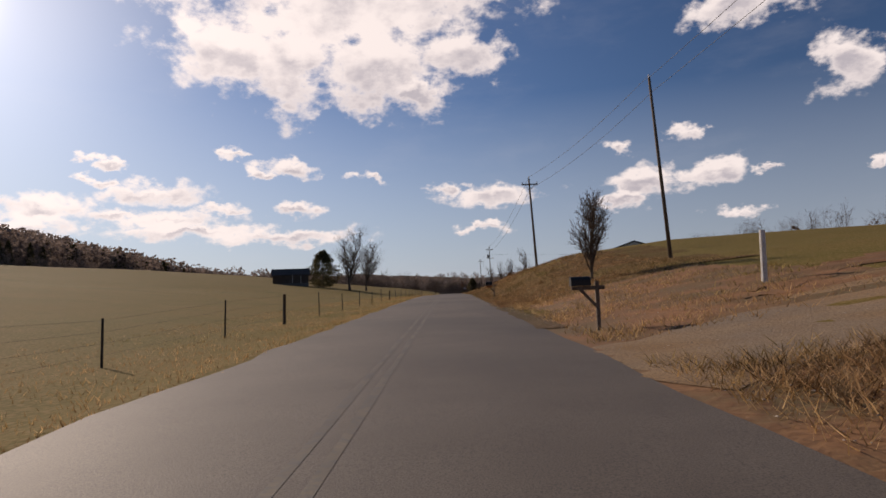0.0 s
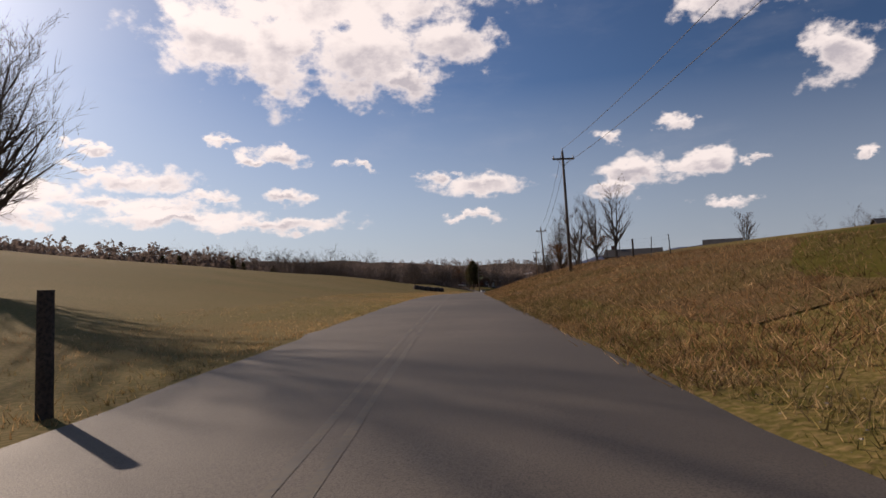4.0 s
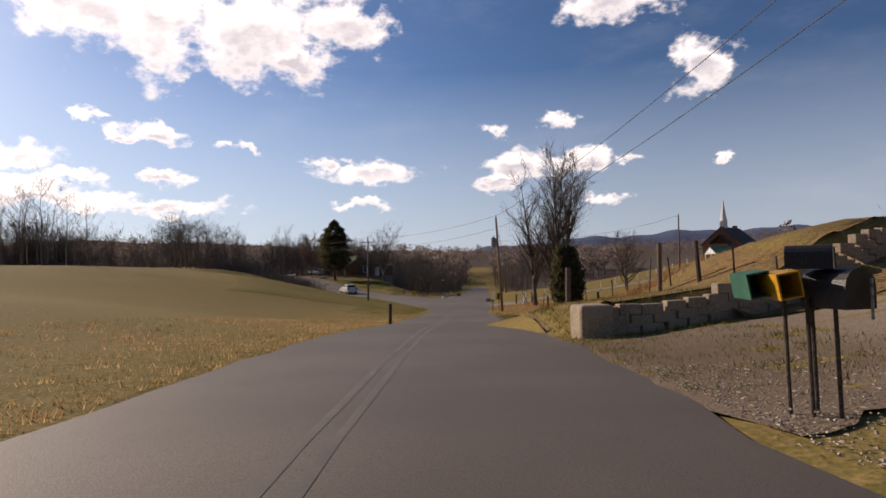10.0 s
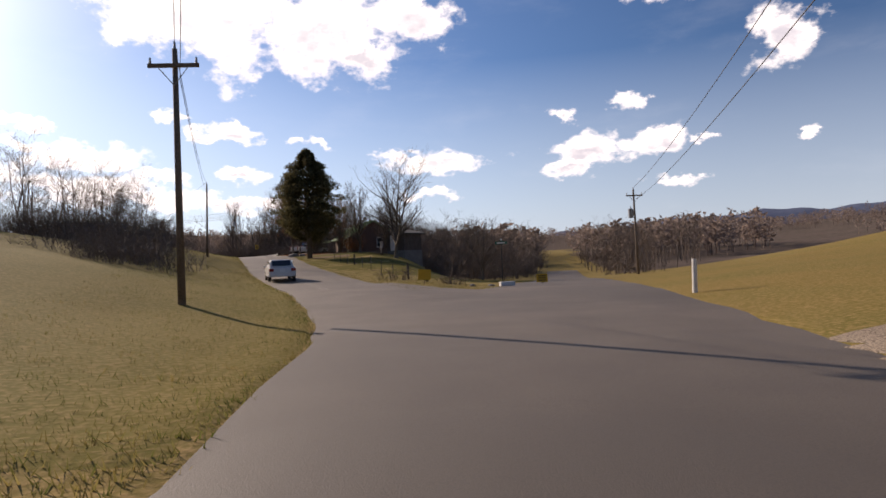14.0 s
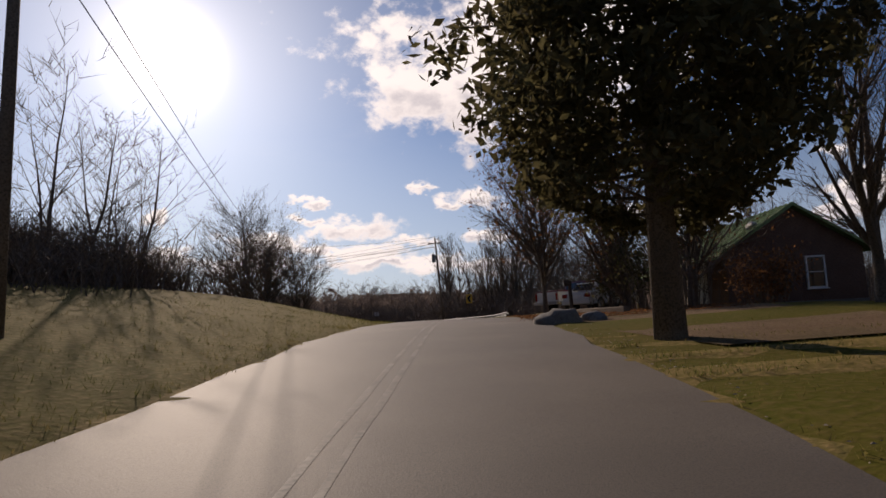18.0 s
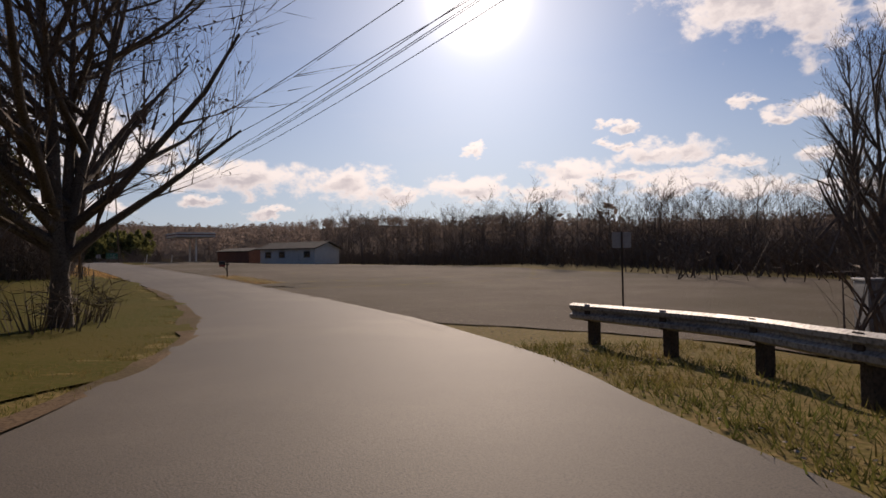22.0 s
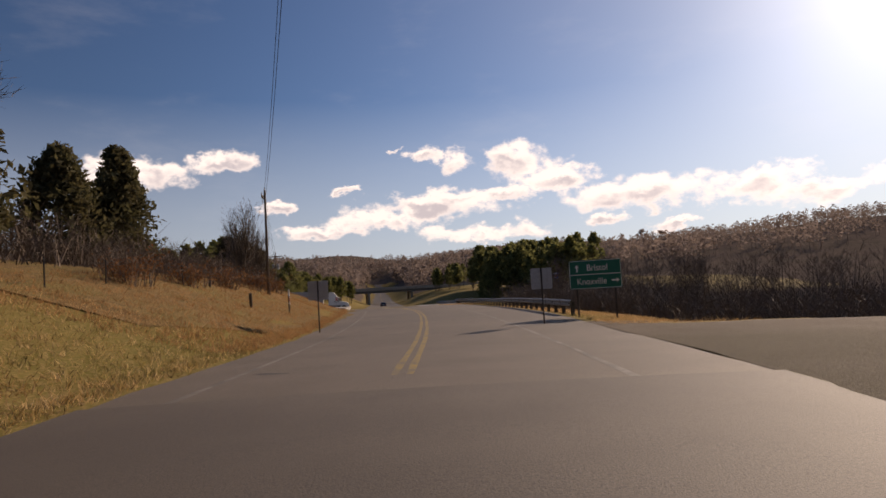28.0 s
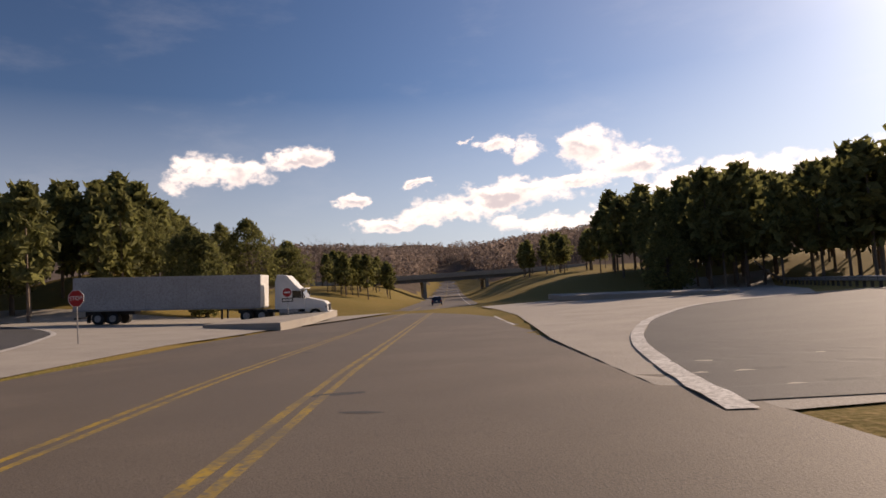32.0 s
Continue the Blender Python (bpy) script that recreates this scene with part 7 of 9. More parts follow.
# white house with a green roof and a porch, above the road
wh = house("white_house", 75.0, 363.8, -100, 13.5, 6.5, 2.5, 1.4, M_SIDING, M_ROOF_GREEN, "long white house with a green metal roof and porch", lift=0.3)
for wx in (-2.2, 0.6, 4.6):
    window(wh, wx, -3.26, 1.55, 0.8, 1.15, shutters=M_BLACK)
door(wh, 2.6, -3.27, 0.05)
pr = part("porch_roof", prism([(-2.0, 0), (0, 1.0), (2.0, 0), (2.0, 0.12), (0, 1.12), (-2.0, 0.12)], -1.6, 1.6), M_ROOF_GREEN, wh, "green porch gable roof")
pr.location = (-6.1, -4.6, 2.4)
part("porch_gable", prism([(-1.9, 0), (1.9, 0), (0, 0.95)], -0.05, 0.05), M_SIDING, wh).location = (-6.1, -6.1, 2.42)
part("porch_floor", box(-6.1, -4.75, -0.1, 3.8, 2.9, 0.2), M_POLE, wh)
for px in (-7.8, -6.1, -4.4):
    part("porch_post", box(px, -6.05, 1.2, 0.14, 0.14, 2.4, bevel=0.01), M_WHITE, wh)
part("porch_rail", box(-6.1, -6.05, 0.85, 3.5, 0.06, 0.08), M_WHITE, wh)
for k in range(14):
    part("baluster", box(-7.7 + 0.25 * k, -6.05, 0.42, 0.04, 0.04, 0.8), M_WHITE, wh)
part("porch_skirt", box(-6.1, -6.1, -0.6, 3.8, 0.06, 0.9), M_WHITE, wh)
# brick church with a white steeple
ch = house("church", 107.0, 418.0, 40, 15.0, 8.0, 3.0, 3.6, M_BRICK, M_ROOF_DARK, "small red-brick church with a white steeple", category="church", lift=1.3)
part("steeple_base", box(-5.6, 0, 7.2, 1.3, 1.3, 1.6, bevel=0.03), M_WHITE, ch)
part("spire", rod((-5.6, 0, 8.0), (-5.6, 0, 12.6), 0.75, 0.04, 8), M_WHITE, ch, "tall white spire")
vest = part("vestibule", box(-8.4, 0, 1.5, 2.2, 3.6, 3.0), M_BRICK, ch)
part("vestibule_roof", prism([(-2.1, 0), (0, 1.8), (2.1, 0), (2.1, 0.12), (0, 1.92), (-2.1, 0.12)], -1.3, 1.3), M_ROOF_DARK, vest).matrix_local = pose(-8.4, 0, 3.0, 0, 0, 90)
part("chimney", box(6.6, 0.8, 5.4, 0.9, 0.9, 4.0), M_BRICK, ch)
for wx in (-4.5, -1.5, 1.5, 4.5):
    window(ch, wx, -4.01, 1.7, 0.8, 1.6)
door(ch, -9.52, 0, 0.0, 1.4, 2.1, -90)
part("steps", box(-10.2, 0, -0.15, 1.4, 2.4, 0.3), M_CONCRETE, ch)
# brown brick house behind the bare trees
bh = house("brick_house", 50.0, 297.0, -24, 12.5, 8.0, 2.5, 1.7, M_BRICK2, M_ROOF_DARK, "low brown-brick ranch house with a chimney", lift=1.7)
part("chimney", box(-4.6, 0.4, 4.1, 1.1, 0.8, 2.4, bevel=0.02), M_BRICK2, bh)
for wx in (-4.6, -1.4, 3.4):
    window(bh, wx, -4.01, 1.5, 1.3, 1.1)
door(bh, 1.0, -4.02, 0.05)
for wy in (-2.0, 1.6):
    window(bh, -6.26, wy, 1.5, 0.9, 1.0, -90)
cp = house("white_shed", 62.0, 276.0, -24, 7.0, 6.0, 2.3, 1.1, M_SIDING, M_ROOF_DARK, "pale outbuilding beside the brick house", category="shed")
window(cp, -1.2, -3.01, 1.4, 0.8, 0.8)
# white house on the bank at the start
hh1 = house("white_cottage", 38.5, 126.5, -18, 9.0, 7.0, 2.6, 1.5, M_SIDING, M_ROOF_DARK, "white cottage with a columned porch on the bank", lift=0.4, axis="y")
for px in (-3.2, -1.0, 1.0, 3.2):
    part("porch_column", rod((px, -4.9, 0), (px, -4.9, 2.5), 0.11, 0.1, 12), M_WHITE, hh1)
part("porch_floor", box(0, -4.4, -0.1, 7.4, 1.8, 0.2), M_WHITE, hh1)
prf = part("porch_roof", prism([(-4.0, 0), (0, 1.4), (4.0, 0), (4.0, 0.12), (0, 1.52), (-4.0, 0.12)], -0.9, 0.9), M_ROOF_DARK, hh1)
prf.location = (0, -4.4, 2.5)
part("porch_gable", prism([(-3.8, 0), (3.8, 0), (0, 1.35)], -0.05, 0.05), M_SIDING, hh1).location = (0, -5.1, 2.52)
for wx in (-2.6, 2.4):
    window(hh1, wx, -3.51, 1.5, 0.9, 1.2)
door(hh1, 0.2, -3.52, 0)
for wy in (-1.5, 1.5):
    window(hh1, -4.51, wy, 1.5, 0.9, 1.1, -90)
# barn at the pasture's far edge and a long low barn on the hill
bn = house("barn", -40.0, 166.0, 12, 9.0, 6.0, 2.2, 1.5, M_BARNWOOD, M_ROOF_DARK, "dark weathered barn beside the trees", category="barn")
for k in range(15):
    part("board", box(-4.2 + 0.6 * k, -3.03, 1.1, 0.5, 0.05, 2.15), M_BARNWOOD, bn)
door(bn, 1.5, -3.08, 0, 2.0, 2.0, 0, M_BARNWOOD)
house("long_barn", 84.0, 250.0, -20, 14.0, 6.0, 2.2, 1.4, M_BARNWOOD, M_ROOF_DARK, "long low brown shed on the hillside", category="barn")
# the dark house beyond the big cedar, and its shed
DHX, DHY = 24.2, 448.6
dh = house("dark_house", DHX, DHY, -73.7, 12.0, 6.4, 2.4, 2.0, M_BRICK2, M_ROOF_MOSS, "dark brick house with a green ribbed metal roof", lift=max(0.1, -4.05 - gz(DHX, DHY)))
for k in range(27):
    for side in (-1, 1):
        rib = part("roof_rib", box(0, 0, 0, 0.05, 4.25, 0.05), M_ROOF_MOSS, dh)
        rib.matrix_local = pose(-6.3 + 0.485 * k, side * 1.8, 2.4 + 2.0 * (1 - 1.8 / 3.2) + 0.16, -side * 32.0, 0, 0)
for wx in (-3.0, 1.0):
    window(dh, wx, -3.21, 1.45, 0.9, 1.2)
window(dh, 6.01, 0.9, 1.3, 0.75, 1.35, 90)
door(dh, 3.2, -3.22, 0)
part("porch_roof", box(0, 0, 0, 12.4, 2.0, 0.12), M_ROOF_MOSS, dh, "low green porch roof").matrix_local = pose(0, -4.3, 2.0, 13, 0, 0)
for px in (-5.6, -1.9, 1.9, 5.6):
    part("porch_post", box(px, -5.05, 0.85, 0.12, 0.12, 1.9), M_POLE, dh)
part("antenna", rod((4.6, 0, 4.3), (4.6, 0, 6.0), 0.03, sides=6), M_STEEL, dh)
part("dish", rod((5.4, -1.5, 3.6), (5.7, -1.6, 3.7), 0.3, 0.05, 14), M_STEEL, dh, "small grey satellite dish")
sd = house("tool_shed", 30.0, 434.8, 55, 4.2, 3.2, 2.2, 0.4, M_BARNWOOD, M_ROOF_DARK, "small dark tool shed with a white door", category="shed", lift=max(0.1, -4.2 - gz(30.0, 434.8)))
door(sd, -2.11, 0, 0, 0.9, 1.9, -90)
# white block building and a red lean-to across the lot
wbd = thing("block_building", -93.5, 523.5, gz(-93.5, 523.5), 20, "low whitewashed block building with a grey roof", "building")
walls(wbd, 11.0, 7.0, 2.6, M_WHITE)
gable_roof(wbd, 11.0, 7.0, 2.6, 1.0, 0.5, M_ROOF_DARK, gable=M_WHITE)
for wx in (-3.8, -1.0, 4.0):
    window(wbd, wx, -3.51, 1.6, 1.1, 0.9, frame_mat=M_GREYMETAL)
door(wbd, 1.8, -3.52, 0)
rsh = thing("red_lean_to", -105.5, 519.5, gz(-105.5, 519.5), 20, "rust-red open shed beside the block building", "shed")
walls(rsh, 7.0, 5.0, 2.0, M_BRICK)
gable_roof(rsh, 7.0, 5.0, 2.0, 0.5, 0.3, M_ROOF_DARK, gable=M_BRICK)
# filling-station canopy
cn = thing("station_canopy", -107.25, 510.8, gz(-107.25, 510.8), -9.5, "flat white filling-station canopy on steel columns", "canopy")
part("deck", box(0, 0, 4.6, 7.4, 6.2, 0.72, bevel=0.03), M_WHITE, cn)
part("soffit", box(0, 0, 4.22, 7.1, 5.9, 0.08), M_GREYMETAL, cn)
part("fascia_stripe", box(0, 0, 4.6, 7.44, 6.24, 0.2), M_BRICK, cn, "faded red fascia stripe")
for px, py in ((-1.9, 0.4), (1.9, 0.4)):
    part("column", box(px, py, 2.1, 0.24, 0.24, 4.3, bevel=0.02), M_WHITE, cn)
    part("base", box(px, py, 0.08, 0.9, 1.8, 0.2, bevel=0.03), M_CONCRETE, cn)
for k, (px, py) in enumerate(((-112.0, 509.5), (-113.4, 505.8))):
    bl = new("bollard", bm_mesh("bollard", rod((0, 0, -0.2), (0.25, 0.1, 1.3), 0.07, sides=10), M_WHITE))
    bl.location = (px, py, gz(px, py))
    tagged(bl, "leaning white steel bollard in the lot", "bollard", "bollards")


# ---- retaining wall of blocks beside the gravel drive ----
rw = tagged(thing("retaining_wall", 22.6, 303.2, gz(22.6, 303.2), 0), "old retaining wall of tan concrete blocks", "wall", kind="structure")
rnd = random.Random(5)
blk = [bm_mesh("block", box(0, 0, 0, 0.56 * w, 0.24, 0.25, bevel=0.025), M_BLOCK) for w in (0.9, 1.0, 1.1)]
wall_line = dense([(22.4, 304.5, 0), (25.0, 304.6, 0), (28.0, 305.0, 0), (32.2, 305.9, 0)], 0.1)
wall_run = np.r_[0, np.cumsum(np.linalg.norm(np.diff(wall_line[:, :2], axis=0), axis=1))]
for k in range(26):
    for row in range(5):
        s = (k + (0.5 if row % 2 else 0)) * 0.59
        if s > wall_run[-1] or (row == 4 and (k < 6 or k % 5 == 2)):
            continue
        wx, wy = float(np.interp(s, wall_run, wall_line[:, 0])), float(np.interp(s, wall_run, wall_line[:, 1]))
        wx2, wy2 = float(np.interp(s + 0.3, wall_run, wall_line[:, 0])), float(np.interp(s + 0.3, wall_run, wall_line[:, 1]))
        o = part("block", blk[rnd.randrange(3)], None, rw)
        o.location = (wx - 22.6 + rnd.uniform(-0.03, 0.03), wy - 303.2, gz(wx, wy - 0.6) - gz(22.6, 303.2) - 0.16 + row * 0.22)
        o.rotation_euler = (rnd.uniform(-0.02, 0.02), rnd.uniform(-0.02, 0.02), math.atan2(wy2 - wy, wx2 - wx) + rnd.uniform(-0.03, 0.03))
part("end_pier", box(-0.3, 1.2, 0.28, 0.8, 0.7, 0.85, bevel=0.08), M_BLOCK, rw)
patch("wall_backfill", [(22.3, 305.4), (25.0, 305.5), (28.0, 306.0), (31.0, 306.8), (35.0, 308.4), (36.5, 316), (30, 318), (24.5, 315)], 0.04, M_THATCH, "grassy terrace behind the retaining wall", "grass")

# ---- overpass ----
ovx, ovy, ovz = -395.0, 522.0, -7.0
ov = thing("overpass", ovx, ovy, ovz, 4, "concrete highway overpass with square piers", "bridge")
part("deck", box(0, 0, 6.1, 11.0, 84.0, 0.5), M_CONCRETE, ov)
for gxx in (-4.6, -1.6, 1.6, 4.6):
    part("girder", box(gxx, 0, 5.35, 0.5, 78.0, 1.0), M_STONE_DARK, ov)
for s in (-1, 1):
    part("parapet", box(s * 5.4, 0, 6.75, 0.25, 84.0, 0.85), M_CONCRETE, ov)
for py in (-8.5, 10.5):
    part("pier_cap", box(0, py, 4.55, 10.4, 1.1, 0.6), M_CONCRETE, ov)
    for gxx in (-3.9, 3.9):
        part("pier", box(gxx, py, 1.9, 0.95, 0.95, 5.2, bevel=0.04), M_CONCRETE, ov)
for s, y0, y1 in ((-1, -11.5, -30), (1, 14, 32)):
    part("slope_paving", prism([(y0, 0.3), (y1, 4.8), (y1, 4.3), (y0, -0.4)], -5.2, 5.2), M_CONCRETE, ov).matrix_local = pose(0, 0, 0, 0, 0, 90)
    part("abutment", box(0, y1 + s * 1.0, 3.0, 11.0, 1.6, 6.0), M_CONCRETE, ov)


# ---- vehicles ----
M_CARWHITE = material("white_car_paint", (0.62, 0.61, 0.59), 0.25, (0.58, 0.57, 0.55), 1.0, (0.54, 0.53, 0.5), 30.0, 0.0, spec=0.6)
M_CARBLUE = material("dark_blue_car_paint", (0.03, 0.05, 0.09), 0.25, (0.035, 0.055, 0.1), 1.0, (0.025, 0.04, 0.075), 30.0, 0.0, spec=0.6)
M_MAROON = material("maroon_car_paint", (0.16, 0.02, 0.025), 0.3, (0.13, 0.02, 0.022), 1.0, (0.1, 0.015, 0.02), 30.0, 0.0, spec=0.6)
M_TYRE = material("tyre_rubber", (0.022, 0.021, 0.02), 0.85, (0.035, 0.033, 0.03), 4.0, (0.015, 0.015, 0.015), 50.0, 0.3)
M_TAIL = material("red_lamp_lens", (0.3, 0.015, 0.012), 0.2, (0.24, 0.012, 0.01), 5.0, (0.2, 0.01, 0.01), 50.0, 0.0, spec=0.6)
M_TRAILER = material("grimy_white_trailer", (0.44, 0.43, 0.42), 0.6, (0.36, 0.35, 0.34), 0.5, (0.3, 0.28, 0.26), 7.0, 0.1)


def wheel(parent, x, y, z, r, w, side):
    t = part("wheel", rod((x - w / 2, y, z), (x + w / 2, y, z), r, sides=20), M_TYRE, parent)
    part("rim", rod((x + side * w * 0.42, y, z), (x + side * (w * 0.5 + 0.012), y, z), r * 0.62, r * 0.55, 16), M_STEEL, t)
    part("hub", rod((x + side * w * 0.5, y, z), (x + side * (w * 0.5 + 0.05), y, z), r * 0.16, sides=10), M_STEEL, t)


def shaped(profile, w0, w1, z_split, taper=0.0):
    """A car shell: a side outline (y, z) run across the width; what lies over z_split leans in."""
    bm = prism(profile, -w0 / 2, w0 / 2)
    for v in bm.verts:
        y = v.co.x
        s = 1 if v.co.y > 0 else -1
        half = w0 / 2 if v.co.z <= z_split else w1 / 2
        v.co = Vector((s * half, y, v.co.z))
    bmesh.ops.bevel(bm, geom=bm.edges[:], offset=0.04, segments=2, affect="EDGES", clamp_overlap=True)
    return bm


def car(name, x, y, turn, paint_mat, label, van=False, z=None):
    ob = thing(name, x, y, gz(x, y) if z is None else z, turn, label, "car")
    L = 2.25
    part("body", shaped([(-L, 0.32), (-L, 0.72), (-L + 0.12, 0.92), (-0.9, 0.98), (0.95, 0.95), (L - 0.1, 0.78), (L, 0.6), (L, 0.3)], 1.75, 1.66, 0.75), paint_mat, ob, smooth=False)
    top = [(-1.75, 0.92), (-1.25, 1.42), (0.25, 1.45), (1.05, 0.94)] if not van else [(-2.05, 0.92), (-1.85, 1.5), (0.3, 1.55), (1.15, 0.94)]
    part("cabin", shaped(top, 1.6, 1.25, 1.0), paint_mat, ob)
    part("rear_window", box(0, (top[0][0] + top[1][0]) / 2 - 0.03, 1.2, 1.2, 0.03, 0.46, rx=-46 if not van else -18), M_GLASS, ob)
    part("windscreen", box(0, (top[2][0] + top[3][0]) / 2 + 0.03, 1.2, 1.2, 0.03, 0.6, rx=56), M_GLASS, ob)
    for s in (-1, 1):
        part("side_window", box(s * 0.74, -0.35, 1.2, 0.03, 1.7, 0.3, ry=s * 20), M_GLASS, ob)
        part("tail_lamp", box(s * 0.7, -L + 0.02, 0.76, 0.3, 0.08, 0.2, bevel=0.02), M_TAIL, ob)
        part("headlamp", box(s * 0.66, L - 0.04, 0.66, 0.34, 0.08, 0.16, bevel=0.02), M_WHITE, ob)
        part("mirror", box(s * 0.95, 0.72, 1.0, 0.16, 0.1, 0.12, bevel=0.02), paint_mat, ob)
        for wy in (-1.35, 1.35):
            wheel(ob, s * 0.78, wy, 0.32, 0.32, 0.2, s)
    part("rear_bumper", box(0, -L - 0.02, 0.45, 1.68, 0.14, 0.26, bevel=0.03), paint_mat, ob)
    part("plate", box(0, -L - 0.06, 0.7, 0.32, 0.02, 0.16), M_WHITE, ob)
    return ob


car("white_sedan", 17.0, 444.6, -32, M_CARWHITE, "parked white sedan seen from behind")
wx, wy = at_station(17.1, -2.3)
car("white_car", wx, wy, heading(17.1), M_CARWHITE, "white car at the far edge of the road", z=float(np.interp(17.1, MAIN[:, 3], MAIN[:, 2])) + 0.03)
bx, by = at_station(34.1, -2.6)
car("blue_car", bx, by, heading(34.1), M_CARBLUE, "dark blue car driving away on the highway", z=float(np.interp(34.1, MAIN[:, 3], MAIN[:, 2])) + 0.02)
pk = thing("pickup_truck", 15.7, 447.8, gz(15.7, 447.8), -40, "parked two-tone white and maroon pickup truck", "truck")
part("bed", shaped([(-2.7, 0.55), (-2.7, 1.12), (-0.55, 1.15), (-0.55, 0.5)], 1.8, 1.78, 0.7), M_CARWHITE, pk)
part("bed_rail", box(0, -1.62, 1.17, 1.82, 2.1, 0.09, bevel=0.02), M_MAROON, pk)
part("cab", shaped([(-0.55, 0.5), (-0.55, 1.1), (-0.4, 1.75), (0.6, 1.78), (1.05, 1.18), (2.45, 1.1), (2.6, 0.85), (2.6, 0.5)], 1.8, 1.5, 1.12), M_MAROON, pk)
part("rear_window", box(0, -0.5, 1.48, 1.3, 0.03, 0.36, rx=-12), M_GLASS, pk)
part("tailgate", box(0, -2.72, 0.86, 1.5, 0.05, 0.5, bevel=0.015), M_CARWHITE, pk)
part("bumper", box(0, -2.82, 0.52, 1.8, 0.14, 0.18, bevel=0.03), M_STEEL, pk)
for s in (-1, 1):
    part("tail_lamp", box(s * 0.82, -2.73, 0.88, 0.14, 0.06, 0.42, bevel=0.015), M_TAIL, pk)
    part("side_window", box(s * 0.83, 0.1, 1.45, 0.03, 0.8, 0.36, ry=s * 14), M_GLASS, pk)
    for wy in (-1.65, 1.75):
        wheel(pk, s * 0.8, wy, 0.38, 0.38, 0.24, s)

# semi-trailer waiting at the end of the ramp
tk = thing("semi_truck", -257.0, 489.3, gz(-257.0, 489.3) + 0.12, -3, "white sleeper-cab semi with a long grimy box trailer", "truck")
tk.rotation_euler[0] = -0.05
tr = part("trailer_box", box(0, -1.5, 2.55, 2.55, 15.8, 2.85, bevel=0.03), M_TRAILER, tk, "grimy white trailer box")
for k in range(14):
    for s in (-1, 1):
        part("rib", box(s * 1.285, -8.8 + 1.12 * k, 2.55, 0.02, 0.05, 2.7), M_TRAILER, tr)
part("rub_rail", box(0, -1.5, 1.2, 2.6, 15.8, 0.12), M_GREYMETAL, tk)
part("front_panel", box(0, 6.42, 2.6, 2.5, 0.03, 2.7), M_WHITE, tr)
part("underframe", box(0, -6.6, 0.95, 1.1, 4.2, 0.3), M_BLACK, tk)
part("rear_bumper", box(0, -9.3, 0.55, 2.3, 0.1, 0.12), M_BLACK, tk)
for s in (-1, 1):
    part("bumper_strut", box(s * 0.7, -9.3, 0.85, 0.1, 0.1, 0.55), M_BLACK, tk)
    part("landing_leg", box(s * 0.75, 3.0, 0.7, 0.14, 0.14, 0.9), M_BLACK, tk)
    part("mud_flap", box(s * 0.9, -8.2, 0.5, 0.6, 0.03, 0.7), M_BLACK, tk)
    for wy in (-7.3, -6.05, 5.2, 6.5):
        wheel(tk, s * 0.95, wy, 0.51, 0.51, 0.55, s)
    wheel(tk, s * 1.0, 11.0, 0.51, 0.51, 0.3, s)
part("frame_rails", box(0, 7.6, 0.85, 0.95, 6.6, 0.26), M_BLACK, tk)
sl = part("sleeper_cab", shaped([(7.6, 1.0), (7.6, 3.3), (7.75, 3.95), (8.6, 3.85), (9.35, 3.0), (9.75, 2.65), (10.15, 1.95), (10.15, 1.0)], 2.35, 2.15, 1.6), M_WHITE, tk, "white sleeper cab with roof fairing")
part("hood", shaped([(10.1, 0.75), (10.1, 1.98), (11.7, 1.62), (12.0, 1.35), (12.05, 0.75)], 2.0, 1.75, 1.3), M_WHITE, tk)
part("windscreen", box(0, 9.98, 2.3, 1.95, 0.04, 0.75, rx=28), M_GLASS, sl)
part("visor", box(0, 9.95, 2.72, 2.1, 0.4, 0.06, rx=10), M_WHITE, sl)
part("bumper", box(0, 12.1, 0.55, 2.3, 0.24, 0.45, bevel=0.05), M_WHITE, tk)
part("grille", box(0, 12.06, 1.1, 1.0, 0.06, 0.55), M_BLACK, tk)
for s in (-1, 1):
    part("door_window", box(s * 1.14, 9.45, 2.25, 0.04, 0.75, 0.6), M_GLASS, sl)
    part("mirror", box(s * 1.4, 10.0, 2.2, 0.12, 0.12, 0.6), M_BLACK, sl)
    part("fuel_tank", rod((s * 0.95, 8.0, 0.75), (s * 0.95, 9.6, 0.75), 0.32, sides=16), M_STEEL, tk)
    part("step", box(s * 1.1, 9.9, 0.6, 0.25, 0.6, 0.35), M_GREYMETAL, tk)
    part("headlamp", box(s * 0.82, 11.9, 1.15, 0.3, 0.14, 0.22, bevel=0.03), M_STEEL, tk)
    part("fender", shaped([(10.35, 1.0), (10.55, 1.2), (11.4, 1.2), (11.65, 0.95), (11.4, 1.08), (10.6, 1.08)], 0.4, 0.36, 1.1), M_WHITE, tk).location = (s * 1.0, 0, 0)

# ---- trees, one by one ----
hero_tree("roadside_tree", "small upright bare tree on the bank", 7.6, 32.5, 4.4, 21, 3, 0.45, 0.2, 0.4, 2, splits=(2, 2))
hero_tree("pasture_tree", "tall rounded leafless tree in the pasture", -24.0, 161.5, 15.5, 22, 3, 0.62, 0.22, 0.36, 2)
hero_tree("pasture_tree", "rounded leafless tree beside a larger one", -22.0, 179.0, 13.2, 23, 3, 0.95, 0.22, 0.44, 2)
cedar_tree("evergreen_clump", "broad dark evergreen below bare trees", -32.5, 171.0, 10.0, 5.6, 24, 3600, base=0.02)
hero_tree("far_roadside_tree", "bare tree beyond the gate", 15.5, 205.0, 6.0, 25, 2, 0.7, 0.25, 0.42, 1)
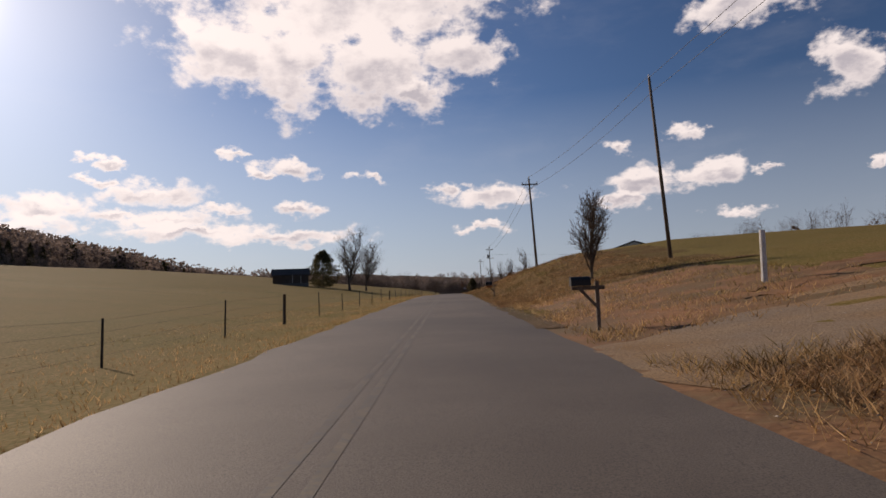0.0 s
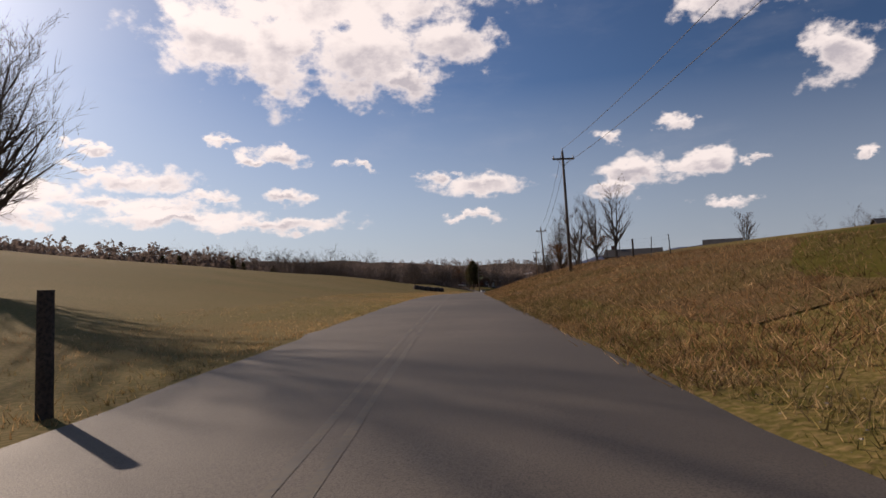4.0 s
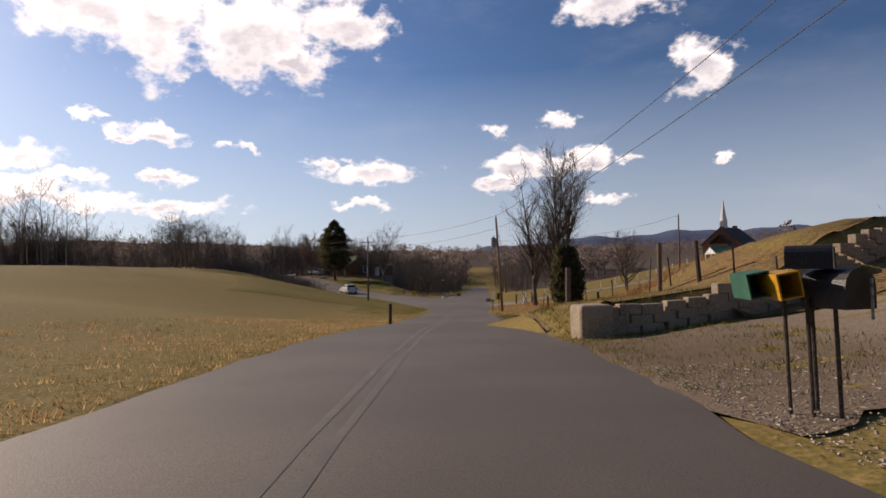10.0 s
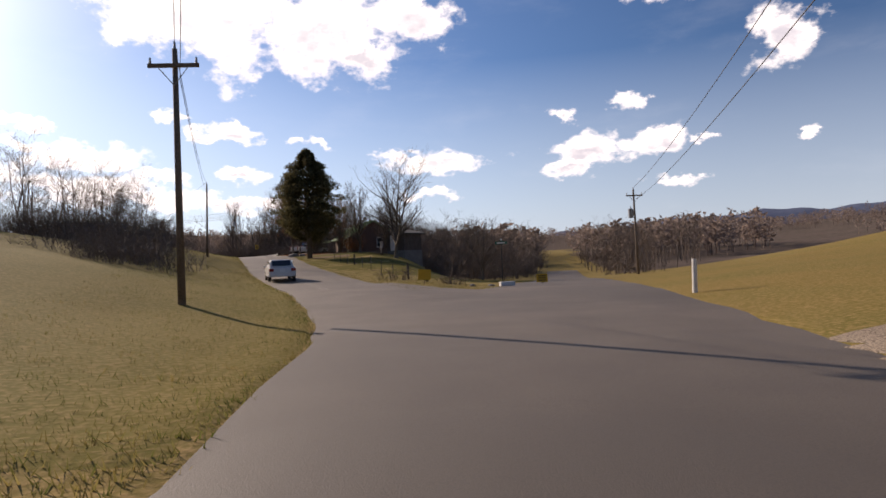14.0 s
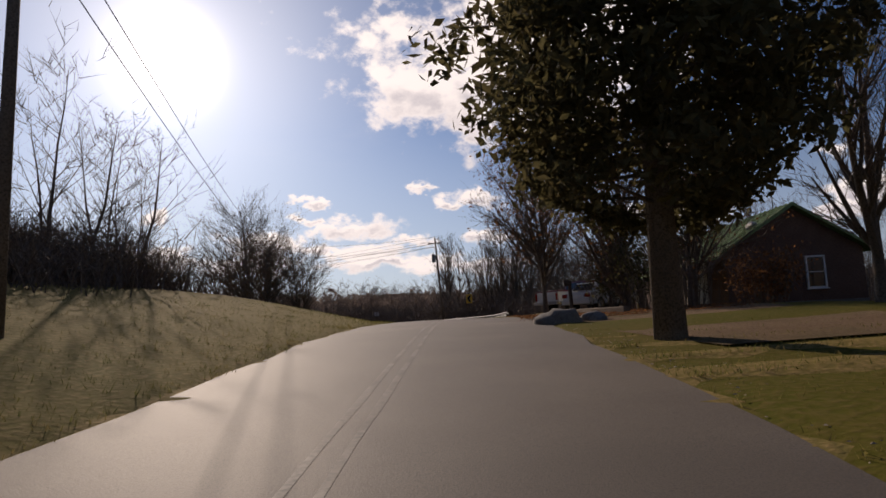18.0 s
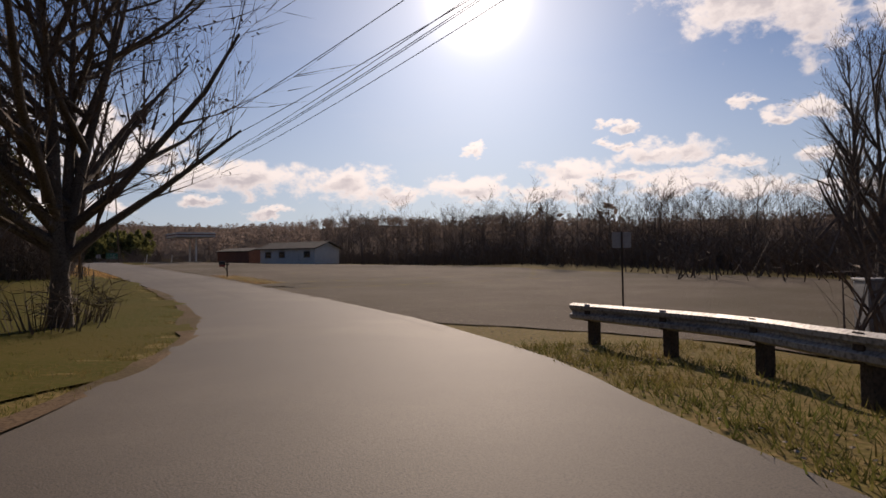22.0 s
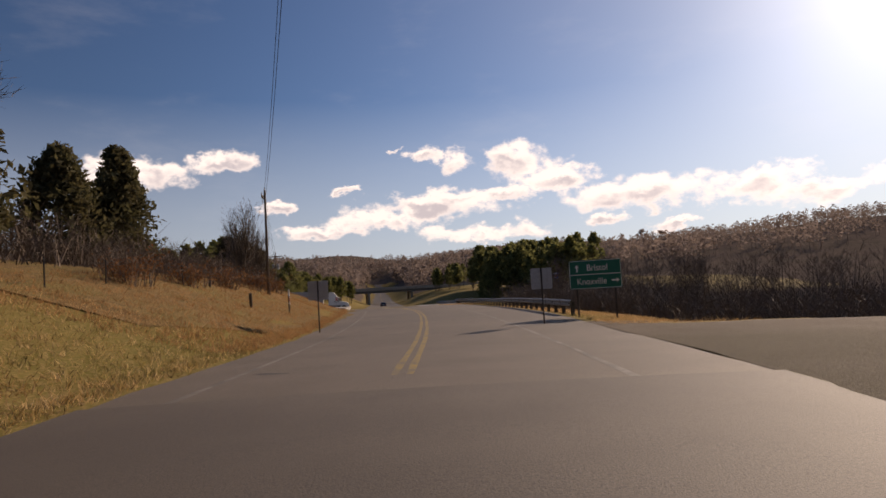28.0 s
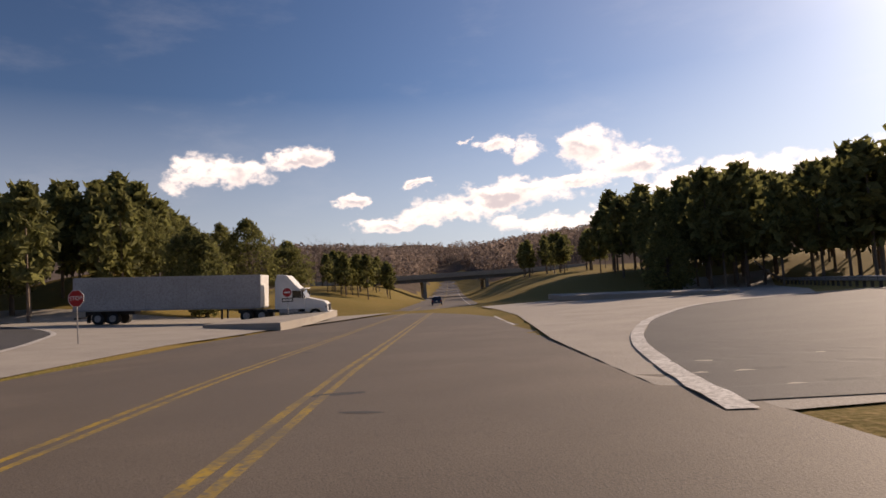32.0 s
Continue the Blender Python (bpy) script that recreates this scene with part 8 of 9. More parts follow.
hero_tree("far_roadside_tree", "bare tree beyond the gate", 18.5, 203.0, 6.8, 26, 2, 0.7, 0.25, 0.42, 1)
hero_tree("yard_oak", "tall half-bare oak with rusty lower leaves", 30.9, 288.8, 14.0, 27, 3, 0.7, 0.16, 0.34, 1, 900, leaf_low=0.45, leaf_size=0.1)
hero_tree("yard_tree", "slender bare yard tree", 33.4, 284.6, 8.6, 28, 3, 0.65, 0.2, 0.36, 1, splits=(2, 2))
hero_tree("yard_oak", "tall bare oak with a few rusty leaves", 37.2, 281.6, 15.5, 29, 3, 0.72, 0.2, 0.36, 1, 500, leaf_low=0.55, leaf_size=0.1)
hero_tree("hill_tree", "round-crowned bare tree on the hillside", 60.0, 262.0, 7.5, 30, 3, 0.7, 0.3, 0.4, 1, splits=(2, 2))
hero_tree("lane_tree", "tall bare tree with heavy limbs by the fence", 35.9, 347.2, 12.5, 31, 3, 0.55, 0.2, 0.34, 1, girth=0.8)
hero_tree("lane_tree", "tall bare tree with a thick pale trunk", 37.3, 344.3, 14.0, 32, 3, 0.55, 0.24, 0.36, 2, girth=0.72)
hero_tree("garden_tree", "spreading bare apple tree", 47.5, 352.0, 6.0, 33, 3, 1.1, 0.2, 0.5, 1, splits=(2, 2))
hero_tree("crooked_tree", "old bare tree with crooked spreading limbs", 28.9, 420.6, 11.0, 36, 3, 1.15, 0.25, 0.5, 2, splits=(1, 2))
cedar_tree("fence_cedar", "bushy rust-tinged cedar at the fence", 24.6, 311.5, 2.7, 0.62, 36, 5200, base=0.02, size=0.06)
cedar_tree("big_cedar", "huge dark cedar beside the road", 19.2, 422.3, 12.2, 4.3, 37, 11500, kind="pine", base=0.17, size=0.12)
hero_tree("house_tree", "slender bare tree behind the house", 24.6, 428.5, 8.5, 38, 3, 0.5, 0.2, 0.36, 1, splits=(2, 2))
hero_tree("house_tree", "slender bare tree behind the house", 27.8, 430.0, 7.5, 39, 3, 0.5, 0.2, 0.36, 1, splits=(2, 2))
hero_tree("yard_tree", "bare tree behind the tool shed", 40.0, 431.0, 8.0, 40, 3, 0.9, 0.2, 0.44, 1, splits=(2, 2))
hero_tree("spreading_oak", "wide dark oak with clinging dry leaves", 14.2, 443.4, 9.9, 41, 3, 0.85, 0.2, 0.4, 2, 650, M_DEADLEAF, leaf_size=0.075, girth=0.75)
hero_tree("leafy_oak", "slim oak hung with orange leaves", 18.4, 436.9, 8.8, 42, 3, 0.6, 0.1, 0.42, 1, 700, leaf_size=0.07)
hero_tree("leafy_oak", "leaning oak with rust-orange leaves", 21.0, 440.0, 8.0, 43, 3, 0.6, 0.1, 0.42, 1, 500, leaf_size=0.07)
hero_tree("bend_tree", "small bare tree on the grassy rise", -6.9, 450.7, 6.2, 44, 3, 1.0, 0.15, 0.48, 2, splits=(2, 2))
hero_tree("bend_tree", "tangled tree with dark clinging leaves", -10.4, 461.6, 8.6, 45, 3, 1.0, 0.12, 0.42, 2, 300, M_TWIG, leaf_size=0.07)
hero_tree("bend_tree", "slim bare tree near the bend", -9.5, 455.5, 6.6, 46, 3, 0.8, 0.15, 0.42, 1, splits=(2, 2))
for k, (hx, hy, hh) in enumerate(((17.0, 470.0, 13.0), (20.5, 473.0, 12.0), (12.0, 474.0, 12.0), (8.0, 477.0, 12.0), (24.0, 466.0, 10.5), (14.5, 464.5, 9.5), (26.5, 458.0, 10.0), (4.0, 483.0, 12.0), (9.5, 481.5, 13.0), (1.0, 487.0, 11.0), (6.3, 479.0, 15.5), (4.9, 480.2, 15.0), (2.0, 483.5, 12.5), (1.5, 489.0, 11.5), (6.5, 485.0, 12.5), (4.5, 491.0, 11.5), (10.5, 474.5, 11.0), (0.5, 482.0, 10.5), (-8.0, 501.5, 14.0), (-10.0, 508.0, 15.0), (-11.8, 515.0, 16.0), (-9.2, 512.0, 14.5))):
    hero_tree("thicket_tree", "tall thin bare tree in the thicket", hx, hy, hh, 50 + k, 3, 0.45, 0.25, 0.32, 0, splits=(2, 2), girth=0.7, group="thicket trees")
hero_tree("bank_tree", "tall pale bare tree above the brush", -66.0, 467.2, 14.0, 60, 3, 0.6, 0.25, 0.36, 1)
for k, (hx, hy, hh) in enumerate(((-50.0, 467.5, 12.5), (-46.0, 463.0, 11.0), (-58.5, 468.5, 12.0), (-61.0, 471.5, 10.0), (-53.0, 461.0, 13.5))):
    hero_tree("bank_tree", "tall slim bare tree above the thicket", hx, hy, hh, 160 + k, 3, 0.5, 0.22, 0.34, 1, splits=(2, 2))
hero_tree("bank_tree", "thin bare tree in the brush", -55.0, 465.5, 9.5, 61, 3, 0.5, 0.2, 0.34, 0, splits=(2, 2))
cedar_tree("bank_cedar", "tall ragged dark cedar", -81.8, 479.3, 12.6, 3.3, 62, 3000, kind="pine", base=0.2)
cedar_tree("bank_cedar", "ragged dark cedar beside a taller one", -79.5, 474.6, 10.4, 2.9, 63, 1900, kind="pine", base=0.16)
hero_tree("overhanging_tree", "broad roadside tree with clinging dark pods", -20.2, 468.3, 15.0, 47, 3, 1.25, 0.14, 0.52, 2, 900, M_TWIG, leaf_size=0.075, girth=0.85)
hero_tree("great_oak", "huge spreading bare oak above the fence", -111.0, 482.2, 14.5, 64, 4, 1.15, 0.13, 0.5, 3, splits=(2, 2), girth=1.9)
hero_tree("fence_tree", "bare tree behind the chain-link fence", -119.0, 478.0, 9.0, 65, 3, 0.8, 0.2, 0.4, 1, splits=(2, 2))
hero_tree("corner_tree", "vase-shaped bare tree behind the fence end", -133.0, 485.0, 8.6, 66, 3, 0.6, 0.15, 0.44, 2, splits=(2, 3))
for k, (cx, cy, hh, rr) in enumerate(((-137.5, 483.5, 7.2, 3.4), (-131.0, 476.0, 7.6, 3.2), (-126.5, 474.5, 7.0, 3.0), (-134.5, 479.5, 7.8, 3.2), (-160.0, 483.0, 8.4, 3.2), (-164.5, 481.0, 7.6, 3.0), (-155.5, 481.0, 7.2, 3.2), (-190.0, 489.0, 4.6, 2.2), (-186.0, 486.5, 5.0, 2.4), (-194.0, 486.0, 4.4, 2.2))):
    cedar_tree("bank_evergreen", "dark evergreen on the brushy bank", cx, cy, hh, rr, 70 + k, 2000, base=0.02, size=0.2, group="bank evergreens")
for k, (hx, hy) in enumerate(((-184.5, 488.5), (-186.5, 489.5), (-182.0, 487.5), (-166.0, 490.5))):
    hero_tree("sapling_clump", "cluster of thin bare saplings", hx, hy, 6.6, 80 + k, 2, 0.3, 0.1, 0.4, 4, splits=(2, 3), group="saplings")
for k, (cx, cy, hh, rr) in enumerate(((-254.5, 494.0, 9.0, 3.6), (-274.0, 484.0, 13.0, 4.8), (-268.0, 468.0, 13.5, 4.2), (-280.0, 476.0, 14.5, 4.6), (-260.0, 464.0, 12.5, 4.0), (-252.0, 456.0, 9.0, 2.8), (-268.0, 536.5, 7.5, 3.4), (-276.0, 540.0, 10.5, 3.2), (-293.0, 481.9, 14.5, 4.8), (-290.5, 486.5, 16.5, 5.4), (-297.5, 490.6, 12.5, 4.6), (-296.0, 473.0, 15.0, 4.2))):
    cedar_tree("pine_tree", "bushy green pine beside the ramp", cx - (18 if k == 0 else 0), cy - (8 if k == 0 else 0), hh * (0.76 if cy < 500 and hh > 10 else 1.0), rr, 90 + k, 1900, M_PINE, "pine" if hh > 10 else "cedar", 0.22 if hh > 10 else 0.04, 0.2, "ramp pines")
for k, (hx, hy, hh) in enumerate(((-178.0, 527.0, 6.5), (-182.5, 528.5, 6.2), (-160.0, 526.0, 6.0), (-190.0, 526.0, 6.0))):
    hero_tree("rail_tree", "bare tree behind the highway guardrail", hx, hy, hh, 100 + k, 3, 0.6, 0.2, 0.4, 1, splits=(2, 2))

# shrubs and brush
for k, (bx, by, hh, ww, mat) in enumerate(((19.2, 435.0, 3.6, 2.8, M_CEDAR), (20.6, 433.4, 2.8, 2.6, None), (17.7, 438.9, 3.2, 2.2, M_CEDAR), (23.5, 437.0, 2.5, 3.0, M_DEADLEAF), (28.6, 391.0, 1.0, 2.6, None), (32.0, 388.5, 0.9, 2.2, None),
                                       (-19.4, 467.6, 1.7, 3.4, None), (-21.6, 469.2, 1.4, 2.6, None), (-9.0, 459.0, 1.4, 3.0, None), (-12.0, 463.5, 1.6, 3.0, None), (6.0, 410.0, 2.4, 4.0, None), (8.5, 405.0, 2.2, 4.0, None), (4.0, 418.0, 2.4, 4.5, None), (10.8, 398.0, 1.8, 3.0, None), (27.0, 424.0, 1.2, 2.4, None))):
    bush("shrub", "tangled leafless roadside shrub" if mat is None else "scruffy leafy roadside shrub", bx, by, hh, ww, 120 + k, mat)
for k in range(26):
    s = 22.6 + 0.11 * k
    bx, by = at_station(s, -15.5 - (k * 7 % 5))
    bush("thicket_shrub", "dense brown brush at the lawn's edge", bx, by, 2.6 + (k * 3 % 4) * 0.4, 3.4, 150 + k, None)
for k in range(20):
    bx, by = at_station(29.3 + 0.085 * k, -13 - (k * 5 % 4))
    bush("thicket_shrub", "reddish-brown brush on the cut bank", bx, by, 1.6 + (k * 3 % 4) * 0.25, 2.6, 190 + k, M_DEADLEAF if k % 4 == 0 else None, n=200)

# hay bales going to ruin in the pasture
for k in range(6):
    u = k / 5
    bx, by = -1.6 + 4.8 * u, 274.3 + 3.6 * u
    h = new("hay_bale", bm_mesh("hay_bale", rod((-0.55, 0, 0.42), (0.55, 0, 0.42), 0.52 - 0.04 * (k % 3), 0.5, 18), M_BARNWOOD, True))
    for v in h.data.vertices:
        n3 = noise.noise(v.co * 2.3 + Vector((k, 0, 0)))
        v.co += v.co.normalized() * 0.08 * n3
    h.matrix_world = pose(bx, by, gz(bx, by) - 0.05, 0, 0, 35 + 17 * math.sin(k * 3))
    tagged(h, "old dark round hay bale in the pasture", "hay bale", "hay bales")
# timbers and posts by the parking pad
for tx, ty, a in ((16.9, 435.5, -62), (17.75, 433.6, -56)):
    tb = new("timber", bm_mesh("timber", box(0, 0, 0.13, 2.2, 0.26, 0.28, bevel=0.03), M_POLE))
    tb.matrix_world = pose(tx, ty, gz(tx, ty), 0, 0, a)
    tagged(tb, "weathered squared timber on dry leaves", "timber", "timbers")
pp = thing("yard_post", 16.15, 436.8, gz(16.15, 436.8), 10, "dark weathered post with a box on top", "post")
part("post", rod((0, 0, -0.2), (-0.05, 0, 1.25), 0.085, 0.075, 9), M_DARKWOOD, pp)
part("box", box(-0.13, 0, 1.36, 0.32, 0.28, 0.24, bevel=0.02), M_DARKWOOD, pp)
# rocks
for k, (rx, ry, rs) in enumerate(((16.6, 428.0, 0.7), (17.4, 429.0, 0.5), (15.9, 430.4, 0.45), (34.2, 387.0, 0.25), (33.0, 386.6, 0.2), (-108.6, 499.6, 0.3))):
    bm = bmesh.new()
    bmesh.ops.create_icosphere(bm, subdivisions=3, radius=rs)
    for v in bm.verts:
        v.co *= 1 + 0.35 * noise.noise(v.co * 1.7 / rs + Vector((k * 3, 0, 0)))
        v.co.z *= 0.6
    r = new("rock", bm_mesh("rock", bm, M_STONE_DARK, True))
    r.location = (rx, ry, gz(rx, ry))
    tagged(r, "rounded dark field rock half sunk in grass", "rock", "rocks")

# turned earth on the verge
M_EARTH = material("turned_earth", (0.05, 0.032, 0.022), 0.95, (0.08, 0.05, 0.03), 0.5, (0.03, 0.02, 0.015), 7.0, 0.0)
bm = bmesh.new()
bmesh.ops.create_icosphere(bm, subdivisions=4, radius=0.42)
for v in bm.verts:
    v.co *= 1 + 0.5 * noise.noise(v.co * 4 + Vector((2, 5, 1))) + 0.2 * noise.noise(v.co * 14)
    v.co.x *= 1.25
    v.co.z *= 0.5
mound = new("soil_mound", bm_mesh("soil_mound", bm, M_EARTH, True))
mound.location = (9.6, 233.0, gz(9.6, 233.0))
tagged(mound, "small heap of dark turned earth in the grass", "soil mound")

# chain-link fence on the bank
cf = thing("chain_link_fence", -86.0, 482.5, gz(-86.0, 482.5), 0, "chain-link fence with a steel top rail", "fence")
cpts = [(-95.0 - 2.85 * k, 475.6 + 1.21 * k) for k in range(10)]
org = Vector((-86.0, 482.5, gz(-86.0, 482.5)))
tops = []
for x, y in cpts:
    p = Vector((x, y, gz(x, y))) - org
    part("post", rod(p - Vector((0, 0, 0.2)), p + Vector((0, 0, 1.25)), 0.03, sides=8), M_STEEL, cf)
    tops.append(p)
for a, b in zip(tops, tops[1:]):
    part("top_rail", rod(a + Vector((0, 0, 1.22)), b + Vector((0, 0, 1.22)), 0.022, sides=6), M_STEEL, cf)
    segs = []
    n = 48
    for k in range(-20, n):
        for s in (0, 1):
            u0, u1 = (k / n, (k + 20) / n) if s == 0 else ((k + 20) / n, k / n)
            lo, hi = (0.0, 1.0)
            if min(u0, u1) < 0 or max(u0, u1) > 1:
                continue
            segs.append((a.lerp(b, u0) + Vector((0, 0, 0.05)), a.lerp(b, u1) + Vector((0, 0, 1.2)), 0.0, 0.0, 2))
    v, f = tubes(segs, lambda l: 3)
    part("mesh_panel", from_arrays("mesh_panel", v, f, M_STEEL), None, cf)


# ---- grass, litter and gravel: what nobody could count ----
def blades(name, label, s0, s1, a, b, count, height, width, mat, seed, lean=0.5, per=6, kinds="stuff", clump=0.12, patchy=0.0):
    """Clumps of grass blades on a strip of land along the road."""
    rng = np.random.default_rng(seed)
    count = int(count * 1.2)
    s = rng.uniform(s0, s1, count)
    o = a + (b - a) * rng.uniform(0, 1, count) ** 1.6
    nx, ny = np.interp(s, MAIN[:, 3], MAIN_T[:, 1]), -np.interp(s, MAIN[:, 3], MAIN_T[:, 0])
    sign = -1.0 if b < 0 else 1.0
    edge = np.interp(s, EDGE_S, EDGE_L if b < 0 else EDGE_R)
    off = sign * (edge + np.abs(o))
    x, y = np.interp(s, MAIN[:, 3], MAIN[:, 0]) + nx * off, np.interp(s, MAIN[:, 3], MAIN[:, 1]) + ny * off
    if patchy:
        keep = np.sin(x * 0.9 + seed) * np.sin(y * 0.7) + rng.normal(0, 0.5, count) > -0.6 + patchy
        x, y = x[keep], y[keep]
    gap = np.sqrt(np.min([(x - SIDE[i, 0]) ** 2 + (y - SIDE[i, 1]) ** 2 for i in range(0, len(SIDE), 2)], axis=0))
    x, y = x[gap > 3.6], y[gap > 3.6]
    x, y = np.repeat(x, per) + rng.normal(0, clump, len(x) * per), np.repeat(y, per) + rng.normal(0, clump, len(y) * per)
    z = ground(x, y) - 0.03
    n = len(x)
    h = height * rng.uniform(0.45, 1.25, n)
    ang = rng.uniform(0, 2 * np.pi, n)
    la = rng.uniform(0, 2 * np.pi, n)
    ln = lean * h * rng.uniform(0.2, 1.2, n)
    w = width * rng.uniform(0.6, 1.3, n)
    px, py = np.cos(ang) * w / 2, np.sin(ang) * w / 2
    v = np.stack([np.c_[x - px, y - py, z], np.c_[x + px, y + py, z], np.c_[x + np.cos(la) * ln, y + np.sin(la) * ln, z + h * (1 - 0.25 * lean)]], 1).reshape(-1, 3)
    f = np.arange(n * 3).reshape(-1, 3)
    return tagged(new(name, from_arrays(name, v, f, mat)), label, "grass", kind=kinds)


blades("bank_grass", "matted tan dry grass on the road bank", 0.75, 2.7, 0.2, 11, 12000, 0.3, 0.026, M_BANKGRASS, 1, 1.2)
blades("straw_litter", "pale straw lying on the bank", 0.75, 2.7, 0.2, 11, 1500, 0.16, 0.016, M_DRYGRASS, 51, 2.4, per=3, clump=0.2)
blades("straw_litter", "pale straw lying on the bank", 4.2, 9.9, 0.2, 11, 3000, 0.16, 0.016, M_DRYGRASS, 52, 2.4, per=3, clump=0.2)
blades("bank_grass", "matted tan dry grass on the road bank", 4.2, 9.9, 0.1, 11, 24000, 0.3, 0.026, M_BANKGRASS, 2, 1.2)
blades("bank_foot_grass", "green and tan grass at the foot of the bank", 4.2, 9.9, 0.1, 5.5, 12000, 0.19, 0.022, M_GREENGRASS, 27, 0.9, patchy=0.25)
blades("bank_foot_grass", "green and tan grass at the foot of the bank", 1.0, 2.6, 0.1, 3.0, 2500, 0.17, 0.022, M_GREENGRASS, 28, 0.9, patchy=0.4)
blades("bank_grass", "short dry grass below the mailbox", 2.6, 4.3, 0.4, 7, 4500, 0.2, 0.025, M_DRYGRASS, 3, 0.9)
blades("bank_grass", "dry grass and weeds beside the clay drive", 0.3, 0.8, 0.5, 9, 1600, 0.26, 0.03, M_DRYGRASS, 4, 1.0, patchy=0.4)
blades("bank_weeds", "tall brown weeds on the near side of the drive", -0.05, 0.2, 1.0, 10, 2200, 0.34, 0.026, M_BANKGRASS, 25, 1.1, patchy=0.2)
blades("bank_weeds", "pale straw among the roadside weeds", -0.05, 0.22, 0.4, 10, 900, 0.3, 0.02, M_DRYGRASS, 26, 1.1, patchy=0.2)
blades("verge_grass", "short green grass along the road edge", 3.0, 9.9, 0.2, 2.4, 5000, 0.12, 0.02, M_GREENGRASS, 5, 0.6, patchy=0.2)
blades("verge_grass", "short green-brown verge grass", 10.4, 13.2, 0.2, 4.0, 5000, 0.15, 0.022, M_GREENGRASS, 6, 0.7)
blades("sedge", "tall orange broom sedge by the fence", 11.6, 13.3, 4.0, 19, 6000, 0.6, 0.03, M_SEDGE, 7, 0.5)
blades("sedge", "dry tan weeds beside the road", 11.5, 13.4, 1.6, 10, 4500, 0.34, 0.028, M_DRYGRASS, 8, 0.9)
blades("bank_grass", "matted dry weeds round the pole", 12.9, 14.3, 0.3, 9, 3500, 0.26, 0.024, M_DRYGRASS, 24, 1.0)
blades("pasture_edge", "short tan grass at the pasture edge", -0.5, 5.5, -0.2, -8, 8000, 0.13, 0.022, M_DRYGRASS, 9, 0.7)
blades("pasture_edge", "short tan grass at the pasture edge", 5.5, 13.5, -0.2, -8, 11000, 0.13, 0.022, M_DRYGRASS, 10, 0.7)
blades("verge_grass", "grassy roadside bank", 13.5, 20.5, -0.2, -7, 9000, 0.15, 0.022, M_GREENGRASS, 11, 0.7)
blades("verge_grass", "green lawn grass by the road", 16.0, 20.4, 0.2, 7, 7000, 0.1, 0.02, M_GREENGRASS, 12, 0.6)
blades("verge_grass", "weedy grass under the guardrail", 20.4, 22.8, 0.2, 3.5, 3500, 0.18, 0.022, M_GREENGRASS, 13, 0.8)
blades("verge_grass", "green lawn grass in front of the fence", 22.2, 25.4, -0.2, -8, 7000, 0.1, 0.02, M_GREENGRASS, 14, 0.6)
blades("bank_grass", "tan dry grass below the chain-link fence", 25.2, 29.0, -0.3, -9, 9000, 0.2, 0.026, M_DRYGRASS, 15, 0.9)
blades("bank_grass", "red-brown grass on the cut bank", 28.8, 32.2, -0.3, -10, 8000, 0.26, 0.028, M_SEDGE, 16, 0.9)
blades("sedge", "orange broom sedge on the bank", 27.7, 28.6, -9, -15, 2200, 0.75, 0.035, M_SEDGE, 17, 0.4)
blades("sedge", "orange broom sedge on the bank", 28.0, 28.7, -6, -9, 900, 0.7, 0.035, M_SEDGE, 18, 0.4)
blades("verge_grass", "scrubby grass behind the guardrail", 29.0, 32.0, 0.6, 6, 3800, 0.22, 0.026, M_DRYGRASS, 19, 0.9)
blades("lot_weeds", "tufts of dead grass on the lot island", 24.6, 25.2, 0.4, 2.2, 900, 0.16, 0.022, M_DRYGRASS, 20, 0.8)
blades("lot_weeds", "grass round the utility pole", 26.95, 27.75, 0.4, 3.2, 1500, 0.14, 0.022, M_GREENGRASS, 21, 0.8)
blades("tall_weeds", "tall brown weeds beyond the guardrail", 20.9, 22.6, 4.5, 14, 3000, 0.9, 0.03, M_TWIG, 22, 0.4)


def litter(name, label, boxes, mat, size, seed, flat=0.02):
    """Loose flat bits (leaves, chips, stones) scattered over patches x0, y0, x1, y1, count."""
    rng = np.random.default_rng(seed)
    pts = []
    for x0, y0, x1, y1, n in boxes:
        pts.append(np.c_[rng.uniform(x0, x1, n), rng.uniform(y0, y1, n)])
    p = np.concatenate(pts)
    z = ground(p[:, 0], p[:, 1]) + 0.09 + rng.uniform(0, flat, len(p))
    v, f = leaf_cards(np.c_[p, z], size, rng, 1, 0.01)
    v[:, 2] = np.repeat(z, 4) + (v[:, 2] - np.repeat(z, 4)) * 0.35
    return tagged(new(name, from_arrays(name, v, f, mat)), label, "litter", kind="stuff")


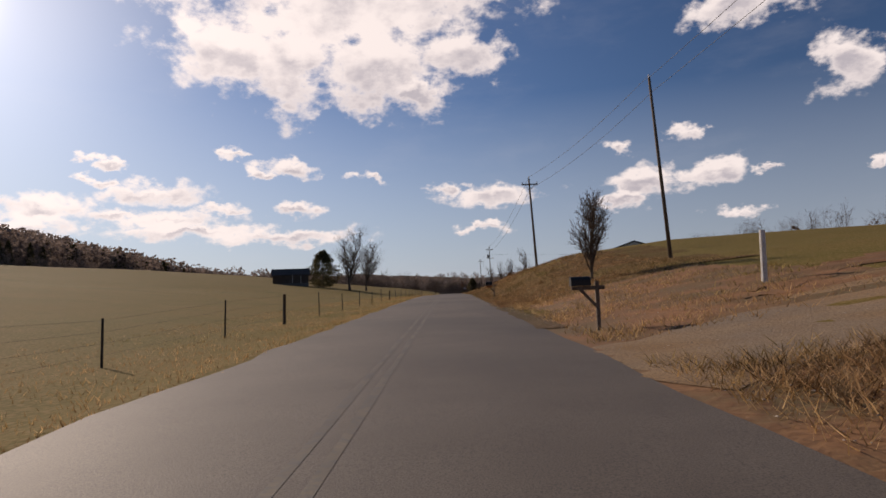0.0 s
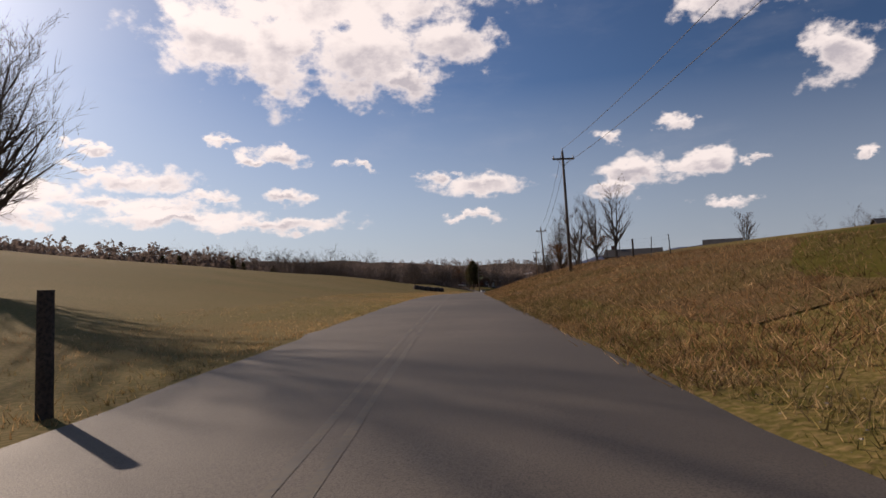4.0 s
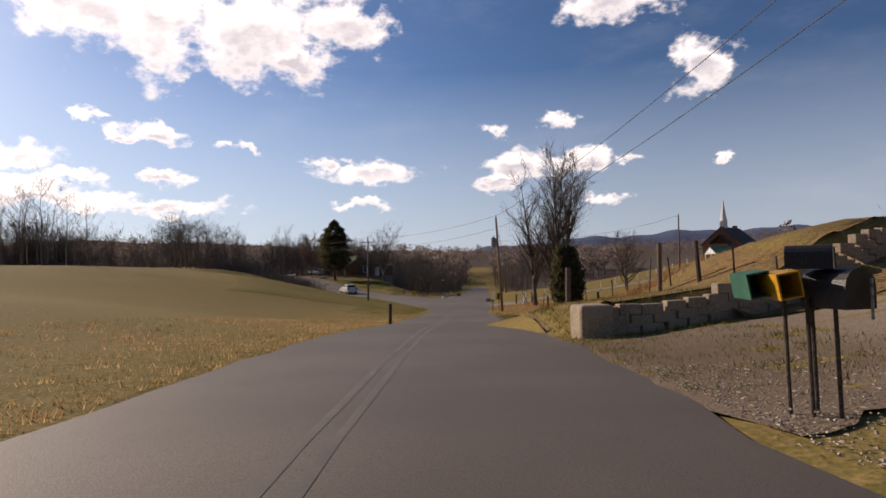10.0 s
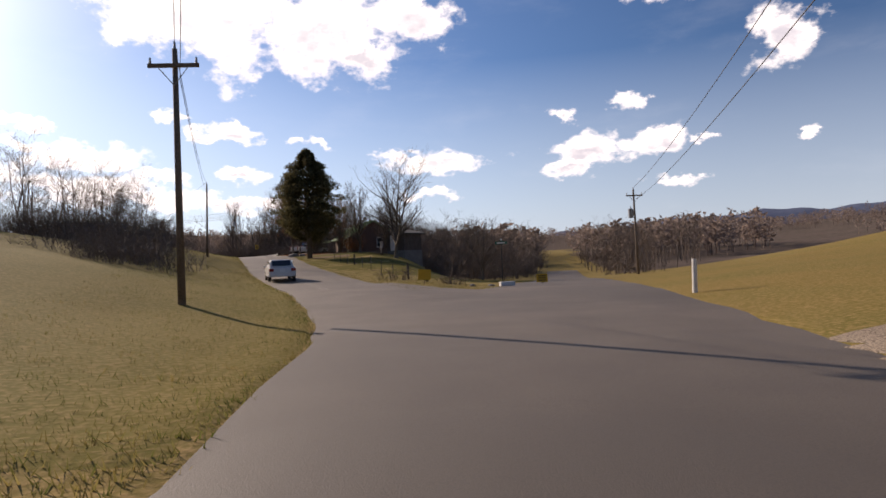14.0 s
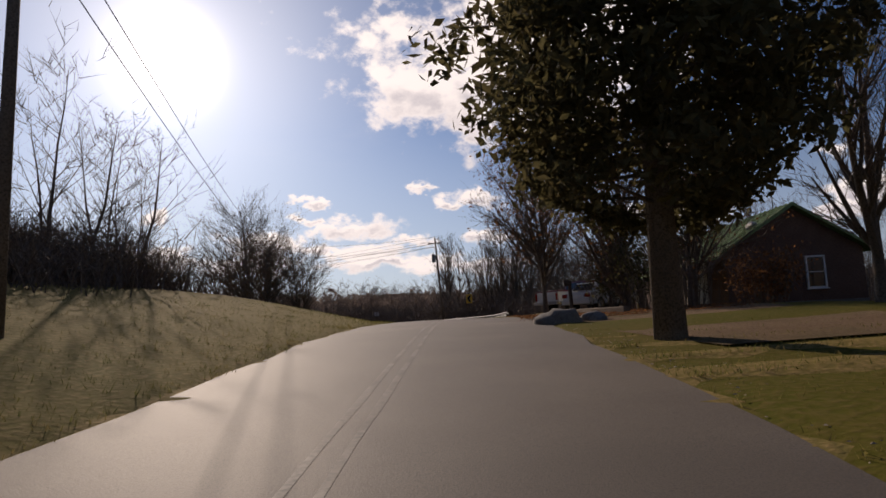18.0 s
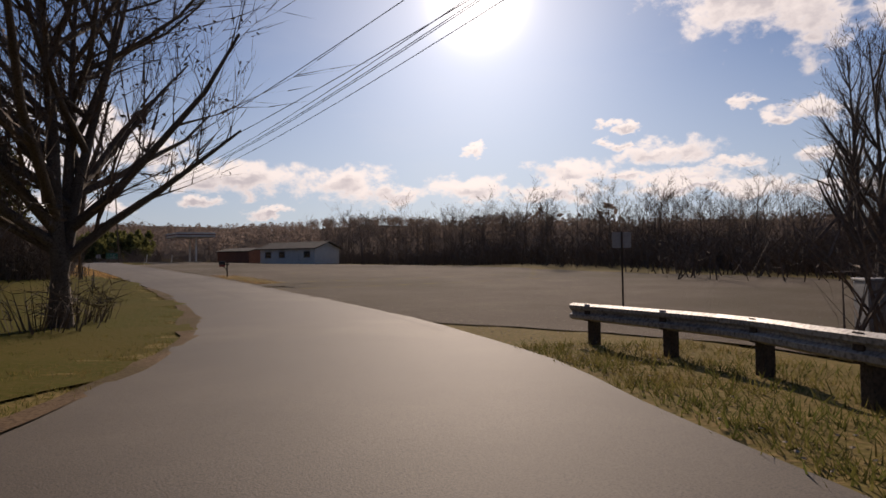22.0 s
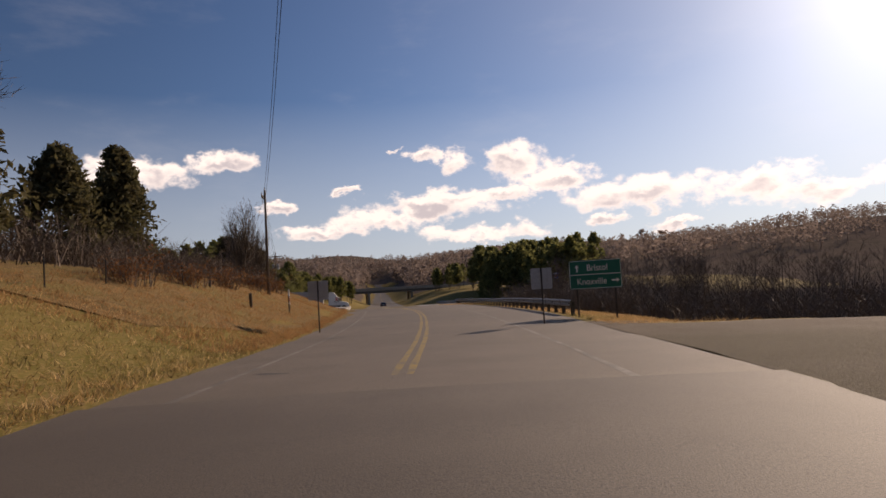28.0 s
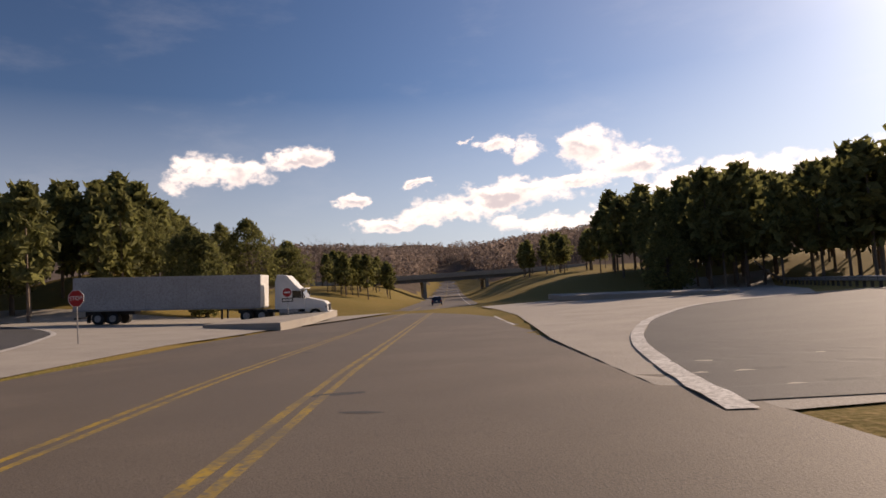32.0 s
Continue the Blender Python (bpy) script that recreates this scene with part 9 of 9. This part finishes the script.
litter("leaf_litter", "fallen brown leaves round the parking pad", [(13.5, 430, 22, 441, 6000), (14.5, 430, 19, 436, 3500), (10.5, 432, 16, 441, 1500)], M_DEADLEAF, 0.06, 1)
def stones(name, label, spots, mat, size, seed):
    """Loose gravel: many small faceted stones."""
    rng = np.random.default_rng(seed)
    p = np.concatenate([np.array([at_station(s, o) for s, o in zip(rng.uniform(s0, s1, n), o0 + (o1 - o0) * rng.uniform(0, 1, n) ** 1.6)]) for s0, s1, o0, o1, n in spots])
    z = ground(p[:, 0], p[:, 1]) + 0.06
    r = size * rng.uniform(0.5, 1.6, len(p)) ** 1.5
    d = np.array([(1, 0, 0), (-0.5, 0.87, 0), (-0.5, -0.87, 0), (0.15, 0.1, 0.42)])
    a = rng.uniform(0, 6.28, len(p))
    rot = np.stack([np.cos(a), -np.sin(a), np.sin(a), np.cos(a)], 1).reshape(-1, 2, 2)
    xy = np.einsum("nij,kj->nki", rot, d[:, :2])
    v = np.concatenate([p[:, None, :] + xy * r[:, None, None], (z[:, None] + d[None, :, 2] * r[:, None])[..., None]], 2).reshape(-1, 3)
    i = np.arange(len(p)) * 4
    f = np.concatenate([np.stack([i + j, i + (j + 1) % 3, i + 3], 1) for j in range(3)])
    return tagged(new(name, from_arrays(name, v, f, mat)), label, "gravel", kind="stuff")


stones("loose_gravel", "loose grey gravel on the lot and drives", [(22.6, 28.2, 2.8, 22, 9000), (9.95, 10.5, 2.6, 12, 6500), (0.0, 0.7, 2.6, 10, 1500)], M_STONES, 0.015, 3)
stones("road_edge_stones", "small stones along the road edge", [(0.3, 13, 2.45, 3.4, 4000), (16, 28, 2.45, 3.2, 2500)], M_STONES, 0.014, 4)
# puddles and pale scraps in the lot
M_WATER = bpy.data.materials.new("puddle_water")
M_WATER.use_nodes = True
_w = M_WATER.node_tree.nodes["Principled BSDF"]
_w.inputs["Base Color"].default_value, _w.inputs["Roughness"].default_value = (0.03, 0.028, 0.025, 1), 0.04
rnd = random.Random(9)
for k, (s, o, rx, ry) in enumerate(((24.46, 3.1, 0.3, 0.62), (24.42, 3.7, 0.16, 0.4), (24.55, 5.3, 0.2, 0.6))):
    px, py = at_station(s, o)
    bm = bmesh.new()
    bm.faces.new([bm.verts.new((rx * math.cos(a) * (1 + 0.18 * math.sin(3 * a + k) + 0.08 * math.sin(7 * a + 2 * k)), ry * math.sin(a) * (1 + 0.2 * math.cos(4 * a + k) + 0.06 * math.sin(9 * a)), 0)) for a in [2 * math.pi * j / 56 for j in range(56)]])
    pd = new(f"puddle_{k + 1}", bm_mesh("puddle", bm, M_WATER))
    pd.matrix_world = pose(px, py, gz(px, py) + 0.056, 0, 0, heading(s) + 90)
    tagged(pd, "shallow bright puddle in the gravel", "water", kind="structure")
# cracks and worn patches on the highway
for k in range(34):
    s, o = rnd.uniform(28.3, 32.6), rnd.uniform(-6.5, -0.9) if k % 3 else rnd.uniform(0.5, 5.0)
    px, py = at_station(s, o)
    zz = float(np.interp(s, MAIN[:, 3], MAIN[:, 2]) + crown(o, s)) + 0.004
    bm = bmesh.new()
    w, l = rnd.uniform(0.06, 0.14), rnd.uniform(0.15, 0.5)
    bm.faces.new([bm.verts.new((l * math.cos(a) * rnd.uniform(0.7, 1.2), w * math.sin(a) * rnd.uniform(0.7, 1.2), 0)) for a in [2 * math.pi * j / 9 for j in range(9)]])
    sp = new("tar_spot", bm_mesh("tar_spot", bm, M_ASPHALT_DARK))
    sp.matrix_world = pose(px, py, zz, 0, 0, heading(s) + rnd.uniform(-20, 20))
    tagged(sp, "dark tar patch on the highway", "road marking", "tar patches", "structure")


# fallen sticks on the bank
M_DEADSTICK = material("bleached_dead_wood", (0.5, 0.36, 0.22), 0.9, (0.38, 0.26, 0.15), 1.5, (0.28, 0.18, 0.1), 30.0, 0.4)
for ends, radius in ((((6.04, 84.6), (6.1, 83.7), (6.1, 82.7)), 0.035), (((4.06, 81.6), (4.2, 81.15)), 0.022), (((4.74, 83.2), (5.6, 83.65)), 0.018)):
    x0, y0 = ends[0]
    z0 = gz(x0, y0)
    stick = thing("fallen_branch", x0, y0, z0, 0, "bleached fallen branch lying on the bank", "branch", "fallen branches")
    pts = [Vector((x - x0, y - y0, gz(x, y) - z0 + 0.09)) for x, y in ends]
    for k in range(len(pts) - 1):
        part("stem", rod(pts[k], pts[k + 1], radius * (1 - 0.3 * k), radius * (0.7 - 0.3 * k), 7), M_DEADSTICK, stick, smooth=True)
    if len(pts) > 2:
        part("twig", rod(pts[1], pts[1] + Vector((0.15, -0.7, 0.16)), radius * 0.5, radius * 0.2, 6), M_DEADSTICK, stick)
        part("twig", rod(pts[0].lerp(pts[1], 0.5), pts[0] + Vector((0.25, 0.2, 0.14)), radius * 0.5, radius * 0.2, 6), M_DEADSTICK, stick)
